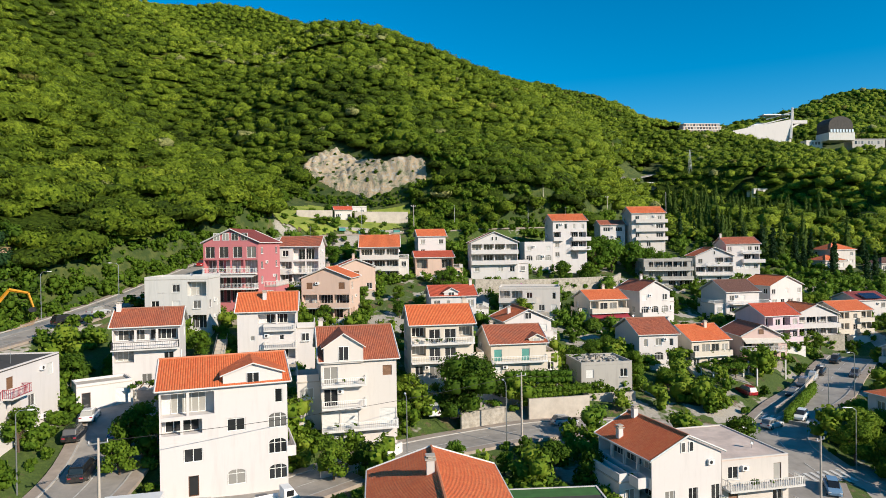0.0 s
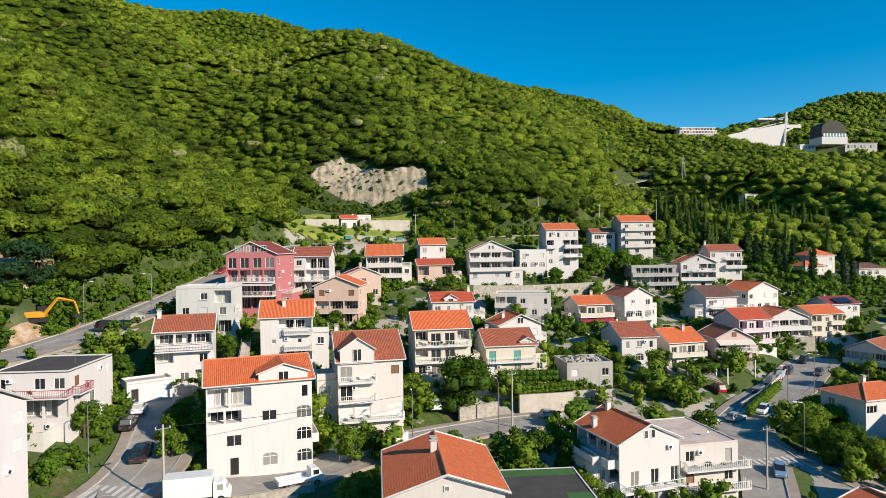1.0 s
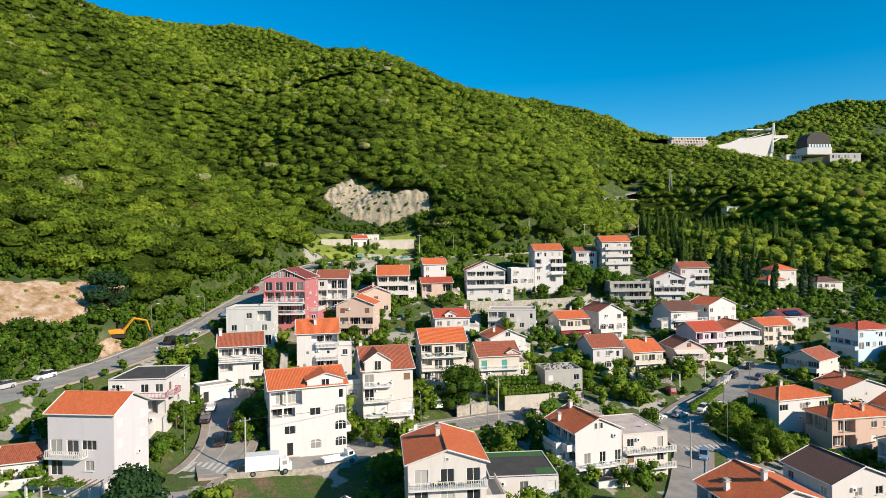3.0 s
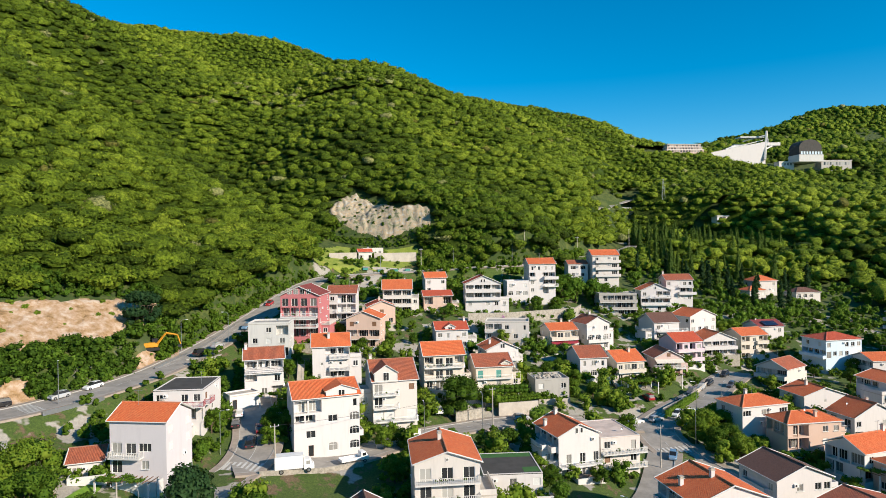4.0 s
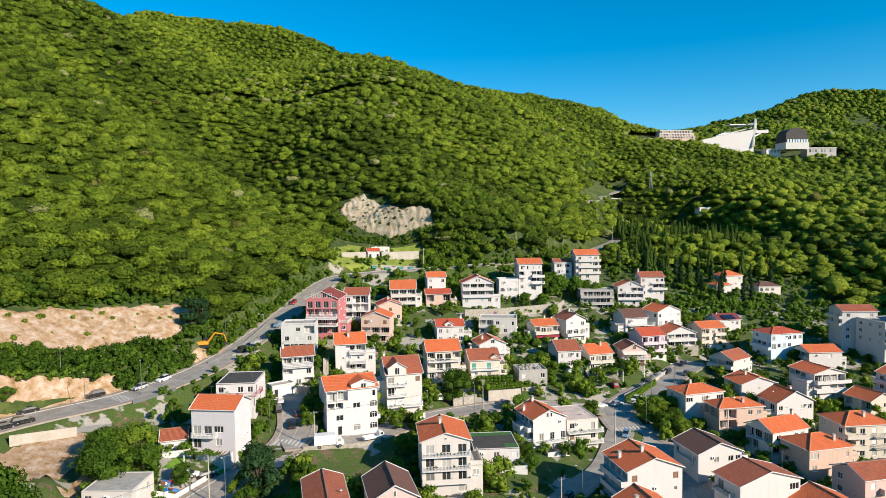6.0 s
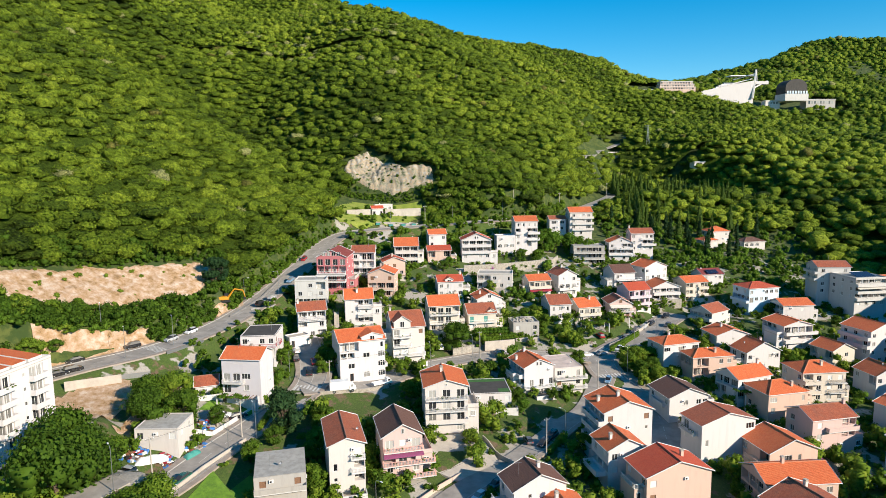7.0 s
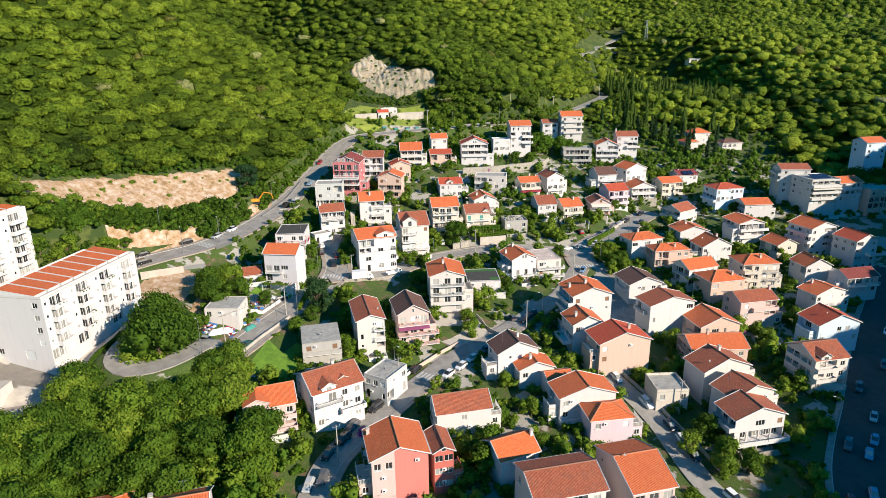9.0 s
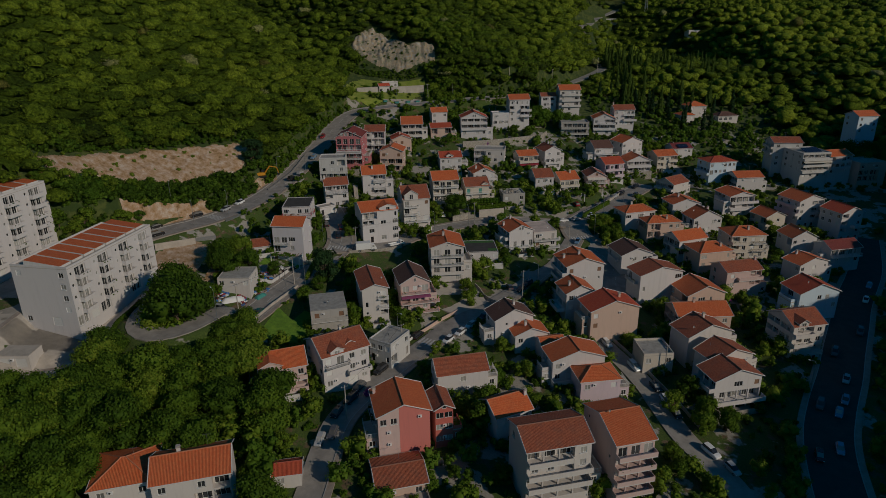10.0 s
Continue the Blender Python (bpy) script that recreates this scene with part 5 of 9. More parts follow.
house(-23.6, 126, -4, 10.6, 10.5, 35.2, "G", 2.1, "peach", "orange", ["m.m", "OOO", "OOO"], right=["w.", "w.", "O."], balconies=[("front", 1, 0.0, 1, 1.2, "wall"), ("front", 2, 0.0, 1, 1.2, "wall")], chimneys=[(-0.2, 0.3)])
house(-20, 146, 12, 9.5, 10, 36.6, "G", 1.9, "peach", "red", ["mm.", "w.w", "www"], right=["mmm", "w.w", "..."], chimneys=[(-0.1, -0.3)])
house(-16, 159.3, 5, 10.6, 10.9, 41.1, "E", 3.1, "offwhite", "orange", ["ooo", "ooo", "ooo", "w.w"], right=["ww", "w.", "w.", ".."], balconies=[("front", 0, 0, 1, 0.9, "wall"), ("front", 1, 0, 1, 0.9, "wall"), ("front", 2, 0, 1, 0.9, "balus")], extra="stacked loggias")
house(-2.2, 166, 7, 10.8, 10.5, 38.2, "E", 1.6, "peach", "red", ["O.O", "w.w", "WW."], right=["w.", "w.", ".."], balconies=[("front", 1, 0, 0.9, 1.0, "white")])
house(-3, 177.6, 10, 8.6, 8.5, 43.9, "E", 2.0, "white", "orange", ["w.w", "w.w", "www", "www"], right=["w.", "w.", "w.", ".."], left=["w.", "w.", "..", ".."])
house(14, 171.4, 3, 13.6, 10.5, 41.9, "G", 2.9, "white", "red", ["oooo", "oooo", "w.ww"], right=["w.", "w.", ".."], left=["w.", "w.", ".."], balconies=[("front", 0, 0, 1, 1.1, "wall"), ("front", 1, 0, 1, 1.1, "wall")], attic="nn")
house(28.3, 187, 6, 8.5, 7, 41.5, "F", 0, "white", "white", ["w.w", "aaa"], right=["w.", ".."])
house(38.2, 189.6, 5, 11.2, 10.5, 48.1, "E", 2.2, "white", "orange", ["nnnn", "o.oo", "w.oo", "w.O."], right=["w.", "w.", "w.", ".."], left=["w.", "w.", "w.", ".."], balconies=[("front", 1, 0.55, 1.08, 1.6, "wall"), ("front", 2, 0.55, 1.08, 1.6, "white"), ("front", 1, 0, 0.3, 1.0, "wall")])
house(66.8, 205, 2, 11.8, 10.5, 50.8, "E", 2.3, "offwhite", "orange", ["www", "w.b", "w.b", "ww."], left=["w.", "..", "w.", ".."], right=["w.", "w.", "w.", ".."], balconies=[("front", 0, 0.1, 1.05, 1.0, "wall"), ("front", 1, 0.1, 1.05, 1.0, "wall"), ("front", 2, 0.1, 1.05, 1.0, "wall")])
house(56, 208, 2, 9, 8, 47.2, "E", 1.6, "white", "brown", ["bb", "ww", ".."], left=["w", "w", "."])
house(67.2, 189, -2, 14.4, 10, 36, "F", 0, "concrete", "grey", ["OOOO", "OOOO", "OwOO"], right=["OO", "OO", ".."], left=["OO", "OO", ".."], balconies=[("front", 0, 0, 1, 1.3, "wall"), ("front", 1, 0, 1, 1.3, "wall")], extra="unfinished open floors")
house(84, 195.5, -4, 12.2, 10.5, 36.8, "G", 2.7, "white", "orange", ["w.oo", "oooo", "w.w."], right=["w.", "w.", ".."], left=["w.", ".w", ".."], balconies=[("front", 0, 0.3, 1, 1.2, "white"), ("front", 1, 0, 1, 1.2, "white")], attic="n")
house(96, 202, 0, 11.6, 10, 40.4, "E", 2.2, "white", "brown", ["w.www", "w.oo", "wwww"], left=["w.", "w.", ".."], right=["w.", "w.", ".."], balconies=[("front", 0, 0.45, 1, 1.1, "white"), ("front", 1, 0.45, 1.1, 1.4, "wall")], chimneys=[(-0.9, 0)])
house(19.8, 146, -8, 14, 9, 31.1, "F", 0, "offwhite", "grey", ["OOw.n", "w.www"], right=["n.", "w."], left=["w", "."], balconies=[("front", 0, 0, 0.62, 1.2, "wall")], extra="wide concrete terrace")
house(37.9, 144.7, 12, 9.9, 9.8, 28.5, "E", 1.9, "cream", "orange", ["oWWo", "www"], right=["w.", "w."], left=["w.", ".."], balconies=[("front", 0, 0, 1, 1.2, "wall")], chimneys=[(0.2, 0.05)], canopy_roof=[("front", 1, 0.0, 1.0, 1.8, CRIMSON, 0.6)], extra="crimson awning")
house(49.5, 147.4, 18, 9.1, 10.5, 30.1, "G", 2.3, "white", "brown", ["w.w", "aaa", "w.w"], right=["w.", "w.", ".."], left=["w.", ".w", ".."], balconies=[("front", 1, 0.0, 1.0, 1.1, "wall")], chimneys=[(0.0, 0.1)])
house(75.8, 159.6, 10, 10, 11.9, 28.6, "E", 2.8, "white", "dark brown", ["ww.", "wwO"], right=["w.", "w."], left=["..", "w."], attic="", balconies=[("front", 0, 0.1, 1.3, 1.4, "white")])
house(92.4, 169.7, 22, 12.6, 10.5, 29.4, "G", 2.5, "white", "orange", ["w.w.w", "WwWw"], right=["w.", ".."], left=["w.w", ".."], balconies=[("front", 1, 0, 1, 1.2, "white")])
house(42.5, 124.7, 7, 8.8, 13, 23.3, "E", 2.6, "white", "brown", ["nwn", "aaa", "aaa"], right=["w.", "w.", ".."], left=["..", "w.", ".."])
house(53.9, 127.2, 14, 9.6, 11.2, 21.6, "E", 2.6, "cream", "orange", ["wWWw", "w.ww"], right=["w.", ".."], left=["..", ".."], balconies=[("front", 0, 0, 1, 1.1, "wall")], chimneys=[(0.35, -0.2)], extra="washing hung on its balcony")
house(66.8, 132.7, 2, 9.2, 10.5, 21.5, "G", 2.3, "pale pink", "brown", ["WWW", "mmm"], right=["w.", ".."], left=["w.", ".."], balconies=[("front", 0, -0.05, 1.05, 1.3, "white")], attic="m", canopy_roof=[("front", 0, 0.0, 1.0, 1.7, CANVAS, 0.7)], extra="striped awning")
house(77.6, 144.4, 14, 10.2, 10.5, 24.3, "E", 2.4, "lilac", "red", ["OwOw", "OwOw", "OmmO"], right=["w.", "w.", ".."], balconies=[("front", 0, 0, 1, 1.2, "wall"), ("front", 1, 0, 1, 1.2, "wall")])
house(92.4, 156.3, 8, 12.6, 10.5, 22.9, "G", 2.6, "white", "orange", ["oooo", "oooo", "w.w.", "wwww"], right=["w.w", "w.w", "w.w", "..."], balconies=[("front", 0, 0, 1.0, 1.1, "wall"), ("front", 1, 0, 1.0, 1.1, "wall")])
house(110, 168.4, 14, 11.7, 10.5, 22.5, "E", 2.2, "cream", "orange", ["owo", "owo", "owo", "ww."], right=["w.", "w.", "w.", ".."], left=["w.", "w.", "..", ".."], balconies=[("front", 0, 0.55, 1, 0.9, "wall"), ("front", 1, 0.55, 1, 0.9, "wall")])
house(120.5, 177, 10, 11, 10, 24.4, "E", 2.0, "white", "maroon", ["w.w", "w.w", "..."], right=["ww", "w.", ".."], left=["w.", "..", ".."], extra="solar panels")
house(2.2, 133, 8, 10.4, 10, 30.7, "E", 2.0, "white", "red", ["wn.w", "w.ww"], right=["w.", "w."], left=["..", ".."], dormers=[(-0.1, 3.0, 1.7, 0.4)], chimneys=[(0.85, 0)])
house(16, 119, 12, 10, 10, 27.0, "G", 2.2, "white", "orange", ["wWw", "w.w"], right=["w.", ".."], left=["w.", ".."], chimneys=[(-0.5, -0.1)], balconies=[("front", 0, 0, 1, 1.0, "wall")], attic="W")
house(66, 175, 5, 13, 8, 22.5, "F", 0, "white", "white", ["w.ww"], parapet=0.15, extra="thin pale slab roof")
house(146.8, 231.6, 12, 11.5, 10, 37.6, "H", 2.4, "offwhite", "orange", ["w.w", "w.w", "w.w"], left=["w.", "w.", ".."])
house(138, 222, 12, 9, 9, 34, "H", 1.8, "offwhite", "orange", ["w.w", "o.o", "w.w"], left=["w.", "w.", ".."])
house(163, 227, 10, 13, 9, 32.5, "H", 2.0, "offwhite", "dark brown", ["aaa.", "w.ww", "aa.a"], left=["w", "w", "."], balconies=[("front", 1, 0, 0.7, 1.1, "wall")])

# middle row
house(-22.7, 65.2, 20, 13.4, 12.5, 27.4, "E", 2.2, "white", "orange", ["OOO...n", "oo.b.a", ".b...a", ".d.a.a", "......"], right=["", "w.", "w.", "..", ".."], left=["", "w.", "w.", "..", ".."], dormers=[(0.42, 6.0, 2.1, 0.4)], balconies=[("right", 2, 0.1, 0.7, 1.0, "wall")], fh=2.75, extra="arched windows", name="apartment_house")
house(-10.9, 81, 14, 10.5, 13.5, 27.0, "E", 3.6, "offwhite", "brown", ["W..m", "W...", "gg.g", "gg.."], right=["m.m", "w.w", "w.", ".."], left=["w.", "w.", "..", ".."], dormers=[(-0.38, 5.0, 3.5, 0.0)], balconies=[("front", 0, 0, 0.58, 1.3, "white"), ("front", 1, 0, 0.58, 1.3, "white"), ("front", 2, 0, 1.0, 1.3, "white")], chimneys=[(-0.85, 0.05)], extra="tiered balconies")
house(-0.2, 99.9, 10, 10.9, 10.3, 29.0, "E", 2.7, "cream", "orange", ["oWWo", "oWW.", "wWWw"], right=["w.", "w.", ".."], left=["w.", "o.", "o."], balconies=[("front", 0, 0, 1, 1.1, "white"), ("front", 1, 0, 1, 1.1, "white")], chimneys=[(0.85, 0.1)])
house(12.5, 105.1, 9, 10.3, 11.2, 25.0, "E", 2.5, "cream", "brown", ["t.t.", "w.w."], right=["w.", "w."], left=["w.", ".."], balconies=[("front", 0, 0, 1, 1.0, "white")], dormers=[(0.62, 2.6, 1.4, 0.6)], chimneys=[(-0.6, 0.3)])
house(27.5, 107, 8, 9, 8, 21, "F", 0, "concrete", "concrete", ["w.w"], right=["w."], extra="rubble on top")
house(26.1, 67.6, 18, 9.7, 11, 18.7, "G", 2.2, "white", "orange", ["......", ".W.W.W", ".W.W.w", "w.ww"], right=["..", "..", "..", ".."], left=["oo", "oo", "..", ".."], attic="nn", balconies=[("front", 1, 0, 1, 1.3, "white"), ("front", 2, 0, 1, 1.3, "pink"), ("left", 0, 0.1, 0.95, 1.3, "wall"), ("left", 1, 0.1, 0.95, 1.3, "white")], chimneys=[(-0.1, 0.65), (-0.8, 0.3)], name="house", over=0.35)
house(35.0, 71.3, 12, 8.6, 12, 17.2, "F", 0, "offwhite", "rosy", ["w.d", "m.w", "wwww"], right=["w.", "w.", ".."], balconies=[("front", 0, 0, 1.1, 1.6, "balus"), ("front", 1, 0, 1.1, 1.6, "balus")], parapet=0.12)
house(0.1, 41.5, 6, 11, 12.9, 22.6, "G", 1.8, "offwhite", "orange", ["WWW", "WWW", "WWW", "a.a"], right=["w.", "w.", "..", ".."], left=["w.", "w.", "..", ".."], balconies=[("front", 0, 0, 1, 1.2, "balus"), ("front", 1, 0, 1, 1.2, "balus"), ("front", 2, 0, 1, 1.2, "wall")], chimneys=[(-0.1, 0.1)], attic="s", extra="balustraded balconies")
workshop = house(11.8, 57, 4, 10.8, 11.3, 15.2, "F", 0, "white", "dark", ["w.w.w"], right=["."], left=["."], parapet=0.1, label="low white workshop with dark felt flat roof", name="workshop")
for b in ((-5.3, 5.3, 3.3, 5.5), (2.2, 5.2, -4.8, -2.4)):
    q = Shape()
    q.box(*b, 2.994, 3.02)
    part("roof_felt", q, GREEN_FELT, workshop, "green felt sheet on the roof")
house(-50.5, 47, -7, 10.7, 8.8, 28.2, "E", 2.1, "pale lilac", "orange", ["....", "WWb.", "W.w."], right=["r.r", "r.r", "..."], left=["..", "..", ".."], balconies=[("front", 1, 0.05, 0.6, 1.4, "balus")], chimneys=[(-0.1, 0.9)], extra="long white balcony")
house(-51.6, 66, 4, 9.4, 12, 28.9, "F", 0, "white", "dark", ["w.ww", "OOOO", "gg.."], right=["m.w", "Ow.", "w.."], left=["w.", "..", ".."], balconies=[("front", 0, 0, 1.05, 1.6, "red"), ("right", 0, 0.05, 0.35, 1.1, "red")], parapet=0.15, extra="crimson balcony rails")
house(-43.6, 81, 38, 6.4, 4, 24.4, "F", 0, "white", "pale", ["d.g"], parapet=0.3, label="low white garage with an orange door beside the street", name="garage")
house(-59, 47, 19, 6, 7.5, 21.6, "E", 1.6, "white", "brown", ["w."], right=["d."], label="small white outhouse with brown tiled roof", name="outhouse")

# lower row
house(-19.7, 15.7, 15, 7.9, 15, 20.3, "G", 1.5, "offwhite", "brown", ["..w", "n.o", "s.o", "..o"], right=["w..", "w..", "...", "..."], left=["w..", "w..", "...", "..."], balconies=[("front", 0, 0.6, 1, 0.9, "white"), ("front", 1, 0.6, 1, 0.9, "white")])
house(-9.1, 22.5, 14, 9.2, 12, 19.0, "G", 2.6, "pale pink", "dark brown", ["WwW", "OWO", "w.w"], right=["O.", "O.", "O."], left=["w.", "w.", ".."], balconies=[("front", 0, 0, 1, 1.3, "pink"), ("front", 1, -0.02, 1.3, 1.6, "pink"), ("front", 2, 0, 1.3, 1.9, "pink")], attic="n", canopy_roof=[("front", 1, 0.0, 1.0, 1.7, PLUM, 0.5)], extra="pink balustrades")
house(-31.4, 9.3, 14, 9.6, 11, 17.6, "F", 0, "concrete", "grey", ["m.m"], right=["w."], left=["."], parapet=0.0, balconies=[("front", 0, 0, 1, 1.2, "wall")], extra="patched concrete roof")
house(-23.6, -12.5, 32, 12.4, 11.5, 17.2, "E", 2.8, "white", "brown", ["wWww", "w.ww", "w.gw"], right=["w.", "w.", ".."], left=["w.w", "w.w", "..."], dormers=[(-0.35, 3.2, 1.9, 0.3), (0.3, 2.6, 1.6, 2.2)], balconies=[("front", 0, 0.05, 0.55, 1.2, "rail"), ("front", 1, 0.5, 1, 1.5, "wall")], chimneys=[(0.2, 0.1)])
house(-37.2, -17.5, 20, 11, 9.5, 15.8, "E", 2.6, "pale pink", "orange", ["w.ww", "wWoo", "d.oo"], right=["w.", "w.", ".."], left=["w.", "w.", ".."], dormers=[(-0.5, 5.0, 2.4, 0.0)], balconies=[("front", 0, 0.45, 1, 1.2, "wall"), ("front", 1, 0.45, 1, 1.4, "wall")])
house(-17, -2.5, -30, 6.5, 8.5, 14.2, "F", 0, "grey", "concrete", ["www", "d.n"], right=["w.w", "O.d"], left=["..", ".."], parapet=0.3)
gable_house = house(-9, -34, 14, 11.5, 11, 15.0, "G", 2.3, "pale pink", "orange", ["ww...", ".....", "....."], right=["w.", "w.", ".."], left=["w.", "w.", ".."], chimneys=[(-0.85, 0.6)], balconies=[("left", 0, 0.2, 0.8, 1.0, "rail")], extra="skylights in the roof")
q = Shape()
P = [(-1.0, -5.12, -3), (5.34, -5.12, -3), (5.34, -5.12, 8.5), (0.1, -5.12, 10.6), (-1.0, -5.12, 10.1)]
q.face(P)
for a_, b_ in zip(P, P[1:] + P[:1]):
    q.face([a_, (a_[0], -5.09, a_[2]), (b_[0], -5.09, b_[2]), b_])
part("painted_panel", q, SALMON, gable_house, "salmon-red painted part of the gable wall")
house(-0.9, -30.5, 14, 4.6, 8, 13.6, "G", 1.2, "red", "brown", ["bb", "bb", "bb"], right=["w.", "w.", ".."], attic="w")
house(3.5, -13.4, 13, 13, 8.4, 11.6, "E", 2.6, "white", "brown", ["..w..", "....."], right=["w.", ".."], left=["w.", "w."])
house(14.2, -27, 24, 9.4, 8.4, 9.9, "E", 2.4, "white", "orange", ["w.w", "..."], right=["w.", ".."], chimneys=[(0.9, -0.2)], left=[".", "."])
house(18, 11, 17, 11.8, 8, 13.4, "G", 2.8, "white", "dark brown", [".s.s.", "....."], right=["w.", ".."], left=["w.", ".."], chimneys=[(0.2, 0.0)])
house(22.2, 7, 12, 9.8, 7.2, 10.6, "G", 2.0, "white", "orange", ["w..", "w.w"], left=["w.", ".."], chimneys=[(-0.2, -0.2)])
house(27.5, 2.5, 12, 7, 6.5, 9.6, "E", 1.4, "white", "orange", ["w.", ".."])
house(32.1, -6.2, 11, 14.3, 8, 10.9, "G", 2.4, "white", "orange", ["w....", "wwb.."], right=["w.", "w."], left=["O.", ".."], balconies=[("front", 1, -0.02, 0.38, 1.6, "wall")])
house(36, -13, 8, 10.5, 8, 9.0, "H", 2.0, "lilac", "orange", ["w.w", "..."], right=["w.", ".."], left=["..", ".."])
house(35.3, -43, 14, 8.8, 14.5, 14.6, "E", 2.6, "pale pink", "orange", ["WWW", "OOO", "OOO", "OOO", "www"], right=["w.w", "w.w", "...", "...", "..."], left=["s..", "..s", "s..", "...", "..."], balconies=[("front", 0, 0, 1, 1.5, "wall"), ("front", 1, 0, 1, 1.5, "wall"), ("front", 2, 0, 1, 1.5, "wall"), ("front", 3, 0, 1, 1.5, "wall")], extra="stacked terraces", name="apartment_house")
house(20.6, -45, 13, 13.6, 11, 15.2, "E", 2.1, "offwhite", "brown", ["OOOw", "wwOw", "OOOO", "OOOO"], right=["n.", "n.", "..", ".."], left=["w.", "..", "..", ".."], balconies=[("front", 0, 0, 0.68, 1.4, "wall"), ("front", 1, 0, 1, 1.5, "wall"), ("front", 2, 0, 1, 1.5, "wall")], extra="stacked terraces", name="apartment_house")
house(-9, -44.5, 14, 10.5, 10, 6.0, "E", 1.6, "peach", "brown", ["w.w"], extra="collapsing tiles")

# eastern quarter
house(42.2, 36.8, 11, 12.8, 11.6, 18.0, "G", 2.4, "white", "orange", ["m..m", "w..s", "ww..", "w...", "...."], right=["w.", "w.", "..", ".."], left=["ooo", "ooo", "ooo", "ooo", "..."], balconies=[("left", 0, 0.1, 1, 1.4, "wall"), ("left", 1, 0.1, 1, 1.4, "wall"), ("left", 2, 0.1, 1, 1.4, "wall")], chimneys=[(-0.75, 0.1), (-0.1, -0.2)], extra="deep side balconies", name="apartment_house")
house(46.2, 15.2, 12, 15.0, 9.2, 13.7, "G", 2.7, "peach", "red", ["w....", "m....", "....."], right=["w.", "w.", ".."], left=["w.w", "oo.", "..."], chimneys=[(0.35, -0.1)])
house(38.5, 24.5, 12, 9.5, 9, 14.6, "G", 2.3, "white", "orange", ["w.w", "w.w", "..."], left=["ww", "oo", ".."], chimneys=[(-0.5, -0.2)], balconies=[("left", 1, 0.1, 0.9, 2.4, "wall")])
house(64, 56.7, 11, 12, 11.2, 13.6, "G", 2.4, "white", "dark brown", ["..w.ww", "......"], left=["w.w", ".."], right=["w.", ".."], balconies=[("left", 0, 0.2, 0.8, 1.0, "wall")])
house(66.3, 38.3, 15, 15.5, 8.5, 14.4, "G", 2.3, "white", "brown", ["....b", "n....", "....."], right=["w.", "w.", ".."], left=["W.", "w.", ".."], balconies=[("left", 0, 0.1, 0.8, 1.3, "balus")])
house(75, 92, 16, 13.7, 9.5, 17.6, "H", 1.7, "white", "orange", ["b.b.b", "..w.."], left=["w.", ".."], chimneys=[(-0.2, 0.1)])
house(81.7, 83.8, 9, 14.1, 8, 15.8, "H", 1.8, "peach", "orange", ["OO.ww", "OO.w."], left=["OO", ".."], chimneys=[(0.2, -0.5)], extra="skylights")
house(98.7, 108.2, 8, 12.7, 10.4, 15.7, "G", 2.1, "white", "orange", ["..s..", "....."], left=["ww", ".."], right=["w.", ".."], chimneys=[(-0.2, 0.1)])
house(102, 93.5, 12, 13, 9, 14.2, "G", 3.2, "white", "orange", ["w..ww", "O.w.."], left=["WW", ".."], right=["w.", ".."], chimneys=[(0.5, 0.4)])
house(87.4, 69.3, 20, 12.7, 9.3, 14.3, "E", 2.3, "white", "orange", ["w.w", "OOw", "..."], left=["OO", "O.", ".."], right=["w.", "..", ".."], chimneys=[(0.8, 0)])
house(92, 60, 13, 13.2, 10.3, 13.0, "H", 2.3, "peach", "orange", ["b..n", "w..d", "...."], left=["w.", "w.", ".."], right=["w.", "..", ".."], chimneys=[(0.4, -0.5)])
house(106.8, 69, 5, 13.6, 10.4, 15.5, "H", 2.2, "cream", "orange", ["owww", "owww", "owww"], left=["w.w", "w.w", "..."], right=["w.w", "w.w", "..."], balconies=[("front", 0, 0, 0.4, 1.2, "wall"), ("front", 1, 0, 0.4, 1.2, "wall"), ("front", 0, 0.6, 1, 1.0, "rail"), ("front", 1, 0.6, 1, 1.0, "rail")], chimneys=[(0.1, -0.4)])
house(94.6, 44, 12, 13.2, 9.5, 12.6, "E", 2.0, "pale pink", "brown", ["w.o", "w.o", "..."], left=["w.", "w.", ".."], right=["w.", "..", ".."], balconies=[("front", 0, 0.3, 1, 1.2, "wall")], chimneys=[(0.9, -0.1)])
house(77.9, 31.4, 11, 13.1, 10.6, 10.4, "G", 2.8, "peach", "orange", [".bn.", "...."], left=["w.O", ".."], right=["w.", ".."])
house(72.4, 18, 4, 16, 10.5, 9.8, "E", 2.3, "peach", "orange", ["O..w", "O..."], left=["OO", "O."], right=["w.", ".."], chimneys=[(-0.2, 0.0)])
house(68.8, 5.4, 16, 14, 8.5, 11, "G", 2.9, "offwhite", "brown", ["..s..", "....."], right=["w.", "w."], left=["..", ".."], chimneys=[(0.1, 0.2)])
house(70.8, -4.8, 20, 12.5, 8, 9.8, "G", 2.6, "offwhite", "brown", ["..w..", "....."], left=["..", ".."])
house(68.8, -12.4, 12, 13.1, 8, 8.8, "G", 2.5, "white", "brown", ["..b.m", "OOOO", "OOOO"], left=["OO", "OO", ".."], right=["w.", "..", ".."], balconies=[("front", 1, 0.0, 1.05, 1.8, "wall"), ("left", 0, 0, 1, 1.4, "wall")])
house(54, 1, 3, 7.8, 8.2, 7.6, "F", 0, "cream", "concrete", ["w.w"], left=["."], right=["w"], parapet=0.6, extra="vine-grown roof terrace")
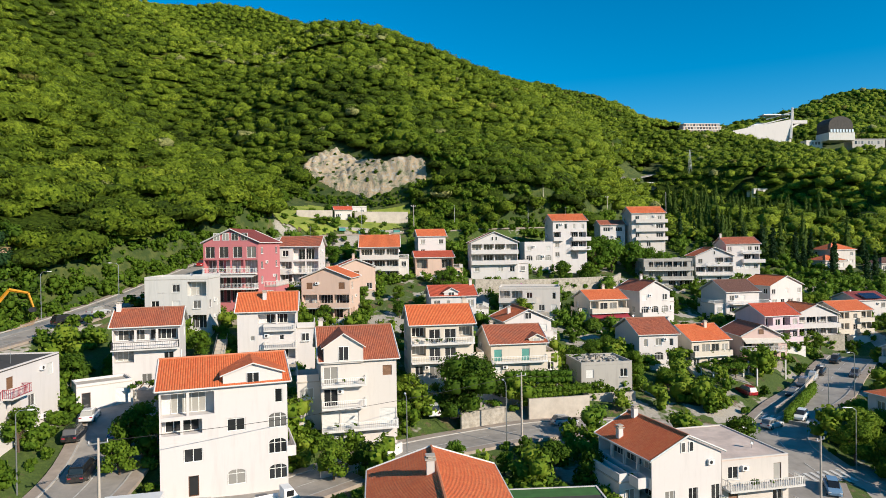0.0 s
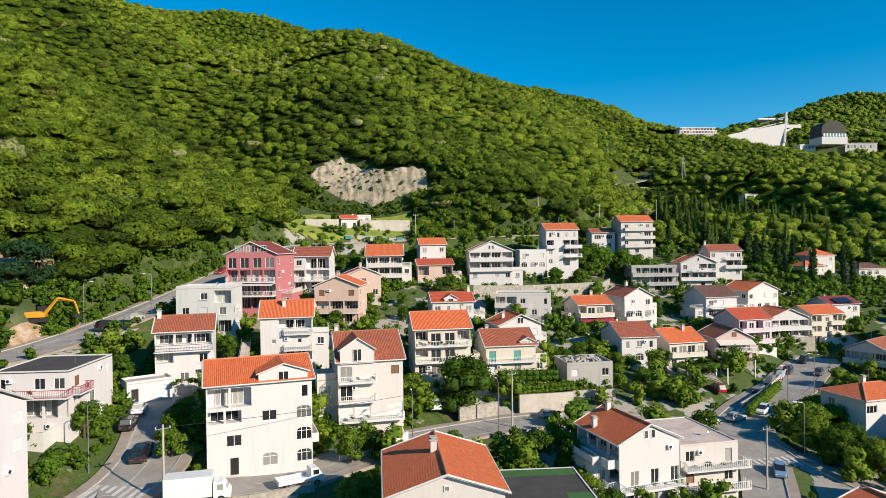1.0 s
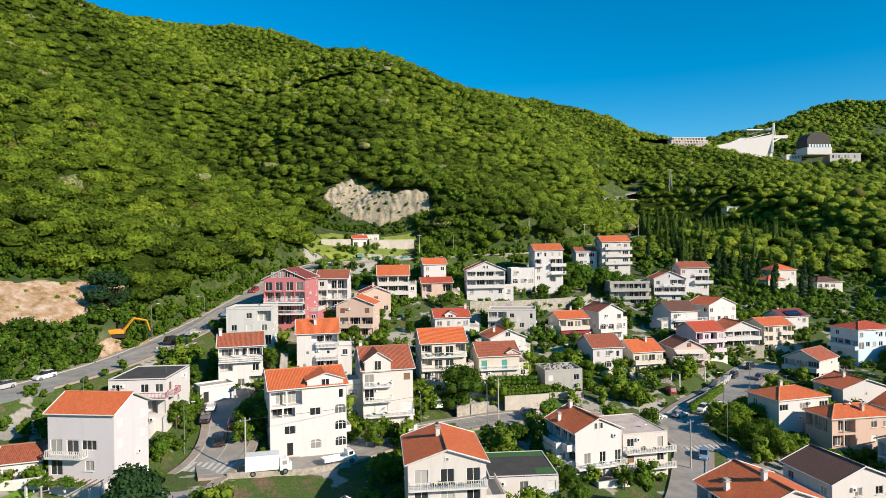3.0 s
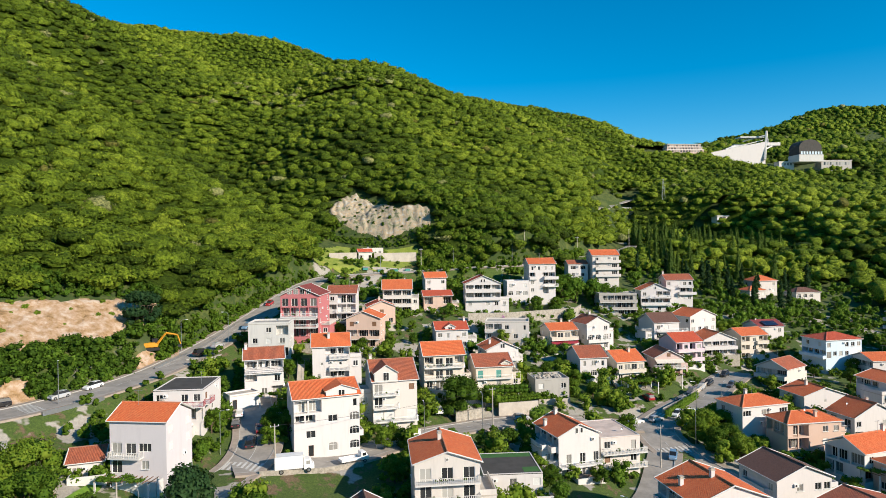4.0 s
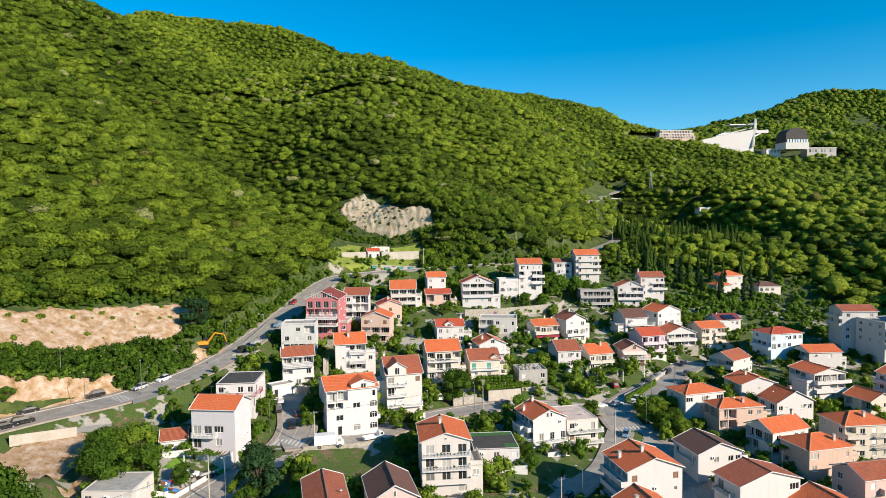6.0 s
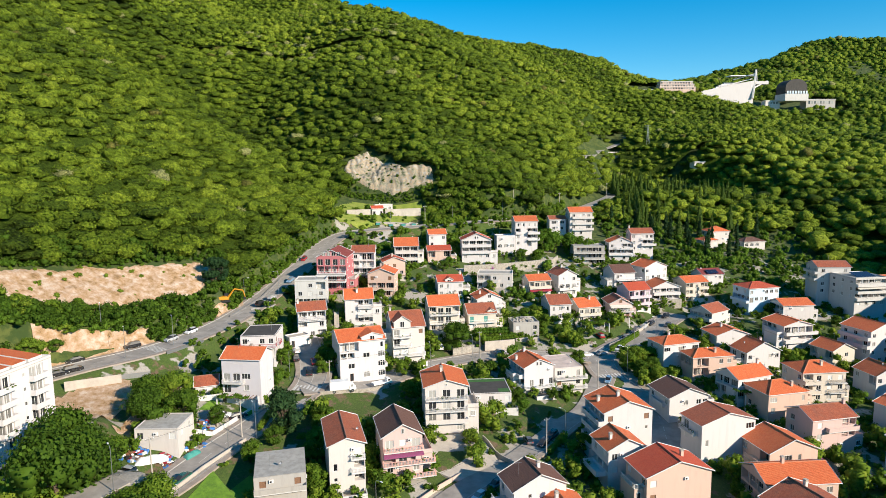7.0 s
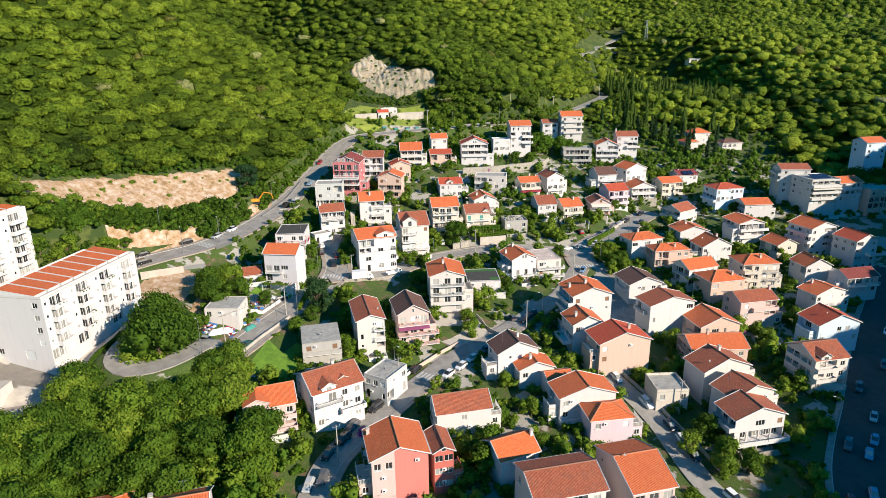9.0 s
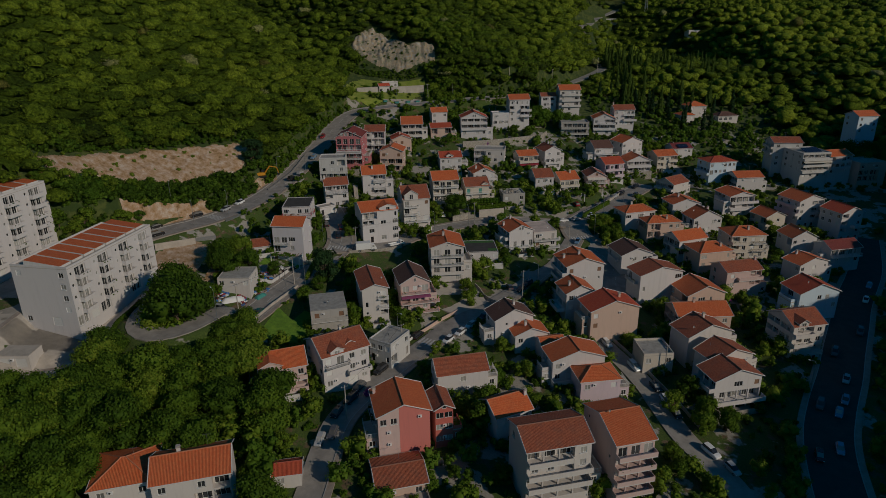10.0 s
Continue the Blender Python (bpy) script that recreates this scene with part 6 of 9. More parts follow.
house(97.5, 10.5, 12, 10.5, 11, 10.6, "E", 2.6, "offwhite", "brown", ["oow", "oaw", "w.o", "O.d"], right=["w.", "w.", "..", ".."], left=["oo", "oo", "..", ".."], balconies=[("front", 0, 0, 0.62, 1.2, "wall"), ("front", 1, 0, 0.62, 1.2, "wall"), ("front", 2, 0.6, 1, 1.0, "balus")], dormers=[(-0.4, 3.0, 2.0, 0.2)], extra="arched balconies", name="apartment_house")
house(112.3, 32.2, 10, 14, 9.3, 10.2, "G", 2.9, "pale blue", "red", ["..ww.", "w...w"], left=["OO.", "..."], right=["w.", ".."])
house(122.4, 54, 19, 12.9, 8, 10.9, "G", 2.1, "white", "orange", ["w.w.s", "....."], left=["..w", "..."], chimneys=[(-0.3, 0.6)])
house(129.8, 74.6, 8, 10.5, 9.4, 12.5, "G", 2.7, "white", "orange", ["w...", "...."], left=["w.O", ".."])
house(140, 66, 12, 13, 9, 11.5, "E", 2.0, "white", "maroon", ["OOOO", "w.ww"], left=["w", "."], right=["w", "."], balconies=[("front", 0, 0, 1, 1.2, "white")])
house(146, 101.4, 17, 13, 12, 18.6, "G", 2.3, "white", "orange", ["w.oo", "w.oo", "w.oo", "www."], left=["www", "www", "www", "..."], right=["w.", "w.", "..", ".."], balconies=[("left", 0, 0, 1, 1.3, "wall"), ("left", 1, 0, 1, 1.3, "wall")], name="apartment_house")
house(156, 90.5, 17, 11, 11, 16.8, "G", 2.2, "white", "red", ["o.w", "o.w", "o.w", "www"], left=["www", "www", "...", "..."], right=["w.", "w.", "..", ".."], balconies=[("front", 1, 0.5, 1.3, 2.0, "wall")], name="apartment_house")
house(131.9, 100, 16, 10, 9.8, 12.4, "G", 2.3, "cream", "orange", ["..w.", "...."], left=["O.O", "..."], right=["w.", ".."])
house(122.4, 110.6, 10, 12, 12, 18.1, "G", 1.7, "white", "orange", ["OOOO", "o.oo", "w.w."], left=["oo.", "...", "..."], right=["w.", "..", ".."], balconies=[("front", 0, 0, 1.1, 1.4, "wall"), ("front", 1, 0, 1, 1.2, "wall")])
house(139, 140.5, 3, 13.2, 11, 18.2, "E", 1.9, "white", "orange", ["..w.", "w...", "...."], left=["oo", "oo", ".."], right=["w.w", "...", "..."])
house(129.5, 149, 12, 14.5, 11, 23.6, "H", 1.8, "pale blue", "red", ["w..www", "Wwww.w", "......"], left=["ww", "oo", ".."], right=["ww", "..", ".."], balconies=[("left", 1, 0, 1, 1.2, "wall")])
house(104.6, 132, 35, 11.5, 10, 18.2, "E", 2.4, "offwhite", "brown", ["...", "w.w", "..."], left=["oo", "oo", ".."], right=["w.", "..", ".."], balconies=[("left", 0, 0, 1, 1.5, "wall")])
house(164, 160, -5, 14, 11, 30, "E", 2.0, "grey", "brown", ["w.w", "w.w", "w.w", "www"], left=["ww", "ww", "w.", ".."], balconies=[("left", 0, 0, 1, 1.2, "wall"), ("left", 1, 0, 1, 1.2, "wall")], name="apartment_house")
house(171, 147, 8, 14, 14, 27.5, "F", 0, "grey", "grey", ["oooo", "oooo", "oooo", "wwww"], left=["www", "www", "www", "..."], balconies=[("front", 0, 0, 1, 1.4, "wall"), ("front", 1, 0, 1, 1.4, "wall"), ("front", 2, 0, 1, 1.4, "wall")], canopy_roof=[("front", 1, 0, 1, 2.0, CANVAS, 0.4)], name="apartment_house", extra="solar panels and a pergola")
house(186, 152, 12, 13, 12, 25, "E", 2.0, "white", "orange", ["o.ao", "oaao", "w.ww"], left=["ww", "w.", ".."], balconies=[("front", 0, 0, 0.7, 1.3, "wall"), ("front", 1, 0, 0.7, 1.3, "wall")], name="apartment_house")
house(200, 150, 8, 14, 12, 22, "F", 0, "peach", "concrete", ["w.w.", "OOO.", "OOO."], left=["w.", "..", ".."], extra="bare brick upper floor")
house(213, 180, 10, 12, 10, 39, "E", 2.2, "pale blue", "orange", ["w.w", "w.w", "w.w"], left=["w.", "w.", ".."])

# by the western junction
house(-84.8, 8.6, 80, 32, 15, 36.4, "F", 0, "white", "pale", ["sOO.sOO.sOO.sOO."] * 4 + ["OgO.gO.g"], left=["w..w", "...w", "...w", "...w", "w.g."], right=["w.w", "w.w", "w.w", "w.w", "..."], balconies=[("front", f, a, b, 1.3, "wall") for f in range(4) for a, b in ((0.065, 0.185), (0.315, 0.435), (0.565, 0.685), (0.815, 0.935))], fh=2.95, parapet=0.5, recess=0.35, extra="projecting balconies", name="apartment_block")
house(-117.5, 22, 80, 26, 15, 46.5, "F", 0, "white", "pale", ["sOO.sOO.sOO."] * 6 + ["gg.g.g.g"], left=["w.w."] * 6 + ["...."], right=["w.w"] * 6 + ["..."], balconies=[("front", f, a, b, 1.3, "wall") for f in range(6) for a, b in ((0.085, 0.245), (0.42, 0.58), (0.75, 0.915))], fh=2.95, parapet=0.5, recess=0.35, extra="projecting balconies", name="apartment_block")
house(-60.5, 22.5, 0, 9, 8.5, 21.2, "F", 0, "offwhite", "concrete", ["w..w"], right=["ww"], left=["."], parapet=0.1, label="low pale yard shed with sagging flat roof", name="yard_shed")
house(-97, -18.5, 0, 7.5, 5, 20.5, "F", 0, "offwhite", "pale", ["gg"], parapet=0.0, label="low open car shelter with pale slab roof", name="car_shelter")
house(-45.5, -52, 15, 14, 10, 14.5, "E", 2.6, "offwhite", "orange", ["w.wO", "w.OO"], right=["w.", ".."], left=["w.", ".."], chimneys=[(-0.3, 0.1)])
house(-57.5, -53, 15, 11, 11, 14.0, "H", 2.2, "offwhite", "orange", ["w.w", "w.w"], right=["w.", ".."], left=["w.", ".."])
house(-33, 211, 19, 6.5, 4.5, 53.4, "E", 1.3, "offwhite", "red", ["w.d"], label="small white hut with red tiled roof in the terrace wall", name="hut", fh=3.4)
house(-30.5, 217.5, 19, 9, 4, 54.6, "F", 0.3, "offwhite", "grey", ["w.w"], label="low flat-roofed white shed on the meadow terrace", name="shed")
house(-31, -44, 10, 6, 5, 8.6, "E", 1.2, "offwhite", "red", ["w."], label="small outhouse with red tiled roof", name="outhouse")


def terrace(cx, cy, a, w, d, share, off, deep, style, ident):
    """A paved terrace with a low wall before a house."""
    c, s_ = math.cos(a), math.sin(a)
    at = lambda u, v: (cx + u * c - v * s_, cy + u * s_ + v * c)
    u0, u1 = off * w - share * w / 2, off * w + share * w / 2
    v1, v0 = -d / 2 + 0.3, -d / 2 - deep
    spots = [at(u, v) for u, v in ((u0, v0), (u1, v0), ((u0 + u1) / 2, v0))]
    for x, y in spots:
        if reach_at(x, y) < 0.9 or abs(zat(x, y) - zat(cx, cy)) > 6:
            return
        for ox, oy, oa, ow, od, oz in HOUSES:
            if (ox, oy) != (cx, cy):
                p = (x - ox) * math.cos(oa) + (y - oy) * math.sin(oa)
                q = -(x - ox) * math.sin(oa) + (y - oy) * math.cos(oa)
                if abs(p) < ow / 2 + 0.3 and abs(q) < od / 2 + 0.3:
                    return
    z = max(zat(x, y) for x, y in spots) + 0.35
    label = {"stone": "paved terrace with a rough stone wall before a house", "white": "paved terrace with a low white wall before a house", "pale": "pale concrete terrace with a low parapet before a house"}[style]
    root = thing("garden_terrace", label, "terrace", (cx, cy, z), math.degrees(a), group="terraces before the houses")
    q = Shape()
    q.box(u0, u1, v0, v1, -0.3, 0.0)
    part("paving", q, PAVING if ident % 2 else PALE_CONCRETE, root)
    m = {"stone": STONE, "white": TRIM, "pale": PALE_CONCRETE}[style]
    for b in ((u0, u1, v0 - 0.2, v0), (u0 - 0.2, u0, v0 - 0.2, v1 - 0.4), (u1, u1 + 0.2, v0 - 0.2, v1 - 0.4)):
        q = Shape()
        q.box(*b, -3.2, 0.75)
        part("wall", q, m, root)


def clear_spot(x, y, skip, gap=0.3):
    """Neither on a road nor in another house."""
    if reach_at(x, y) < 0.6:
        return False
    for k, (ox, oy, oa, ow, od, oz) in enumerate(HOUSES):
        if k != skip:
            p = (x - ox) * math.cos(oa) + (y - oy) * math.sin(oa)
            q = -(x - ox) * math.sin(oa) + (y - oy) * math.cos(oa)
            if abs(p) < ow / 2 + gap and abs(q) < od / 2 + gap:
                return False
    return True


def wing(k, g):
    """A lower wing beside a house, with a terrace on top."""
    cx, cy, a, w, d, z0 = HOUSES[k]
    W, D, n, fh, wall = SIDES[k]
    root = ROOTS[k]
    for sd in g.sample((-1, 1), 2):
        out, v0 = g.uniform(1.8, 3.2), -D / 2 + g.uniform(0.0, 0.25) * D
        v1 = min(D / 2, v0 + g.uniform(0.5, 0.8) * D)
        at = lambda u, v: (cx + u * math.cos(a) - v * math.sin(a), cy + u * math.sin(a) + v * math.cos(a))
        spots = [at(sd * (W / 2 + e), v) for e in (out, out * 0.5) for v in (v0, (v0 + v1) / 2, v1)]
        if not all(clear_spot(x, y, k) for x, y in spots):
            continue
        ground = [zat(x, y) - z0 for x, y in spots]
        tops = [n * fh - j * fh for j in range(1, n) if 2.0 < n * fh - j * fh - min(ground) < 7.0 and n * fh - j * fh - max(ground) > 1.2]
        if not tops:
            continue
        top = g.choice(tops)
        x0, x1 = sorted((sd * W / 2, sd * (W / 2 + out)))
        q = Shape()
        q.box(x0, x1, v0, v1, min(ground) - 0.6, top)
        wg = part("terrace_wing", q, WALLS[wall], root)
        q = Shape()
        q.box(x0 - 0.12 * (sd < 0), x1 + 0.12 * (sd > 0), v0 - 0.12, v1, top + 0.004, top + 0.16)
        part("terrace_slab", q, PALE_CONCRETE, wg)
        edge = x1 if sd > 0 else x0
        q = Shape()
        if g.random() < 0.55:
            q.box(min(edge, edge - sd * 0.14), max(edge, edge - sd * 0.14), v0, v1, top + 0.16, top + 1.0)
            q.box(x0 + 0.14, x1 - 0.14, v0, v0 + 0.14, top + 0.16, top + 1.0)
            part("parapet", q, WALLS[wall], wg)
        else:
            for j in range(int((v1 - v0) / 0.28)):
                q.box(edge - 0.05, edge + 0.01, v0 + 0.28 * j, v0 + 0.28 * j + 0.06, top + 0.16, top + 0.96)
            for j in range(int(out / 0.28)):
                q.box(x0 + 0.28 * j, x0 + 0.28 * j + 0.06, v0, v0 + 0.06, top + 0.16, top + 0.96)
            q.box(edge - 0.07, edge + 0.03, v0, v1, top + 0.96, top + 1.04)
            q.box(x0, x1, v0 - 0.02, v0 + 0.08, top + 0.96, top + 1.04)
            part("railing", q, TRIM, wg)
        fm, pm = window_meshes(min(1.2, out * 0.5), 1.3, "w")
        for nm, me in (("window", fm), ("window_pane", pm)):
            o = part(nm, me, None, wg)
            o.location = ((x0 + x1) / 2, v0 - 0.045, top - 2.0)
        return


gw = random.Random(12)
for k in range(len(HOUSES)):
    if SIDES[k] and gw.random() < 0.75:
        wing(k, gw)
gt = random.Random(3)
for k, (cx, cy, a, w, d, z0) in enumerate(list(HOUSES)):
    if w < 16 and cy < 190 and gt.random() < 0.8:
        terrace(cx, cy, a, w, d, gt.uniform(0.55, 1.0), gt.uniform(-0.15, 0.15), gt.uniform(1.8, 3.4), gt.choice(("stone", "white", "white", "pale")), k)


# ---------------------------------------------------------------- trees and shrubs
CUBE = np.array([(-1, -1, -1), (1, -1, -1), (1, 1, -1), (-1, 1, -1), (-1, -1, 1), (1, -1, 1), (1, 1, 1), (-1, 1, 1)]) / 3 ** 0.5
CUBE_FACES = np.array([(3, 2, 1, 0), (4, 5, 6, 7), (0, 1, 5, 4), (1, 2, 6, 5), (2, 3, 7, 6), (3, 0, 4, 7)])


def leaf_cloud(rng, lobes, per_lobe, size, squash=0.8):
    """Small leaf sprays, each a bent quad, spread over the skins of several lobes (centre, radius), with twigs and leaves packed inside."""
    n = len(lobes)
    c, r = np.array([l[0] for l in lobes], float), np.array([l[1] for l in lobes], float)
    d = rng.normal(0, 1, (n, per_lobe, 3))
    d /= np.linalg.norm(d, axis=2)[:, :, None]
    d[:, :, 2] = np.where(d[:, :, 2] < -0.35, -d[:, :, 2], d[:, :, 2])
    flat = np.array([1, 1, squash])
    p = (c[:, None] + d * (r[:, None] * rng.uniform(0.74, 1.08, (n, per_lobe)))[:, :, None] * flat).reshape(-1, 3)
    nr = d.reshape(-1, 3) + rng.normal(0, 0.42, (n * per_lobe, 3))
    nr /= np.linalg.norm(nr, axis=1)[:, None]
    ax = np.cross(nr, rng.normal(0, 1, nr.shape))
    ax /= np.linalg.norm(ax, axis=1)[:, None]
    ay = np.cross(nr, ax)
    s = size * rng.uniform(0.55, 1.25, (len(p), 1))
    leaves = np.stack([p - ax * s * 0.5, p - ay * s * 0.4 - nr * s * 0.12, p + ax * s * 0.5, p + ay * s * 0.4 - nr * s * 0.12], 1).reshape(-1, 3)
    core = (c[:, None] + CUBE[None] * (r[:, None] * rng.uniform(0.62, 0.88, (n, 8)))[:, :, None] * flat).reshape(-1, 3)
    cf = (CUBE_FACES[None] + (np.arange(n) * 8)[:, None, None]).reshape(-1, 4) + len(leaves)
    return np.concatenate([leaves, core]), np.concatenate([np.arange(len(leaves)).reshape(-1, 4), cf])


def make_tree(seed, height, radius, mat, leaf=0.5, lobes=13, per_lobe=90, low=0.28, label="", kind_name="tree", category="tree"):
    """A broad-leaved tree: tapered trunk, limbs to the lobes of its crown, and a crown of leaf sprays."""
    rng = np.random.default_rng(seed)
    root = thing(kind_name, label, category, (0, 0, 0), group="trees in the town")
    L = []
    for k in range(lobes):
        t = k / lobes
        zz = height * (low + (0.82 - low) * rng.uniform(0.0, 1.0) ** 0.8)
        spread = radius * (1 - abs((zz / height - low) / (1 - low) - 0.35)) * rng.uniform(0.35, 0.8)
        an = 2 * math.pi * (t * 2.62 + rng.uniform(0, 0.3))
        L.append(((spread * math.cos(an), spread * math.sin(an), zz), radius * rng.uniform(0.34, 0.52)))
    L.append(((0, 0, height * 0.80), radius * 0.42))
    v, f = leaf_cloud(rng, L, per_lobe, leaf)
    s = Shape()
    s.beam((0, 0, -0.6), (0.05 * radius, 0, height * 0.45), 0.045 * radius + 0.06, 0.03 * radius + 0.04, 7)
    for c, r in L:
        base = Vector((0.03 * radius, 0, height * (low * 0.7 + 0.1)))
        s.beam(base, Vector(c) * 0.92 + Vector((0, 0, 0.05)), 0.018 * radius + 0.03, 0.012, 5)
    part("trunk", s, BARK, root)
    part("crown", array_mesh("crown", v, f, [mat]), None, root)
    return root


def make_cypress(seed, height, radius, label):
    rng = np.random.default_rng(seed)
    root = thing("cypress", label, "tree", (0, 0, 0), group="trees in the town")
    L = [((rng.normal(0, 0.12), rng.normal(0, 0.12), height * (0.1 + 0.85 * k / 9)), radius * (1.0 - 0.8 * (k / 9) ** 1.6)) for k in range(10)]
    v, f = leaf_cloud(rng, L, 90, 0.42, 1.3)
    s = Shape()
    s.beam((0, 0, -0.6), (0, 0, height * 0.8), 0.16, 0.04, 7)
    part("trunk", s, BARK, root)
    part("crown", array_mesh("crown", v, f, [NEEDLES]), None, root)
    return root


def make_shrub(seed, height, radius, mat, label, kind_name="shrub", leaf=0.3):
    rng = np.random.default_rng(seed)
    root = thing(kind_name, label, "shrub", (0, 0, 0), group="shrubs in the gardens")
    L = [((radius * rng.uniform(-0.55, 0.55), radius * rng.uniform(-0.55, 0.55), height * rng.uniform(0.25, 0.6)), radius * rng.uniform(0.4, 0.6)) for k in range(6)]
    v, f = leaf_cloud(rng, L, 44, leaf * 1.2, 0.85 * height / max(radius, 0.1) * 0.6)
    s = Shape()
    for k in range(4):
        s.beam((0.05 * k, 0, -0.4), Vector(L[k][0]), 0.035, 0.012, 5)
    part("stems", s, BARK, root)
    part("leaves", array_mesh("leaves", v, f, [mat]), None, root)
    return root


class Kind:
    """One pattern of a plant; the first use moves it, later ones copy it."""

    def __init__(self, ob):
        self.ob, self.used = ob, False

    def put(self, x, y, scale=1.0, turn=0.0, sink=0.0, z=None):
        m = pose(x, y, (zat(x, y) if z is None else z) - sink, 0, 0, turn)
        if not self.used:
            self.used = True
            self.ob.matrix_basis = m @ Matrix.Diagonal((scale, scale, scale, 1))
            return self.ob
        ob = copy_thing(self.ob, m)
        ob.matrix_basis = m @ Matrix.Diagonal((scale, scale, scale, 1))
        return ob


BROAD = [Kind(make_tree(11, 6.0, 3.0, LEAVES, 0.40, label="leafy green garden tree with a rounded uneven crown")),
         Kind(make_tree(12, 6.5, 2.7, LEAVES, 0.40, label="tall green garden tree with a loose crown")),
         Kind(make_tree(13, 5.0, 2.9, LEAVES, 0.38, low=0.2, label="low spreading green garden tree"))]
BRIGHT = [Kind(make_tree(21, 5.5, 2.6, PALE_LEAVES, 0.40, low=0.2, label="bright yellow-green garden tree")),
          Kind(make_tree(22, 4.2, 2.4, PALE_LEAVES, 0.40, low=0.18, label="small bright green garden tree"))]
BIG = [Kind(make_tree(31, 11.0, 5.2, LEAVES, 0.50, 26, 150, 0.14, label="large dense dark green tree with a broad crown")),
       Kind(make_tree(32, 10.0, 5.6, LEAVES, 0.50, 28, 145, 0.12, label="large spreading green tree with a full crown"))]
DARK = [Kind(make_tree(41, 8.0, 3.4, NEEDLES, 0.45, 18, 90, 0.1, label="dense dark evergreen tree"))]
CYPRESS = [Kind(make_cypress(51, 9.0, 1.1, "slender dark green cypress"))]
SHRUB = [Kind(make_shrub(61, 1.6, 1.5, LEAVES, "dark green rounded garden shrub")),
         Kind(make_shrub(62, 1.3, 1.6, PALE_LEAVES, "bright green low garden shrub")),
         Kind(make_shrub(63, 2.2, 1.7, LEAVES, "tall green garden shrub"))]
WHITE_SHRUB = [Kind(make_shrub(64, 2.4, 1.9, BLOSSOM, "white-flowering oleander shrub in a garden", "flowering_shrub"))]
PURPLE = [Kind(make_shrub(65, 2.6, 1.8, FLOWERS, "purple-flowering bougainvillea on a wall", "flowering_shrub"))]


OPEN_GROUND = [(-48, -40.5, 24, 36), (-38, -13, 45, 64), (-60, -45, 38, 46), (-64, -50, 8, 22), (-50, -38, 1, 18)]       # kept free of planting


def clear_of_houses(x, y, gap):
    if any(a < x < b and c < y < d for a, b, c, d in OPEN_GROUND):
        return False
    for cx, cy, a, w, d, z0 in HOUSES:
        u = (x - cx) * math.cos(a) + (y - cy) * math.sin(a)
        v = -(x - cx) * math.sin(a) + (y - cy) * math.cos(a)
        if abs(u) < w / 2 + gap and abs(v) < d / 2 + gap + 0.8:
            return False
    return True


rng = np.random.default_rng(5)
PLACED = []


def scatter(count, area, kinds, scale, gap, space, road_gap=1.4, keep=None):
    """Plants strewn over an area, clear of houses, roads and one another."""
    x0, x1, y0, y1 = area
    tries = 0
    while count > 0 and tries < 6000:
        tries += 1
        x, y = rng.uniform(x0, x1), rng.uniform(y0, y1)
        if keep is not None and not keep(x, y):
            continue
        if not clear_of_houses(x, y, gap) or any((x - a) ** 2 + (y - b) ** 2 < space * space for a, b in PLACED):
            continue
        if reach_at(x, y) < road_gap + 1.5:
            continue
        PLACED.append((x, y))
        kinds[int(rng.integers(len(kinds)))].put(x, y, float(rng.uniform(*scale)), float(rng.uniform(0, 360)), 0.1)
        count -= 1


def row_of(kinds, pts, scale, jitter=0.4):
    for x, y in pts:
        PLACED.append((x, y))
        kinds[int(rng.integers(len(kinds)))].put(x + rng.uniform(-jitter, jitter), y + rng.uniform(-jitter, jitter), float(rng.uniform(*scale)), float(rng.uniform(0, 360)), 0.1)


# single trees that stand out
row_of(BIG, [(-69, 0.5), (-65, 4), (-70, 7), (-67, -1.5)], (1.3, 1.5))
row_of(BROAD, [(-64, 12), (-66, 18)], (0.8, 1.0))
row_of(DARK, [(-74.5, 103), (-75.5, 100)], (1.15, 1.3))
row_of(BIG, [(-52, -10), (-48, -6), (-55, -14), (-46, -13), (-50, -18)], (0.85, 1.1))
row_of(BIG, [(-73, -22), (-78, -27), (-70, -30), (-83, -33)], (0.8, 1.0))
row_of(BIG, [(-64, 40), (-69, 37), (-60, 34), (-66, 31)], (0.7, 0.9))
row_of(BIG, [(-78.5, -14), (-77, -19), (-51, 0.5), (-54, -4.5), (-49.5, -3)], (0.8, 1.0))
row_of(DARK, [(-38, 37), (-37, 35)], (1.15, 1.25))
row_of(BIG, [(2.6, 92.6)], (0.95, 0.95))
row_of(BROAD, [(-33.6, 66), (-34.6, 70), (-35.4, 73.4), (-31.5, 69), (-32.4, 73), (-12.5, 70), (-8.5, 71), (13, 77), (17, 74), (20, 79)], (0.7, 0.95))
row_of(BROAD, [(-6, 60), (-9, 58), (-4, 64)], (0.7, 0.9))
row_of(BIG, [(57, 88), (61, 93), (60, 84), (64, 88), (66, 95), (63, 80)], (0.5, 0.62))
row_of(BROAD, [(8, -18), (9, -23), (6.5, -24), (4, -21)], (1.0, 1.3))
row_of(BIG, [(44, 108), (39, 112), (34, 112), (31, 118), (36, 120), (29, 124), (33, 128), (24, 116)], (0.38, 0.5))
row_of(BROAD, [(53, -14), (58, -9), (60, -16), (63, -20), (57, -22)], (0.9, 1.2))
row_of(BRIGHT, [(47, 194), (52, 196), (49, 201)], (1.7, 2.1))
row_of(BRIGHT, [(60, 199.5), (64.5, 201), (69, 201), (73.5, 202.5)], (1.5, 1.9))
row_of(BROAD, [(76, 199), (34, 182), (42, 183)], (0.9, 1.2))
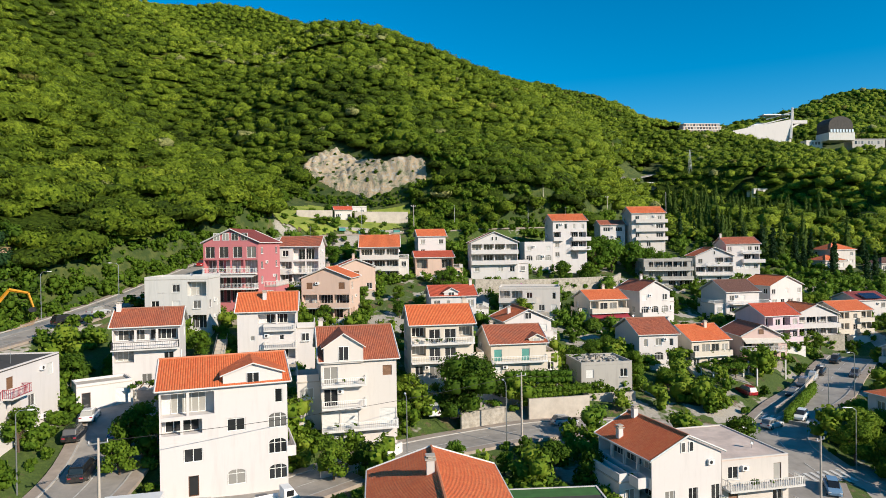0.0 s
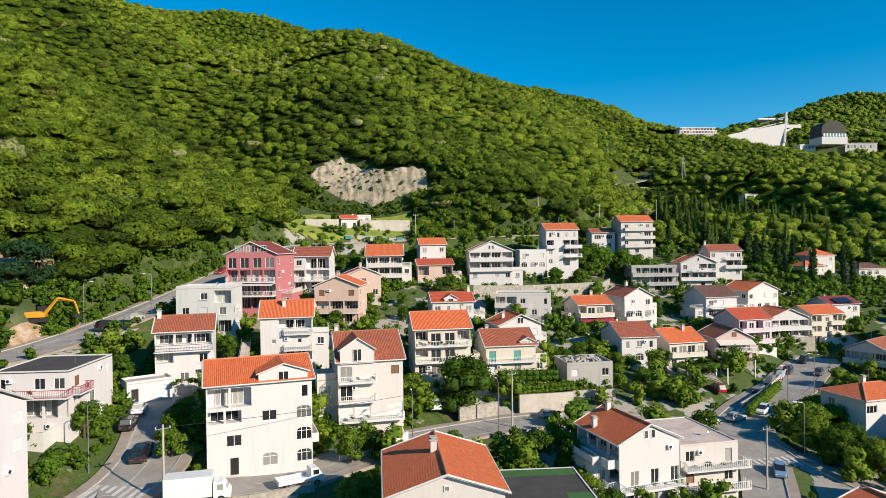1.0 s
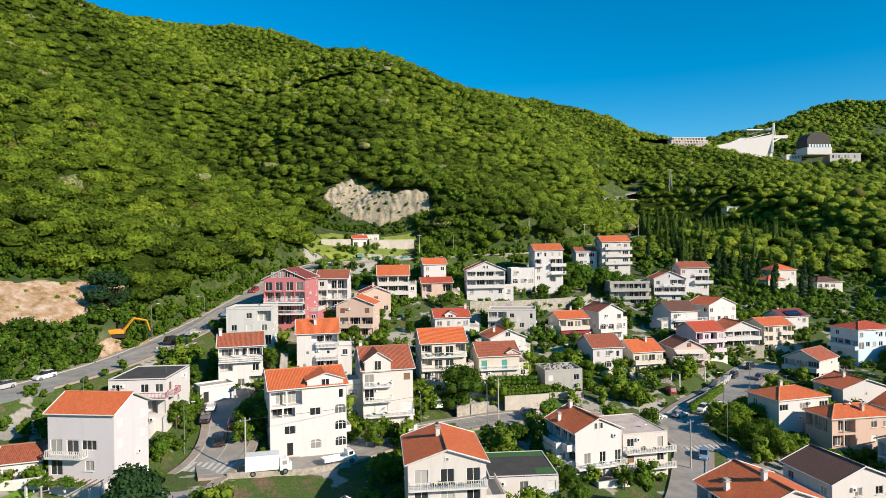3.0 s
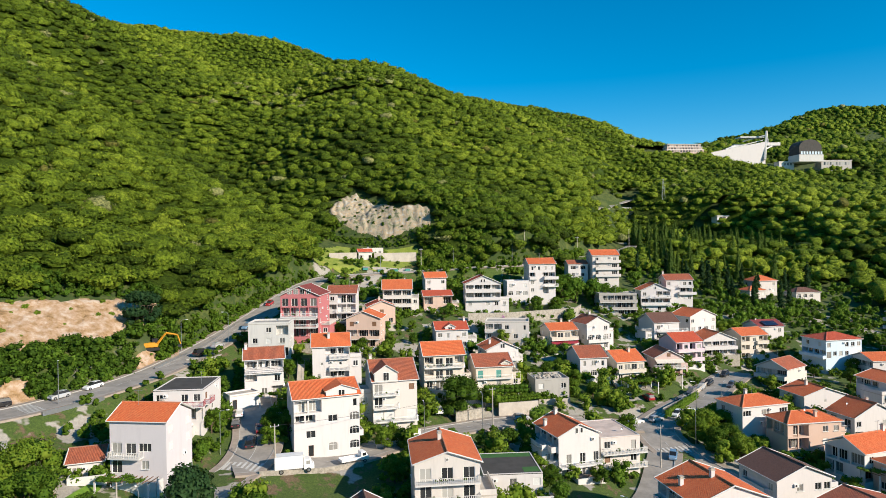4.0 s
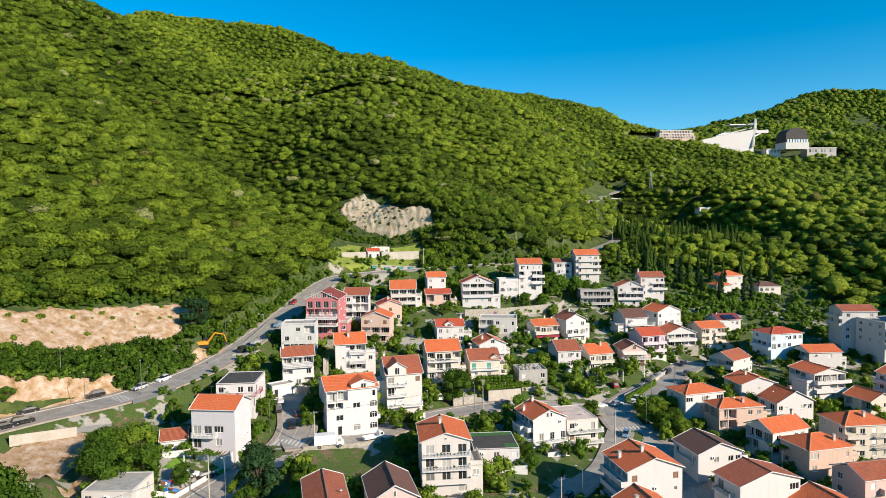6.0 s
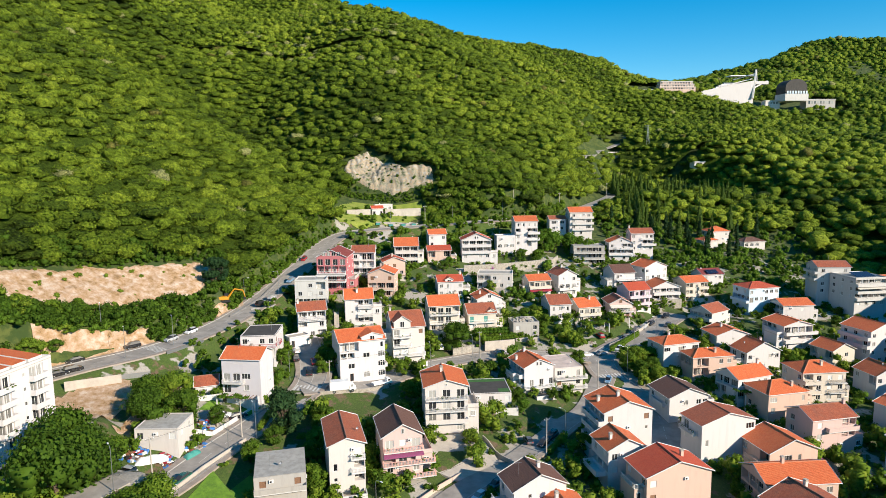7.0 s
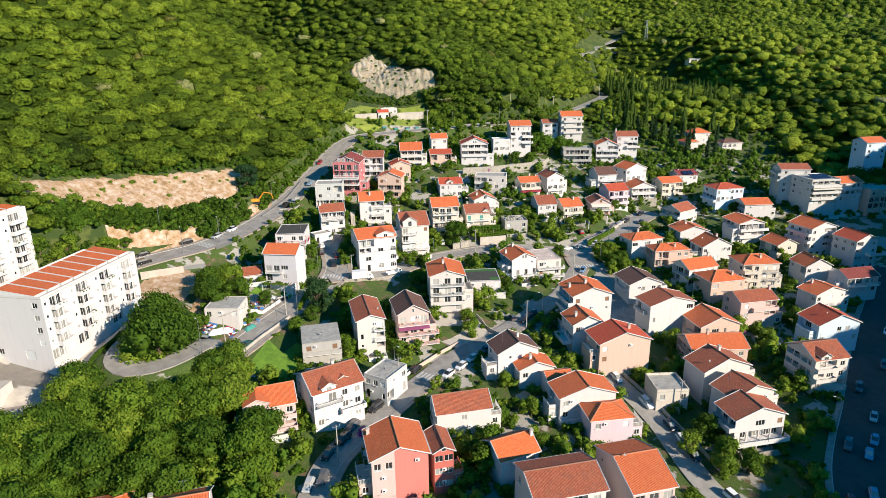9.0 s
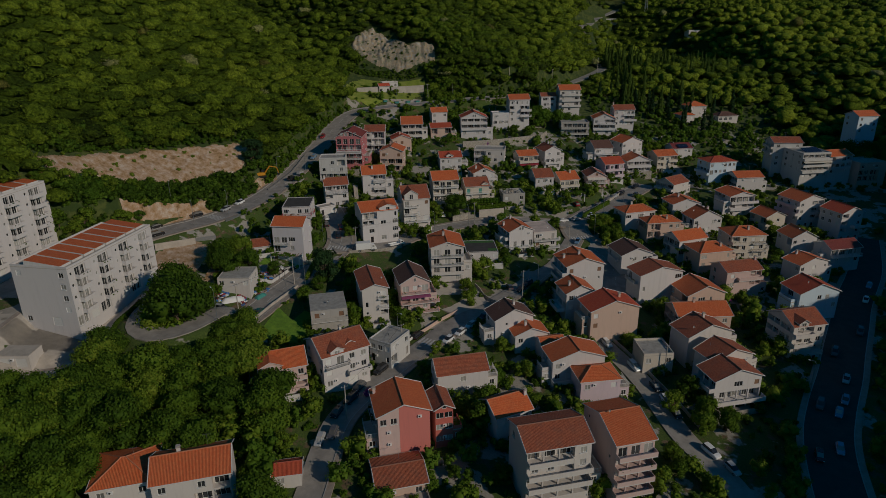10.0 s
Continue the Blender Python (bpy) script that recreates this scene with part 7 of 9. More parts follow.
row_of(BRIGHT, [(-26, 172), (-29, 165), (-22, 176), (-33, 170)], (0.9, 1.2))
row_of(WHITE_SHRUB, [(-44, 45), (-5, 150), (-13, 9)], (0.9, 1.2))
row_of(PURPLE, [(19, 166), (-18.5, -15), (87, 40)], (1.0, 1.4))
row_of(BIG, [(204, 166), (209, 170), (214, 171), (219, 174), (200, 171)], (1.3, 1.6))
row_of(CYPRESS, [(132, 214), (134, 216), (126, 222), (128, 230), (144, 215), (118, 234), (122, 240), (114, 246), (104, 240), (140, 226), (150, 219), (118, 226), (110, 232), (137, 236), (158, 238), (170, 240), (100, 252), (92, 246)], (1.0, 1.7))

# gardens between the houses
WILD = Field(lambda x, y: west_of_road(x, y) | wooded(x, y))
BARE = Field(lambda x, y: inside_any(x, y, [CUTTING, QUARRY, TERRACE]))
WOODED_AT = Field(wooded)
THICKET_AT = Field(lambda x, y: inside_any(x, y, [THICKET]))
in_town = lambda x, y: WILD(x, y) < 0.3
scatter(78, (-60, 110, 60, 215), BROAD + BRIGHT + BROAD, (0.5, 0.95), 1.0, 4.0, keep=in_town)
scatter(66, (40, 175, -40, 160), BROAD + BRIGHT + BROAD, (0.5, 0.95), 1.0, 4.0, keep=in_town)
scatter(56, (-62, 50, -60, 70), BROAD + BRIGHT + BROAD, (0.55, 1.0), 1.0, 4.0, keep=in_town)
scatter(170, (-60, 170, -50, 215), SHRUB, (0.6, 1.25), 0.2, 2.4, 0.4, keep=in_town)
scatter(34, (-128, -97, 30, 64), BROAD + BROAD + BRIGHT, (0.7, 1.15), 0.6, 2.6, 1.0, keep=lambda x, y: BARE(x, y) < 0.2)
# the grove in the south-west corner
grove = lambda x, y: (x < -40 - 0.25 * (y + 15)) and (y < -14 - 0.1 * (x + 60)) and not (-64 < x < -36 and y < -42) and not (x < -84 and y > -30)
scatter(52, (-100, -34, -70, -12), BIG, (0.8, 1.25), 1.0, 4.6, keep=grove)


def brush(name, label, count, area, height, space, keep, mat, gap=0.4, road_gap=0.3, leaf=0.4):
    """Uncounted bushes and saplings of one thicket, as one mesh of leaf sprays."""
    g = np.random.default_rng(count)
    x0, x1, y0, y1 = area
    V, F, n, tries, spots = [], [], 0, 0, []
    while count > 0 and tries < 20000:
        tries += 1
        x, y = g.uniform(x0, x1), g.uniform(y0, y1)
        if not keep(x, y) or reach_at(x, y) < road_gap + 1.2 or not clear_of_houses(x, y, gap):
            continue
        if any((x - a) ** 2 + (y - b) ** 2 < space * space for a, b in spots):
            continue
        spots.append((x, y))
        h = g.uniform(*height)
        r = h * g.uniform(0.38, 0.6)
        z = zat(x, y)
        L = [((x + r * g.uniform(-0.6, 0.6), y + r * g.uniform(-0.6, 0.6), z + h * g.uniform(0.15, 0.75)), r * g.uniform(0.45, 0.65)) for _ in range(int(5 + h))]
        v, f = leaf_cloud(g, L, 27, leaf * (0.95 + 0.12 * h), 0.9)
        V.append(v)
        F.append(f + n)
        n += len(v)
        count -= 1
    tagged(new(name, array_mesh(name, np.concatenate(V), np.concatenate(F), [mat])), label, "thicket", kind="stuff")


off_bank = lambda x, y: not (44 < y < 70 and reach_at(x, y) < 4.6) and WOODED_AT(x, y) < 0.5 and math.hypot(x + 69.5, y - 96.5) > 5.0
brush("roadside_thicket", "dense dark green thicket between the upper road and the cutting", 330, (-130, -62, 18, 112), (2.4, 5.0), 1.7, lambda x, y: off_bank(x, y) and THICKET_AT(x, y) > 0.5 and BARE(x, y) < 0.3, LEAVES)
brush("roadside_saplings", "bright green bushes on the slope above the upper road", 240, (-128, -60, 18, 125), (1.0, 2.8), 1.4, lambda x, y: off_bank(x, y) and THICKET_AT(x, y) > 0.4 and BARE(x, y) < 0.7, PALE_LEAVES)
brush("slope_thicket", "dense dark green trees on the slope behind the apartment block", 300, (-130, -97, 20, 62), (2.0, 4.6), 1.3, lambda x, y: BARE(x, y) < 0.2 and WOODED_AT(x, y) < 0.5 and not (44 < y < 70 and reach_at(x, y) < 4.6), LEAVES)
brush("wood_edge", "dark green bushes along the foot of the wooded hill", 360, (-72, -45, 98, 240), (1.6, 4.6), 1.5, lambda x, y: WILD(x, y) > 0.4 and BARE(x, y) < 0.2, LEAVES, road_gap=-0.3)
brush("verge_bushes", "bright green bushes on the verge of the upper road", 150, (-72, -45, 98, 200), (0.7, 1.8), 1.2, lambda x, y: WILD(x, y) > 0.3 and BARE(x, y) < 0.2 and reach_at(x, y) < 4.5, PALE_LEAVES, road_gap=-0.6)
brush("quarry_bushes", "green bushes on ledges of the bare rock", 60, (-57, 0, 229, 264), (0.9, 2.2), 2.4, lambda x, y: WOODED_AT(x, y) < 0.5 and (x * 7.3 + y * 3.1) % 5 < 1.6, LEAVES)
brush("quarry_foot", "dense green bushes at the foot of the rock", 90, (-60, -2, 225.5, 246), (1.0, 2.2), 1.3, lambda x, y: WOODED_AT(x, y) < 0.5 and y > 227.5 - 0.1 * (x + 20) and y < 229.4 - 0.15 * (x + 12), LEAVES)
brush("cutting_rim", "green and dry scrub along the upper rim of the cutting", 110, (-130, -72, 40, 118), (1.0, 2.6), 1.3, lambda x, y: 0.05 < BARE(x, y) < 0.75 and y > 0.9 * (x + 128) + 54, PALE_LEAVES)
brush("cutting_scrub", "scattered green scrub on the bare cutting", 44, (-125, -74, 42, 112), (0.8, 1.9), 3.0, lambda x, y: BARE(x, y) > 0.9, LEAVES)


def conifer_stand(name, label, count, area, height, space, keep):
    """Uncounted slender conifers standing among the other trees, as one mesh of drooping sprays round cones."""
    g = np.random.default_rng(count)
    V, F, n, spots, tries = [], [], 0, [], 0
    while count > 0 and tries < 20000:
        tries += 1
        x, y = g.uniform(area[0], area[1]), g.uniform(area[2], area[3])
        if not keep(x, y) or any((x - a) ** 2 + (y - b) ** 2 < space * space for a, b in spots):
            continue
        spots.append((x, y))
        h = g.uniform(*height)
        r, z = h * g.uniform(0.14, 0.22), float(land(np.array([x]), np.array([y]))[0])
        m = 190
        k = g.uniform(0, 1, m) ** 1.3
        a = g.uniform(0, 2 * math.pi, m)
        d = np.stack([np.cos(a), np.sin(a), np.full(m, 0.5)], -1)
        c = np.array([x, y, z]) + np.stack([np.cos(a), np.sin(a), np.zeros(m)], -1) * (r * (1 - k) * g.uniform(0.7, 1.1, m))[:, None] + np.stack([0 * k, 0 * k, h * (0.06 + 0.94 * k)], -1)
        q = sprays(g, c, d / np.linalg.norm(d, axis=1)[:, None], 1.15 * g.uniform(0.6, 1.3, (m, 1)) * (1.1 - 0.5 * k)[:, None])
        b = np.array([[x + r * 0.72 * math.cos(t), y + r * 0.72 * math.sin(t), z] for t in np.arange(6) * math.pi / 3] + [[x, y, z + h * 0.95]])
        V += [q, b]
        F += [np.arange(len(q)).reshape(-1, 4) + n, np.array([[i, (i + 1) % 6, 6, 6] for i in range(6)])[:, [0, 1, 2, 2]] + n + len(q)]
        n += len(q) + 7
        count -= 1
    quads = np.concatenate([f for f in F[::2]])
    cones = np.concatenate([f[:, :3] for f in F[1::2]])
    me = bpy.data.meshes.new(name)
    me.from_pydata(np.concatenate(V).tolist(), [], quads.tolist() + cones.tolist())
    me.materials.append(CONIFER)
    tagged(new(name, me), label, "conifers", kind="stuff")


conifer_stand("conifers", "slender dark green conifers rising among the broadleaf trees", 120, (104, 205, 215, 345), (9, 17), 3.4, lambda x, y: reach_at(x, min(y, 270)) > 2.5 and clear_of_houses(x, y, 1.5) and y > 228 + 0.25 * (x - 110) and x < 120 + 0.62 * (y - 215) + 30 * math.sin(y * 0.11) and math.hypot(x - 97, y - 285) > 14 and x > 104 + 0.25 * max(0, y - 290))
brush("steep_wood", "dense dark green trees on the steep slope above the upper road", 420, (-12, 76, 208, 262), (2.6, 5.4), 1.7, lambda x, y: WILD(x, y) > 0.4 and BARE(x, y) < 0.2 and math.hypot(x - 84, y - 268) > 12, LEAVES)
brush("back_gardens", "dense green trees and shrubs behind the upper row of houses", 170, (-10, 62, 186, 226), (2.0, 4.2), 1.8, lambda x, y: WILD(x, y) < 0.5 and y > 186 + 0.37 * x and BARE(x, y) < 0.2, LEAVES, road_gap=-0.4)
brush("road_edge", "bright green bushes along the upper edge of the road", 150, (-10, 62, 204, 240), (0.9, 2.4), 1.2, lambda x, y: y > 204 + 0.37 * x and reach_at(x, y) < 6, PALE_LEAVES, road_gap=-0.6)
brush("hill_gardens", "overgrown terraces and saplings behind the last houses", 330, (84, 196, 176, 262), (1.5, 5.0), 2.4, lambda x, y: WOODED_AT(x, y) < 0.5, PALE_LEAVES)


def ground_cover(name, label, mat, seed, share, height, leaf):
    """Uncounted shrubs and climbers round the feet of the houses."""
    g = np.random.default_rng(seed)
    V, F, n = [], [], 0
    for cx, cy, a, w, d, z0 in HOUSES:
        if not (-75 < cx < 200 and -60 < cy < 230):
            continue
        for k in range(int((w + d) * 2 * share)):
            p = g.uniform(0, 2 * (w + d))
            off = g.uniform(0.2, 2.6)
            if p < w:
                u, v = p - w / 2, -d / 2 - off
            elif p < w + d:
                u, v = w / 2 + off, p - w - d / 2
            elif p < 2 * w + d:
                u, v = p - w - d - w / 2, d / 2 + off
            else:
                u, v = -w / 2 - off, p - 2 * w - d - d / 2
            x, y = cx + u * math.cos(a) - v * math.sin(a), cy + u * math.sin(a) + v * math.cos(a)
            if reach_at(x, y) < 1.0 or not clear_of_houses(x, y, -0.2) or WILD(x, y) > 0.5:
                continue
            h = g.uniform(*height) * g.uniform(0.7, 1.0)
            r = min(1.5, h * g.uniform(0.45, 0.7))
            z = zat(x, y)
            L = [((x + r * g.uniform(-0.7, 0.7), y + r * g.uniform(-0.7, 0.7), z + h * g.uniform(0.1, 0.75)), r * g.uniform(0.45, 0.7)) for _ in range(5)]
            v_, f_ = leaf_cloud(g, L, 20, leaf * 1.2, 0.9)
            V.append(v_)
            F.append(f_ + n)
            n += len(v_)
    tagged(new(name, array_mesh(name, np.concatenate(V), np.concatenate(F), [mat])), label, "shrubs", kind="stuff")


ground_cover("house_shrubs", "dense dark green shrubs and climbers round the houses", LEAVES, 71, 0.48, (1.2, 4.2), 0.42)
ground_cover("house_hedges", "bright green vines and garden hedges round the houses", PALE_LEAVES, 72, 0.26, (1.0, 3.2), 0.38)
brush("bright_undergrowth", "bright yellow-green undergrowth in the gardens", 560, (-60, 170, -50, 215), (0.7, 1.9), 2.2, lambda x, y: WILD(x, y) < 0.3, PALE_LEAVES)
brush("garden_undergrowth", "dark green undergrowth and saplings between the houses", 560, (-60, 170, -60, 215), (0.9, 3.0), 1.8, lambda x, y: WILD(x, y) < 0.3, LEAVES)
brush("garden_trees", "dense mixed green trees filling the gardens between the houses", 330, (-58, 165, -55, 130), (3.0, 6.2), 2.8, lambda x, y: WILD(x, y) < 0.3, LEAVES, gap=0.7, road_gap=0.8, leaf=0.36)
brush("fruit_trees", "dense bright green fruit trees in the gardens", 170, (-58, 165, -55, 205), (2.4, 5.0), 2.8, lambda x, y: WILD(x, y) < 0.3, PALE_LEAVES, gap=0.7, road_gap=0.8, leaf=0.34)
brush("grove_undergrowth", "bright green saplings filling the grove", 90, (-100, -30, -70, -12), (2.0, 6.5), 2.2, grove, PALE_LEAVES, leaf=0.36)
brush("grove_saplings", "dense dark green young trees filling the grove", 60, (-100, -30, -75, -12), (3.0, 8.0), 2.4, grove, LEAVES, leaf=0.38)
brush("slope_shrubs", "green shrubs on the slope below the street", 60, (-46, -22, -40, 20), (1.0, 3.0), 1.6, lambda x, y: True, LEAVES)


def balcony_plants():
    """Pots and climbers along some of the balconies."""
    g = np.random.default_rng(8)
    V, F, n = [], [], 0
    for root, a, b in BALCONIES:
        if g.uniform() > 0.45:
            continue
        for k in range(int(g.integers(2, 6))):
            t = g.uniform(0.08, 0.92)
            p = root.matrix_basis @ (Vector(a) * (1 - t) + Vector(b) * t)
            r = g.uniform(0.18, 0.4)
            v, f = leaf_cloud(g, [((p.x, p.y, p.z + 0.45 + r), r), ((p.x + 0.2, p.y, p.z + 0.3 + r), r * 0.8)], 16, 0.22)
            V.append(v)
            F.append(f + n)
            n += len(v)
    tagged(new("balcony_plants", array_mesh("balcony_plants", np.concatenate(V), np.concatenate(F), [LEAVES])), "small green potted plants along the balconies", "plants", kind="stuff")


balcony_plants()
brush("road_verge", "green bushes along the lower side of the upper road", 80, (-72, -42, 58, 118), (1.0, 3.4), 1.7, lambda x, y: WILD(x, y) < 0.4, LEAVES)
UPHILL = Field(lambda x, y: inside_any(x + 3.0, y - 3.0, [CUTTING]) | inside_any(x + 5.5, y - 5.0, [CUTTING]))
brush("cutting_brink", "overhanging green bushes along the brink of the cutting", 120, (-140, -74, 30, 130), (2.5, 5.5), 1.6, lambda x, y: UPHILL(x, y) > 0.5 and BARE(x, y) < 0.35, LEAVES, leaf=0.36)


# ---------------------------------------------------------------- vehicles
def loft(shape, sections, m=0, cap=True):
    """Rings of points, joined one to the next."""
    n = len(sections[0])
    i = len(shape.v)
    for ring in sections:
        shape.v.extend(tuple(p) for p in ring)
    for a in range(len(sections) - 1):
        for k in range(n):
            shape.f.append((i + a * n + k, i + a * n + (k + 1) % n, i + (a + 1) * n + (k + 1) % n, i + (a + 1) * n + k))
            shape.m.append(m)
            shape.uv.append(None)
    if cap:
        for a, order in ((0, range(n - 1, -1, -1)), (len(sections) - 1, range(n))):
            shape.f.append(tuple(i + a * n + k for k in order))
            shape.m.append(m)
            shape.uv.append(None)


def ring(x, half, z0, z1, round_off=0.12):
    r = min(round_off, (z1 - z0) / 2.2)
    return [(x, -half + r * 0.3, z0), (x, half - r * 0.3, z0), (x, half, z0 + r), (x, half, z1 - r), (x, half - r, z1), (x, -half + r, z1), (x, -half, z1 - r), (x, -half, z0 + r)]


def wheel(root, x, y, r=0.31, wide=0.2):
    q = Shape()
    q.beam((x, y - wide / 2, r), (x, y + wide / 2, r), r, n=14)
    w = part("wheel", q, RUBBER, root)
    q = Shape()
    sg = 1 if y > 0 else -1
    q.beam((x, y + sg * wide * 0.4, r), (x, y + sg * (wide / 2 + 0.012), r), r * 0.62, r * 0.55, n=10)
    part("rim", q, METAL, w)


def make_car(kind):
    """A car heading along +x, its middle on the ground at the origin."""
    root = thing("car", "parked car", "car", (0, 0, 0), group="cars in the streets")
    q = Shape()
    half = 0.86
    if kind == "hatch":
        prof = [(-1.95, 0.70, 0.35, 0.72), (-1.86, 0.82, 0.24, 0.88), (-1.2, half, 0.2, 0.94), (0.7, half, 0.2, 0.93), (1.45, half - 0.03, 0.2, 0.86), (1.88, 0.76, 0.24, 0.72), (1.98, 0.62, 0.34, 0.6)]
        cab = [(-1.85, 0.62, 0.86, 0.92), (-1.55, 0.66, 0.86, 1.36), (-1.2, 0.66, 0.86, 1.44), (0.1, 0.66, 0.86, 1.45), (0.35, 0.66, 0.86, 1.38), (1.05, 0.62, 0.84, 0.92)]
        top = (-1.35, 0.15, 0.6, 1.445)
    elif kind == "saloon":
        prof = [(-2.2, 0.68, 0.35, 0.72), (-2.1, 0.82, 0.24, 0.90), (-1.4, half, 0.2, 0.94), (0.8, half, 0.2, 0.92), (1.6, half - 0.03, 0.2, 0.85), (2.08, 0.76, 0.24, 0.70), (2.18, 0.62, 0.34, 0.58)]
        cab = [(-1.75, 0.6, 0.86, 0.93), (-1.1, 0.64, 0.86, 1.36), (-0.8, 0.64, 0.86, 1.41), (0.2, 0.64, 0.86, 1.41), (0.45, 0.64, 0.86, 1.35), (1.2, 0.6, 0.84, 0.92)]
        top = (-0.95, 0.25, 0.58, 1.405)
    else:
        prof = [(-2.2, 0.72, 0.4, 0.9), (-2.12, 0.86, 0.3, 1.06), (-1.4, 0.92, 0.26, 1.1), (0.9, 0.92, 0.26, 1.08), (1.75, 0.9, 0.26, 1.02), (2.16, 0.8, 0.3, 0.88), (2.26, 0.66, 0.42, 0.74)]
        cab = [(-2.1, 0.68, 1.02, 1.12), (-1.9, 0.7, 1.02, 1.62), (-1.6, 0.7, 1.02, 1.72), (0.2, 0.7, 1.02, 1.73), (0.45, 0.7, 1.02, 1.66), (1.15, 0.66, 1.0, 1.1)]
        top = (-1.75, 0.25, 0.64, 1.725)
    loft(q, [ring(*p) for p in prof])
    part("body", q, PAINT, root)
    q = Shape()
    loft(q, [ring(x, h, a, b, 0.1) for x, h, a, b in cab])
    part("cabin_glass", q, GLASS, root)
    q = Shape()
    x0, x1, h, z = top
    loft(q, [ring(x0, h * 0.94, z - 0.02, z + 0.03, 0.02), ring((x0 + x1) / 2, h, z - 0.02, z + 0.04, 0.02), ring(x1, h * 0.94, z - 0.04, z + 0.02, 0.02)])
    part("roof_panel", q, PAINT, root)
    r = 0.31 if kind != "suv" else 0.36
    for x in (-1.25, 1.25):
        for y in (-0.78, 0.78):
            wheel(root, x, y, r)
    end = prof[-1][0]
    for y in (-0.58, 0.58):
        q = Shape()
        q.box(end - 0.2, end - 0.02, y - 0.16, y + 0.16, 0.56, 0.68)
        part("headlight", q, WHITE_METAL, root)
        q = Shape()
        q.box(prof[0][0] - 0.02, prof[0][0] + 0.14, y - 0.16, y + 0.16, 0.66, 0.8)
        part("tail_light", q, CRIMSON, root)
    return root


CAR = {k: Kind(make_car(k)) for k in ("hatch", "saloon", "suv")}
COLOURS = {"white": (0.78, 0.78, 0.77), "silver": (0.42, 0.43, 0.44), "black": (0.012, 0.012, 0.014), "grey": (0.09, 0.09, 0.10), "red": (0.35, 0.015, 0.02), "green": (0.01, 0.09, 0.06), "blue": (0.16, 0.28, 0.42)}


def along_road(x, y):
    """The height, turn and pitch of the nearest road."""
    best = None
    for line, width in ROADS.values():
        d = np.hypot(line[:, 0] - x, line[:, 1] - y)
        i = int(d.argmin())
        if best is None or d[i] < best[0]:
            a, b = line[max(i - 1, 0)], line[min(i + 1, len(line) - 1)]
            best = (d[i], line[i][2], math.atan2(b[1] - a[1], b[0] - a[0]), math.atan2(b[2] - a[2], math.hypot(b[0] - a[0], b[1] - a[1])), width)
    return best


def park(x, y, kind, colour, turn=None, flip=False):
    d, z, an, pitch, width = along_road(x, y)
    on = d < width / 2 + 0.8
    t = an if turn is None else radians(turn)
    if flip:
        t, pitch = t + math.pi, -pitch
    k = CAR[kind]
    ob = k.put(x, y, 1.0, 0.0)
    zz = (z if d < width / 2 else z + 0.13) if on else zat(x, y) + 0.06
    ob.matrix_basis = Matrix.Translation((x, y, zz)) @ Matrix.Rotation(t, 4, "Z") @ Matrix.Rotation(-pitch if on and turn is None else 0.0, 4, "Y")
    for o in ob.children_recursive:
        if o.name.startswith(("body", "roof_panel")):
            o.color = (*COLOURS[colour], 1)
    ob["label"] = f"{colour} {dict(hatch='hatchback', saloon='saloon', suv='sport utility vehicle')[kind]} standing on the street"


park(17.6, 93.2, "hatch", "silver")
park(-1.8, 91.2, "suv", "white", 100)
park(1.2, 91.8, "suv", "black", 100)
park(-37.6, 71.6, "hatch", "red", flip=True)
park(-37.6, 65.6, "suv", "black", flip=True)
park(-43.0, 73.2, "suv", "black", 105)
park(-43.6, 77.5, "hatch", "white", 105)
park(-74.6, 77.9, "hatch", "white")
park(-77.5, 70.8, "hatch", "silver")
park(-85.6, 64.8, "suv", "black")
park(-95.2, 54.4, "saloon", "black")
park(-91.3, 46.8, "suv", "black", 50)
park(-93.2, 44.0, "saloon", "black", 50)
park(-58.8, 107.6, "hatch", "silver", 75)
park(-60.6, 101.6, "suv", "black", 60)
park(-56.4, 124.5, "hatch", "blue")
park(-56.6, 149, "hatch", "red")
park(-49.4, 40.6, "saloon", "black", 40)
park(-52.4, 38.6, "hatch", "white", 10)
park(-51.6, 13.2, "saloon", "green")
park(-62.5, 13.6, "suv", "silver", 160)
park(-61.0, -3.4, "saloon", "black")
park(-65.4, -9.6, "suv", "black")
for cx_, cy_, kd, co in ((-1.2, 10.2, "hatch", "white"), (2.2, 14.2, "hatch", "white"), (5.2, 18.2, "hatch", "white"), (9.0, 22.6, "suv", "grey")):
    park(cx_ + 1.2, cy_ - 0.8, kd, co)
park(-8.4, 12.0, "suv", "black", 60)
park(-10.6, 10.2, "hatch", "white", 60)
for cx_, cy_, kd, co in ((-16.8, -5.2, "suv", "black"), (-21.2, -12.2, "hatch", "grey"), (-22.6, -17.2, "suv", "black"), (-25.0, -22.0, "hatch", "black"), (-27.2, -31, "hatch", "silver"), (-24.8, -29, "hatch", "grey")):
    park(cx_, cy_, kd, co)
park(43.8, 13.4, "hatch", "white")
park(48.6, 3.2, "suv", "white")
park(52.6, -10.4, "hatch", "white")
park(51.6, -5.4, "hatch", "black")
park(53.4, -15.4, "hatch", "black")
park(56.8, -28, "suv", "white")
park(59.4, -33, "hatch", "silver")
park(51.6, 99.6, "hatch", "silver", 30)
park(46.4, 99.0, "saloon", "white", 20)
park(58.2, 103.2, "hatch", "white")
park(54.4, 114, "suv", "red", 100)
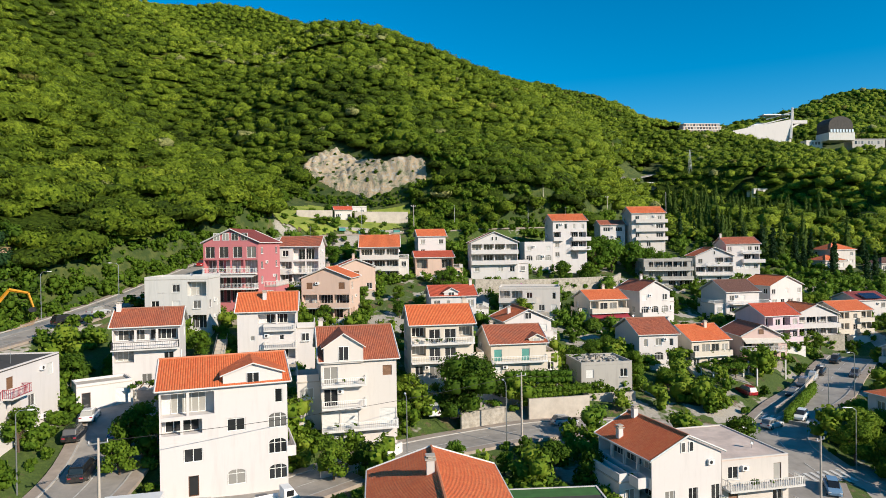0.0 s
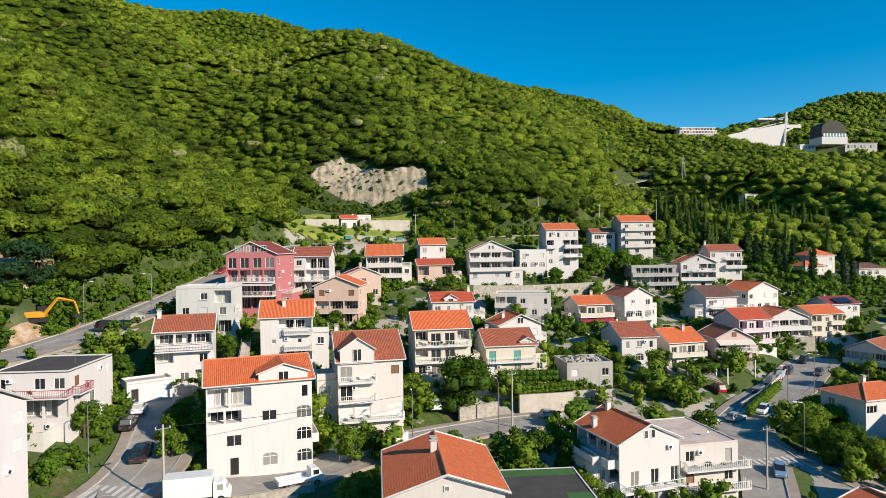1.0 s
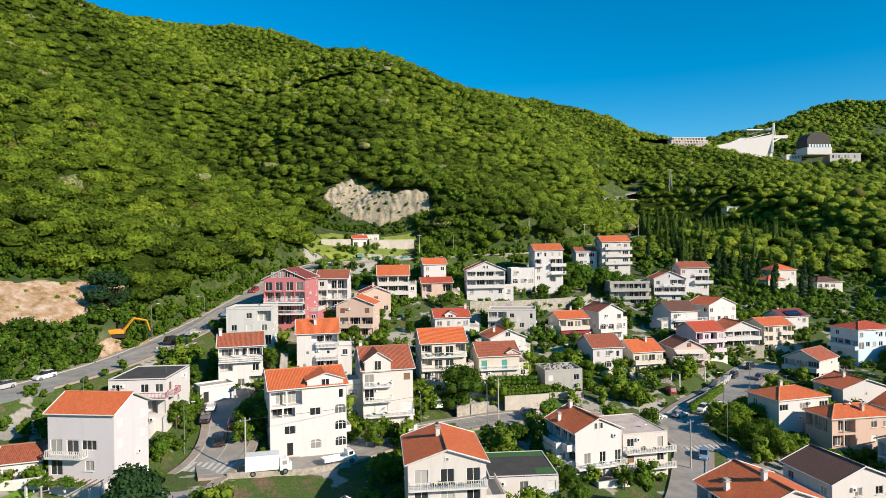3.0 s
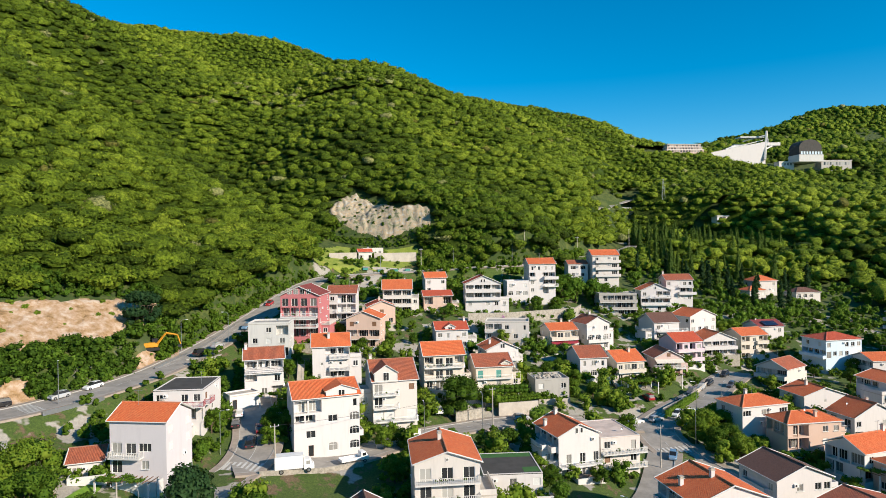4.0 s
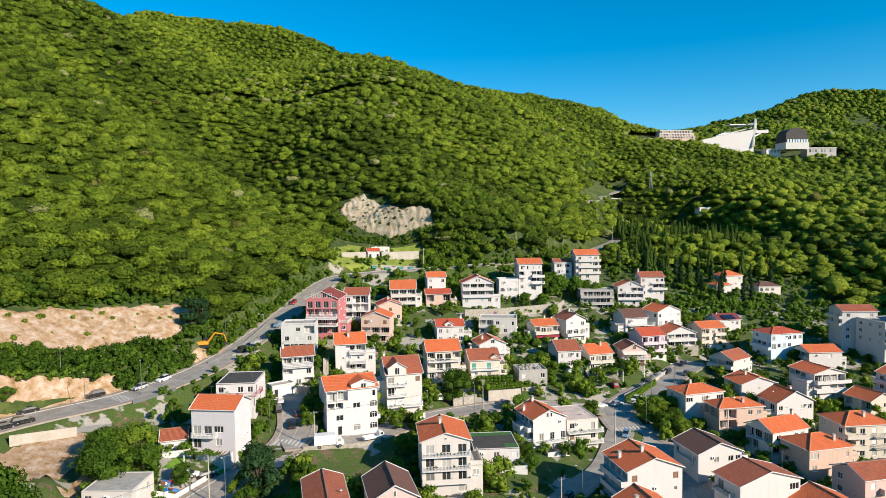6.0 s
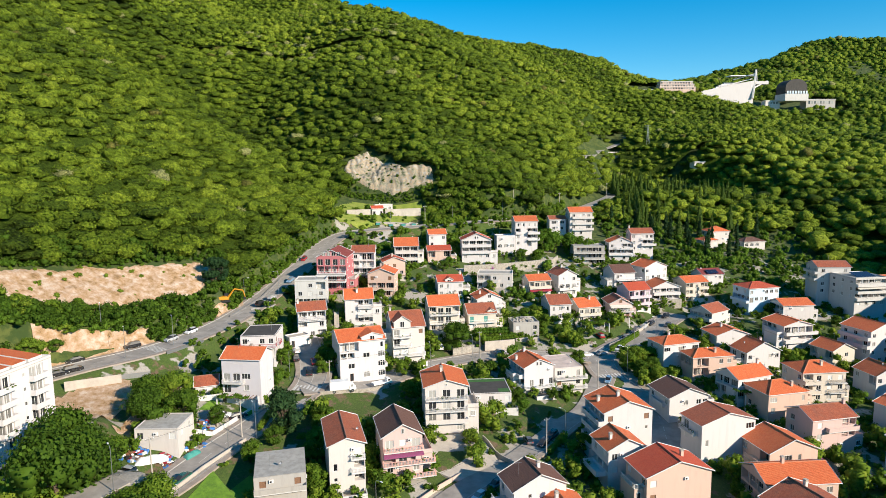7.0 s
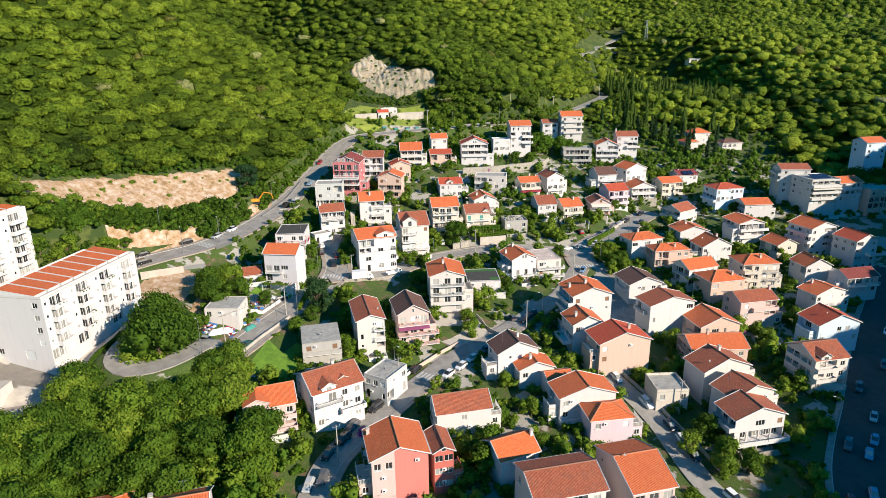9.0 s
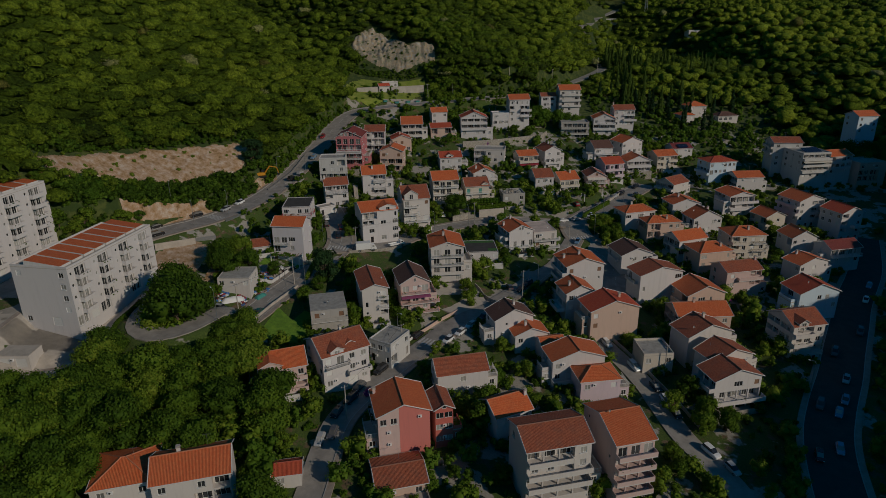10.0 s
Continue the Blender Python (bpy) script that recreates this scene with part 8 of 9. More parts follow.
for cx_, cy_, kd, co in ((64.4, 116.6, "saloon", "black"), (69.2, 122, "suv", "grey"), (73.6, 126.4, "hatch", "silver"), (77.4, 130.2, "suv", "black"), (82.8, 127.4, "hatch", "grey"), (86, 139, "suv", "black")):
    park(cx_, cy_, kd, co)
park(48.2, 78.6, "hatch", "blue")
park(25.6, 44.2, "suv", "black")
park(19.6, 42.2, "hatch", "grey", 100)
park(23.0, 40.6, "hatch", "black")
for cx_, cy_, kd, co in ((97.6, -8.4, "hatch", "blue"), (93.2, -13.4, "hatch", "blue"), (103, 0.4, "hatch", "silver"), (107.4, 13.4, "suv", "grey"), (141.6, 53.6, "hatch", "blue"), (134.4, 43.6, "hatch", "white"), (120.8, 24, "suv", "grey"), (86.2, -26, "hatch", "blue"), (80.6, -28, "hatch", "red"), (90.6, -10, "suv", "grey")):
    park(cx_, cy_, kd, co)


def box_truck(x, y, turn):
    z = along_road(x, y)[1] + 0.05
    root = thing("box_truck", "white box truck standing at the kerb", "truck", (x, y, z), turn)
    q = Shape()
    q.box(-3.4, 1.5, -1.15, 1.15, 0.85, 3.1)
    part("box", q, WHITE_METAL, root)
    q = Shape()
    loft(q, [ring(1.62, 1.0, 0.55, 2.3), ring(2.6, 1.0, 0.55, 2.25), ring(3.1, 0.98, 0.55, 1.5), ring(3.4, 0.95, 0.55, 1.1)])
    cab_ = part("cab", q, WHITE_METAL, root)
    q = Shape()
    q.face([(2.66, -0.86, 2.12), (3.12, -0.86, 1.5), (3.12, 0.86, 1.5), (2.66, 0.86, 2.12)][::-1])
    for sg in (-1, 1):
        q.box(2.0, 2.65, sg * 1.0 - 0.012, sg * 1.0 + 0.012, 1.45, 2.05)
    part("cab_window", q, GLASS, cab_)
    q = Shape()
    q.box(-3.3, 3.0, -0.4, 0.4, 0.5, 0.84)
    part("chassis", q, DARK_METAL, root)
    for wx in (-2.3, 2.4):
        for wy in (-0.92, 0.92):
            wheel(root, wx, wy, 0.42, 0.26)


def flatbed(x, y, turn):
    z = along_road(x, y)[1] + 0.05
    root = thing("flatbed_truck", "small white flatbed truck standing at the kerb", "truck", (x, y, z), turn)
    q = Shape()
    q.box(-2.9, 0.9, -0.95, 0.95, 0.72, 0.84)
    q.box(-2.9, 0.9, -0.95, -0.9, 0.84, 1.2)
    q.box(-2.9, 0.9, 0.9, 0.95, 0.84, 1.2)
    q.box(-2.9, -2.85, -0.9, 0.9, 0.84, 1.2)
    part("bed", q, WHITE_METAL, root)
    q = Shape()
    loft(q, [ring(1.0, 0.88, 0.5, 2.05), ring(1.9, 0.88, 0.5, 2.02), ring(2.35, 0.86, 0.5, 1.3), ring(2.6, 0.82, 0.5, 1.0)])
    cab_ = part("cab", q, WHITE_METAL, root)
    q = Shape()
    for sg in (-1, 1):
        q.box(1.25, 1.95, sg * 0.88 - 0.012, sg * 0.88 + 0.012, 1.3, 1.85)
    q.face([(2.35, 0.7, 1.34), (1.98, 0.7, 1.88), (1.98, -0.7, 1.88), (2.35, -0.7, 1.34)])
    part("cab_window", q, GLASS, cab_)
    for wx in (-1.9, 1.7):
        for wy in (-0.78, 0.78):
            wheel(root, wx, wy, 0.34, 0.22)


box_truck(-27.0, 56.2, 14)
flatbed(-17.2, 62.2, 30)


def excavator(x, y, turn):
    z = zat(x, y) + 0.1
    root = thing("excavator", "orange-yellow tracked excavator on bare earth by the road", "excavator", (x, y, z), turn)
    for sg in (-1, 1):
        q = Shape()
        prof = [(-1.7, 0.35), (-1.4, 0.05), (1.4, 0.05), (1.7, 0.35), (1.4, 0.75), (-1.4, 0.75)]
        loft(q, [[(a, sg * 1.0 - 0.28, b) for a, b in prof], [(a, sg * 1.0 + 0.28, b) for a, b in prof]])
        part("track", q, RUBBER, root)
    q = Shape()
    loft(q, [ring(-1.9, 1.2, 0.9, 1.9), ring(0.2, 1.25, 0.9, 1.95), ring(1.2, 1.2, 0.9, 1.5)])
    part("house", q, YELLOW_PAINT, root)
    q = Shape()
    loft(q, [ring(-0.2, 0.5, 1.5, 2.9), ring(1.0, 0.5, 1.5, 2.85), ring(1.35, 0.48, 1.5, 2.0)])
    c = part("cab", q, GLASS, root)
    c.location = (0, 0.65, 0)
    pts = [(1.0, -0.3, 1.5), (3.0, -0.3, 4.1), (5.6, -0.3, 3.5), (6.3, -0.3, 1.2)]
    for nm, a, b, r in (("boom", pts[0], pts[1], 0.3), ("boom", pts[1], pts[2], 0.26), ("stick", pts[2], pts[3], 0.2)):
        q = Shape()
        q.beam(a, b, r, r * 0.75, 4)
        part(nm, q, YELLOW_PAINT, root)
    q = Shape()
    loft(q, [[(6.1, s_, 1.25), (6.6, s_, 1.1), (6.6, s_, 0.5), (5.9, s_, 0.45), (5.6, s_, 0.9)] for s_ in (-0.8, 0.2)])
    part("bucket", q, DARK_METAL, root)
    q = Shape()
    q.beam((1.3, -0.3, 1.9), (2.6, -0.3, 3.2), 0.07, n=6)
    part("ram", q, METAL, root)


excavator(-71.8, 99.5, 20)


# ---------------------------------------------------------------- lamps, poles and cables
def make_lamp():
    root = thing("street_lamp", "tall slim grey street lamp beside the road", "street lamp", (0, 0, 0), group="street lamps")
    q = Shape()
    q.beam((0, 0, -0.3), (0, 0, 8.0), 0.09, 0.05, 8)
    q.beam((0, 0, 8.0), (0.35, 0, 8.35), 0.045, 0.04, 6)
    q.beam((0.35, 0, 8.35), (1.3, 0, 8.45), 0.04, 0.035, 6)
    part("pole", q, METAL, root)
    q = Shape()
    loft(q, [ring(1.2, 0.1, 8.38, 8.5, 0.04), ring(1.6, 0.14, 8.38, 8.52, 0.04), ring(1.85, 0.08, 8.4, 8.48, 0.03)])
    part("lantern", q, WHITE_METAL, root)
    return root


LAMP = Kind(make_lamp())
for x, y, t in ((-57.5, 112, 180), (-75, 66.5, 120), (-83, 56, 120), (-92, 62, 300), (-67.5, 106, 0), (-42.2, 62, 0), (-42, 30, 130), (-46.5, 25, 130), (-57, -1.2, 130), (8, 82.5, 100), (-4.5, 74, 100), (28.5, 42, 140), (56, 86, 180), (63.5, 104.5, 200), (74, 114, 200), (-13.4, 8.8, -40), (92, -3, 150), (107, 24, 150), (-26, 203.5, -90), (4, 212, -90), (30, 222, -90)):
    LAMP.put(x, y, 1.0, t)


def make_pole(h, label):
    root = thing("utility_pole", label, "utility pole", (0, 0, 0), group="utility poles")
    q = Shape()
    q.beam((0, 0, -0.5), (0, 0, h), 0.16, 0.10, 8)
    part("pole", q, PALE_CONCRETE, root)
    q = Shape()
    q.box(-0.8, 0.8, -0.05, 0.05, h - 0.5, h - 0.4)
    a = part("crossarm", q, METAL, root)
    for x in (-0.7, 0.0, 0.7):
        q = Shape()
        q.beam((x, 0, h - 0.4), (x, 0, h - 0.15), 0.05, 0.03, 6)
        part("insulator", q, WHITE_METAL, a)
    return root


POLE = Kind(make_pole(9.0, "pale concrete utility pole carrying cables"))
TALL_POLE = Kind(make_pole(15.0, "tall pale pole among the trees"))
POLES = [(-9.5, 208.5), (36, 226), (62, 238), (96, 272), (122, 345), (148, 440), (150, 454)]
for x, y in POLES[:3]:
    POLE.put(x, y, 1.05, 20)
for x, y in POLES[3:]:
    TALL_POLE.put(x, y, 1.0, 60)
TOWN_POLES = [(10.5, 86.5), (-30, 54.5), (23, 36), (-12, 3), (-22.5, -24), (44, 74), (55.5, 0), (-55, 8.5), (-45.5, 31)]
for x, y in TOWN_POLES:
    POLE.put(x, y, 1.0, 30)


def cable(a, b, sag):
    q = Shape()
    pts = [Vector(a).lerp(Vector(b), k / 8) - Vector((0, 0, sag * 4 * (k / 8) * (1 - k / 8))) for k in range(9)]
    for p0, p1 in zip(pts, pts[1:]):
        q.beam(p0, p1, 0.025, n=4)
    solid("cable", q, RUBBER, "thin dark overhead cable between poles", "cable")


for (ax, ay), (bx, by) in (((10.5, 86.5), (-30, 54.5)), ((23, 36), (-12, 3)), ((-12, 3), (-22.5, -24)), ((-55, 8.5), (-45.5, 31)), ((36, 226), (62, 238))):
    cable((ax, ay, zat(ax, ay) + 8.7), (bx, by, zat(bx, by) + 8.7), 0.8)


def pylon(x, y, h):
    z = float(land(np.array([float(x)]), np.array([float(y)]))[0])
    root = thing("lattice_pylon", "grey lattice pylon standing in the woods", "pylon", (x, y, z))
    for sx in (-1, 1):
        for sy in (-1, 1):
            q = Shape()
            q.beam((sx * 1.3, sy * 1.3, -0.5), (sx * 0.25, sy * 0.25, h), 0.12, 0.08, 4)
            part("leg", q, METAL, root)
    for k in range(8):
        t0, t1 = k / 8, (k + 1) / 8
        w0, w1 = 1.3 - 1.05 * t0, 1.3 - 1.05 * t1
        q = Shape()
        for sg in (-1, 1):
            q.beam((-w0, sg * w0, h * t0), (w1, sg * w1, h * t1), 0.05, n=4)
            q.beam((sg * w0, w0, h * t0), (sg * w1, -w1, h * t1), 0.05, n=4)
        part("brace", q, METAL, root)
    for zz in (0.8, 0.9, 0.98):
        q = Shape()
        q.beam((-2.4, 0, h * zz), (2.4, 0, h * zz), 0.08, n=4)
        part("arm", q, METAL, root)


pylon(175, 447, 20)


# ---------------------------------------------------------------- walls, terraces and yards
def wall_line(pts, height, thick, mat, label, name="retaining_wall", sink=1.2, level=None):
    """A free-standing or retaining wall along a line; its top follows the ground or stays level."""
    q = Shape()
    for (ax, ay), (bx, by) in zip(pts, pts[1:]):
        n = max(1, int(math.hypot(bx - ax, by - ay) / 2.5))
        for k in range(n):
            x0, y0 = ax + (bx - ax) * k / n, ay + (by - ay) * k / n
            x1, y1 = ax + (bx - ax) * (k + 1) / n, ay + (by - ay) * (k + 1) / n
            g0, g1 = zat(x0, y0), zat(x1, y1)
            t0, t1 = (g0 + height, g1 + height) if level is None else (level, level)
            d = Vector((x1 - x0, y1 - y0, 0)).normalized()
            s_ = Vector((-d.y, d.x, 0)) * thick / 2
            P = [(x0 - s_.x, y0 - s_.y), (x1 - s_.x, y1 - s_.y), (x1 + s_.x, y1 + s_.y), (x0 + s_.x, y0 + s_.y)]
            lo = [(*P[0], g0 - sink), (*P[1], g1 - sink), (*P[2], g1 - sink), (*P[3], g0 - sink)]
            hi = [(*P[0], t0), (*P[1], t1), (*P[2], t1), (*P[3], t0)]
            q.face(hi)
            q.face([lo[0], lo[1], hi[1], hi[0]])
            q.face([lo[2], lo[3], hi[3], hi[2]])
            q.face([lo[1], lo[2], hi[2], hi[1]])
            q.face([lo[3], lo[0], hi[0], hi[3]])
    return solid(name, q, mat, label, "wall", kind="structure")


wall_line([(8, 160), (22, 166), (35, 173), (48, 180)], 3.4, 0.5, STONE, "weathered grey stone retaining wall below the white houses")
wall_line([(48, 180), (52, 186)], 3.0, 0.5, STONE, "weathered grey stone retaining wall below the white houses")
wall_line([(-47.5, 206), (-36.5, 210)], 1.0, 0.3, PALE_CONCRETE, "long white rendered wall of the meadow terrace", level=53.4)
wall_line([(-29.5, 212.5), (-12, 218.8)], 1.0, 0.3, PALE_CONCRETE, "long white rendered wall of the meadow terrace", level=53.0)
wall_line([(2.2, 89.2), (8.6, 93.2)], 2.6, 0.4, STONE, "rough stone wall beside the garage door")
wall_line([(12.6, 95.2), (22.6, 99.2)], 3.4, 0.4, PALE_CONCRETE, "stained pale retaining wall topped by a hedge")
wall_line([(-14, 70.5), (-8, 74.5), (-5.5, 79)], 1.6, 0.25, TRIM, "white rendered garden wall along the street")
wall_line([(-46.5, 46.5), (-52.5, 32), (-57.5, 30)], 1.1, 0.2, TRIM, "low white garden wall beside the street")
wall_line([(-32.5, 53.5), (-22, 57.5), (-15.5, 61.5)], 0.9, 0.25, STONE, "stone parapet along the street's lower side", sink=3.0)
wall_line([(-44, 29), (-49, 18), (-53, 6)], 1.0, 0.25, PALE_CONCRETE, "pale concrete parapet along the street")
wall_line([(8.6, 41), (12.5, 34), (15, 31)], 1.2, 0.2, PALE_CONCRETE, "pale rendered yard wall")
wall_line([(-7.6, 13.6), (-2, 21), (3, 26.5)], 1.0, 0.2, WALLS["peach"], "low peach garden wall beside the street")
wall_line([(55.5, 106), (62, 112.5), (70, 121.5), (78, 131)], 1.4, 0.25, PALE_CONCRETE, "pale garden wall along the street")
wall_line([(55, 101), (58, 98)], 0.8, 0.25, STONE, "low stone wall at the junction")
wall_line([(60, 79), (66, 90), (72, 99), (80, 106)], 1.5, 0.25, PALE_CONCRETE, "pale garden wall with planting above")
wall_line([(44, 21), (50.5, 5), (55, -10), (58, -22)], 1.0, 0.2, PALE_CONCRETE, "pale wall along the lane")
wall_line([(-89, 39), (-79.5, 46.5)], 2.3, 0.2, PALE_CONCRETE, "pale rendered yard wall beside the upper road", "yard_wall")
wall_line([(-80.5, 48), (-75, 52)], 1.2, 0.15, METAL, "grey metal fence beside the upper road", "metal_fence")
wall_line([(-61, 128), (-63, 110), (-68, 92)], 0.75, 0.1, METAL, "grey crash barrier beside the upper road", "crash_barrier", sink=0.1)
wall_line([(-68, 70), (-74, 60)], 0.75, 0.1, METAL, "grey crash barrier beside the upper road", "crash_barrier", sink=0.1)


def slab(name, outline, lift, mat, label, category="yard", thick=0.5, level=None):
    q = Shape()
    z = [(level if level is not None else zat(x, y) + lift) for x, y in outline]
    q.face([(x, y, h) for (x, y), h in zip(outline, z)])
    n = len(outline)
    for i in range(n):
        j = (i + 1) % n
        q.face([(*outline[i], z[i]), (*outline[i], z[i] - thick - 1.5), (*outline[j], z[j] - thick - 1.5), (*outline[j], z[j])])
    return solid(name, q, mat, label, category, kind="structure")


patch("block_drive", [(-91, 33), (-86, 44), (-79, 50), (-74, 46), (-73, 36), (-73, 25), (-76, 22), (-83, 23), (-89, 27)], SOIL, "bare sandy ground beside the apartment block", "yard", 1.0, 0.0, 0.25)
patch("dirt_yard", [(-72, 25), (-66, 23), (-60.5, 29), (-59, 38), (-64, 51), (-70, 46)], SOIL, "bare sandy yard below the upper road", "yard", 1.0, 0.0, 0.3)
slab("lawn", [(-49, 5), (-47, 17), (-41, 11), (-39, 2), (-45, 2)], 0.3, LAWN, "bright green sloping lawn below the street")
slab("earth_pad", [(-79, 94), (-71.5, 92), (-67, 103), (-69, 108), (-76, 106)], 0.25, SOIL, "trodden bare earth round the excavator")
slab("parking_yard", [(-4, 27), (3, 24), (12, 32), (9.5, 40), (-4, 38.5)], 0.12, PALE_CONCRETE, "pale concrete parking yard in front of the houses")
slab("parking_deck", [(-63, 98), (-57.5, 100), (-55.4, 112), (-59.6, 112.4)], 0.3, CONCRETE, "grey concrete parking deck beside the upper road", level=29.4)
slab("forecourt", [(-8.5, 64), (-12, 63), (-15.5, 66.5), (-12.5, 70)], 0.15, PALE_CONCRETE, "pale concrete forecourt beside the street")
patch("block_forecourt", [(-112, -28), (-90, -27), (-83.5, -13), (-86, -3), (-112, -3)], PALE_CONCRETE, "pale concrete forecourt of the apartment block", "yard", 1.0, 0.0, 0.3)
patch("block_apron", [(-106, -14), (-84.5, -13), (-82, -4), (-88, -4), (-106, -6)], PALE_CONCRETE, "pale concrete forecourt of the apartment block", "yard", 1.0, 0.0, 0.3)
patch("block_walk", [(-82, -4), (-79.8, 8), (-78, 23), (-84, 24), (-88, -4)], PALE_CONCRETE, "pale concrete strip along the garages", "yard", 1.0, 0.0, 0.3)
slab("lawn", [(-58.5, 40), (-46, 41.5), (-44.5, 46), (-57, 46)], 0.12, LAWN, "bright green garden lawn")
slab("lawn", [(-44, 8), (-40, 18), (-36, 16), (-38, 0), (-43, -2)], 0.12, LAWN, "bright green sloping lawn")
slab("car_park", [(-44, 200), (-14, 206), (-13, 210), (-46, 205)], 0.2, PALE_CONCRETE, "pale paved strip beside the upper road")

for k, (x, y) in enumerate(((-32, 201.5), (-26, 203), (-20, 204.6), (-15, 205.6))):
    root = thing("waste_container", "green metal waste container beside the upper road", "container", (x, y, zat(x, y) + 0.1), 12, group="waste containers")
    q = Shape()
    loft(q, [ring(-1.0, 0.65, 0.15, 1.1, 0.1), ring(1.0, 0.65, 0.15, 1.1, 0.1)])
    part("bin", q, TEAL, root)
    q = Shape()
    loft(q, [ring(-1.05, 0.7, 1.11, 1.3, 0.08), ring(1.05, 0.7, 1.11, 1.3, 0.08)])
    part("lid", q, METAL, root)


def hedge(pts, height, wide, mat, label, base=0.0):
    """A clipped hedge along a line, of small leaf sprays."""
    g = np.random.default_rng(int(abs(pts[0][0] * 31 + pts[0][1] * 7)))
    L = []
    for (ax, ay), (bx, by) in zip(pts, pts[1:]):
        n = max(1, int(math.hypot(bx - ax, by - ay) / (wide * 0.55)))
        for k in range(n + 1):
            x, y = ax + (bx - ax) * k / n, ay + (by - ay) * k / n
            for h in (0.3, 0.72):
                L.append(((x, y, zat(x, y) + base + height * h), wide * 0.62))
    v, f = leaf_cloud(g, L, 60, 0.28, height / wide * 0.55)
    tagged(new("hedge", array_mesh("hedge", v, f, [mat])), label, "hedge")


hedge([(12.8, 96.2), (22.6, 100.2)], 1.7, 1.5, LEAVES, "clipped dark green hedge on the wall", 2.9)
hedge([(10, 99), (20, 102.4)], 2.2, 2.2, PALE_LEAVES, "tall green garden hedge below the house", 2.9)
hedge([(-42.5, 34), (-42, 47)], 1.6, 1.2, LEAVES, "dark green hedge beside the street")
hedge([(24, 36.5), (29, 45)], 1.5, 1.6, PALE_LEAVES, "bright green clipped hedge beside the street")
hedge([(55, 101.5), (61, 108.5), (69, 118)], 2.2, 1.2, PALE_LEAVES, "bright green hedge above the street wall")
hedge([(86, 124), (96, 122), (101, 126)], 1.8, 1.4, LEAVES, "dark green hedge before the houses")
hedge([(-82.5, -12), (-81, -3), (-79.6, 7)], 0.9, 0.9, LEAVES, "low green hedge in front of the apartment block")


def pergola(x, y, turn, w, d, h, label, leafy=True, mat=None):
    """Posts and beams roofed with vines."""
    z = zat(x, y)
    root = thing("pergola", label, "pergola", (x, y, z), turn)
    for sx in (-1, 1):
        for sy in (-1, 1):
            q = Shape()
            q.box(sx * w / 2 - 0.12, sx * w / 2 + 0.12, sy * d / 2 - 0.12, sy * d / 2 + 0.12, -1.5, h)
            part("post", q, TRIM, root)
    for k in range(int(w / 0.9) + 1):
        q = Shape()
        px = -w / 2 + w * k / int(w / 0.9)
        q.box(px - 0.04, px + 0.04, -d / 2 - 0.2, d / 2 + 0.2, h, h + 0.12)
        part("rafter", q, WOOD, root)
    if leafy:
        g = np.random.default_rng(int(abs(x * 13 + y)))
        L = [((g.uniform(-w / 2, w / 2), g.uniform(-d / 2, d / 2), h + 0.2), 0.75) for _ in range(int(w * d * 0.9))]
        v, f = leaf_cloud(g, L, 36, 0.3, 0.4)
        part("vines", array_mesh("vines", v, f, [mat or PALE_LEAVES]), None, root)


pergola(72, 96.5, 40, 7, 4, 2.6, "white-posted pergola overgrown with green vines")
pergola(54, 120, 10, 9, 4, 2.5, "pergola overgrown with bright green vines")
pergola(64, 127.5, 8, 8, 3.5, 2.5, "pergola overgrown with green vines before the house")
pergola(-50.5, 43.6, -7, 9, 2.6, 2.6, "pergola overgrown with bright green vines before the house")
pergola(-37, 84, 16, 8, 2.4, 2.4, "vine-covered pergola on the terrace", mat=LEAVES)
pergola(14, 100.6, 9, 9, 2.5, 2.4, "pergola overgrown with green vines before the house", mat=LEAVES)
pergola(84, 67, 20, 5, 4, 5.2, "roof pergola covered with green vines", mat=PALE_LEAVES)


def panels(x, y, z, turn, tilt, nx, ny, label, category="solar panels", mats=(SOLAR, METAL), w=1.0, h=1.6, gap=0.08, name="solar_array"):
    root = thing(name, label, category, (x, y, z), turn)
    root.rotation_mode = "XYZ"
    root.matrix_basis = pose(x, y, z, tilt, 0, turn)
    for i in range(nx):
        for j in range(ny):
            q = Shape()
            x0, y0 = (i - nx / 2) * (w + gap), (j - ny / 2) * (h + gap)
            q.box(x0, x0 + w, y0, y0 + h, 0.05, 0.1)
            part("panel", q, mats[0], root)
    q = Shape()
    q.box(-nx * (w + gap) / 2, nx * (w + gap) / 2, -0.04, 0.04, -0.3, 0.05)
    part("rail", q, mats[1], root)


panels(120.2, 178.4, 25.6, 10, 22, 5, 2, "dark blue solar panels on the roof")
panels(171, 153, 28.2, 8, 15, 8, 3, "rows of dark solar panels on the flat roof")
panels(-26.6, 66.6, 27.7, 20, 14, 5, 2, "grey-blue panels roofing the terrace")
panels(82, 88.5, 17.1, 9, 20, 2, 1, "dark skylight panels in the roof")

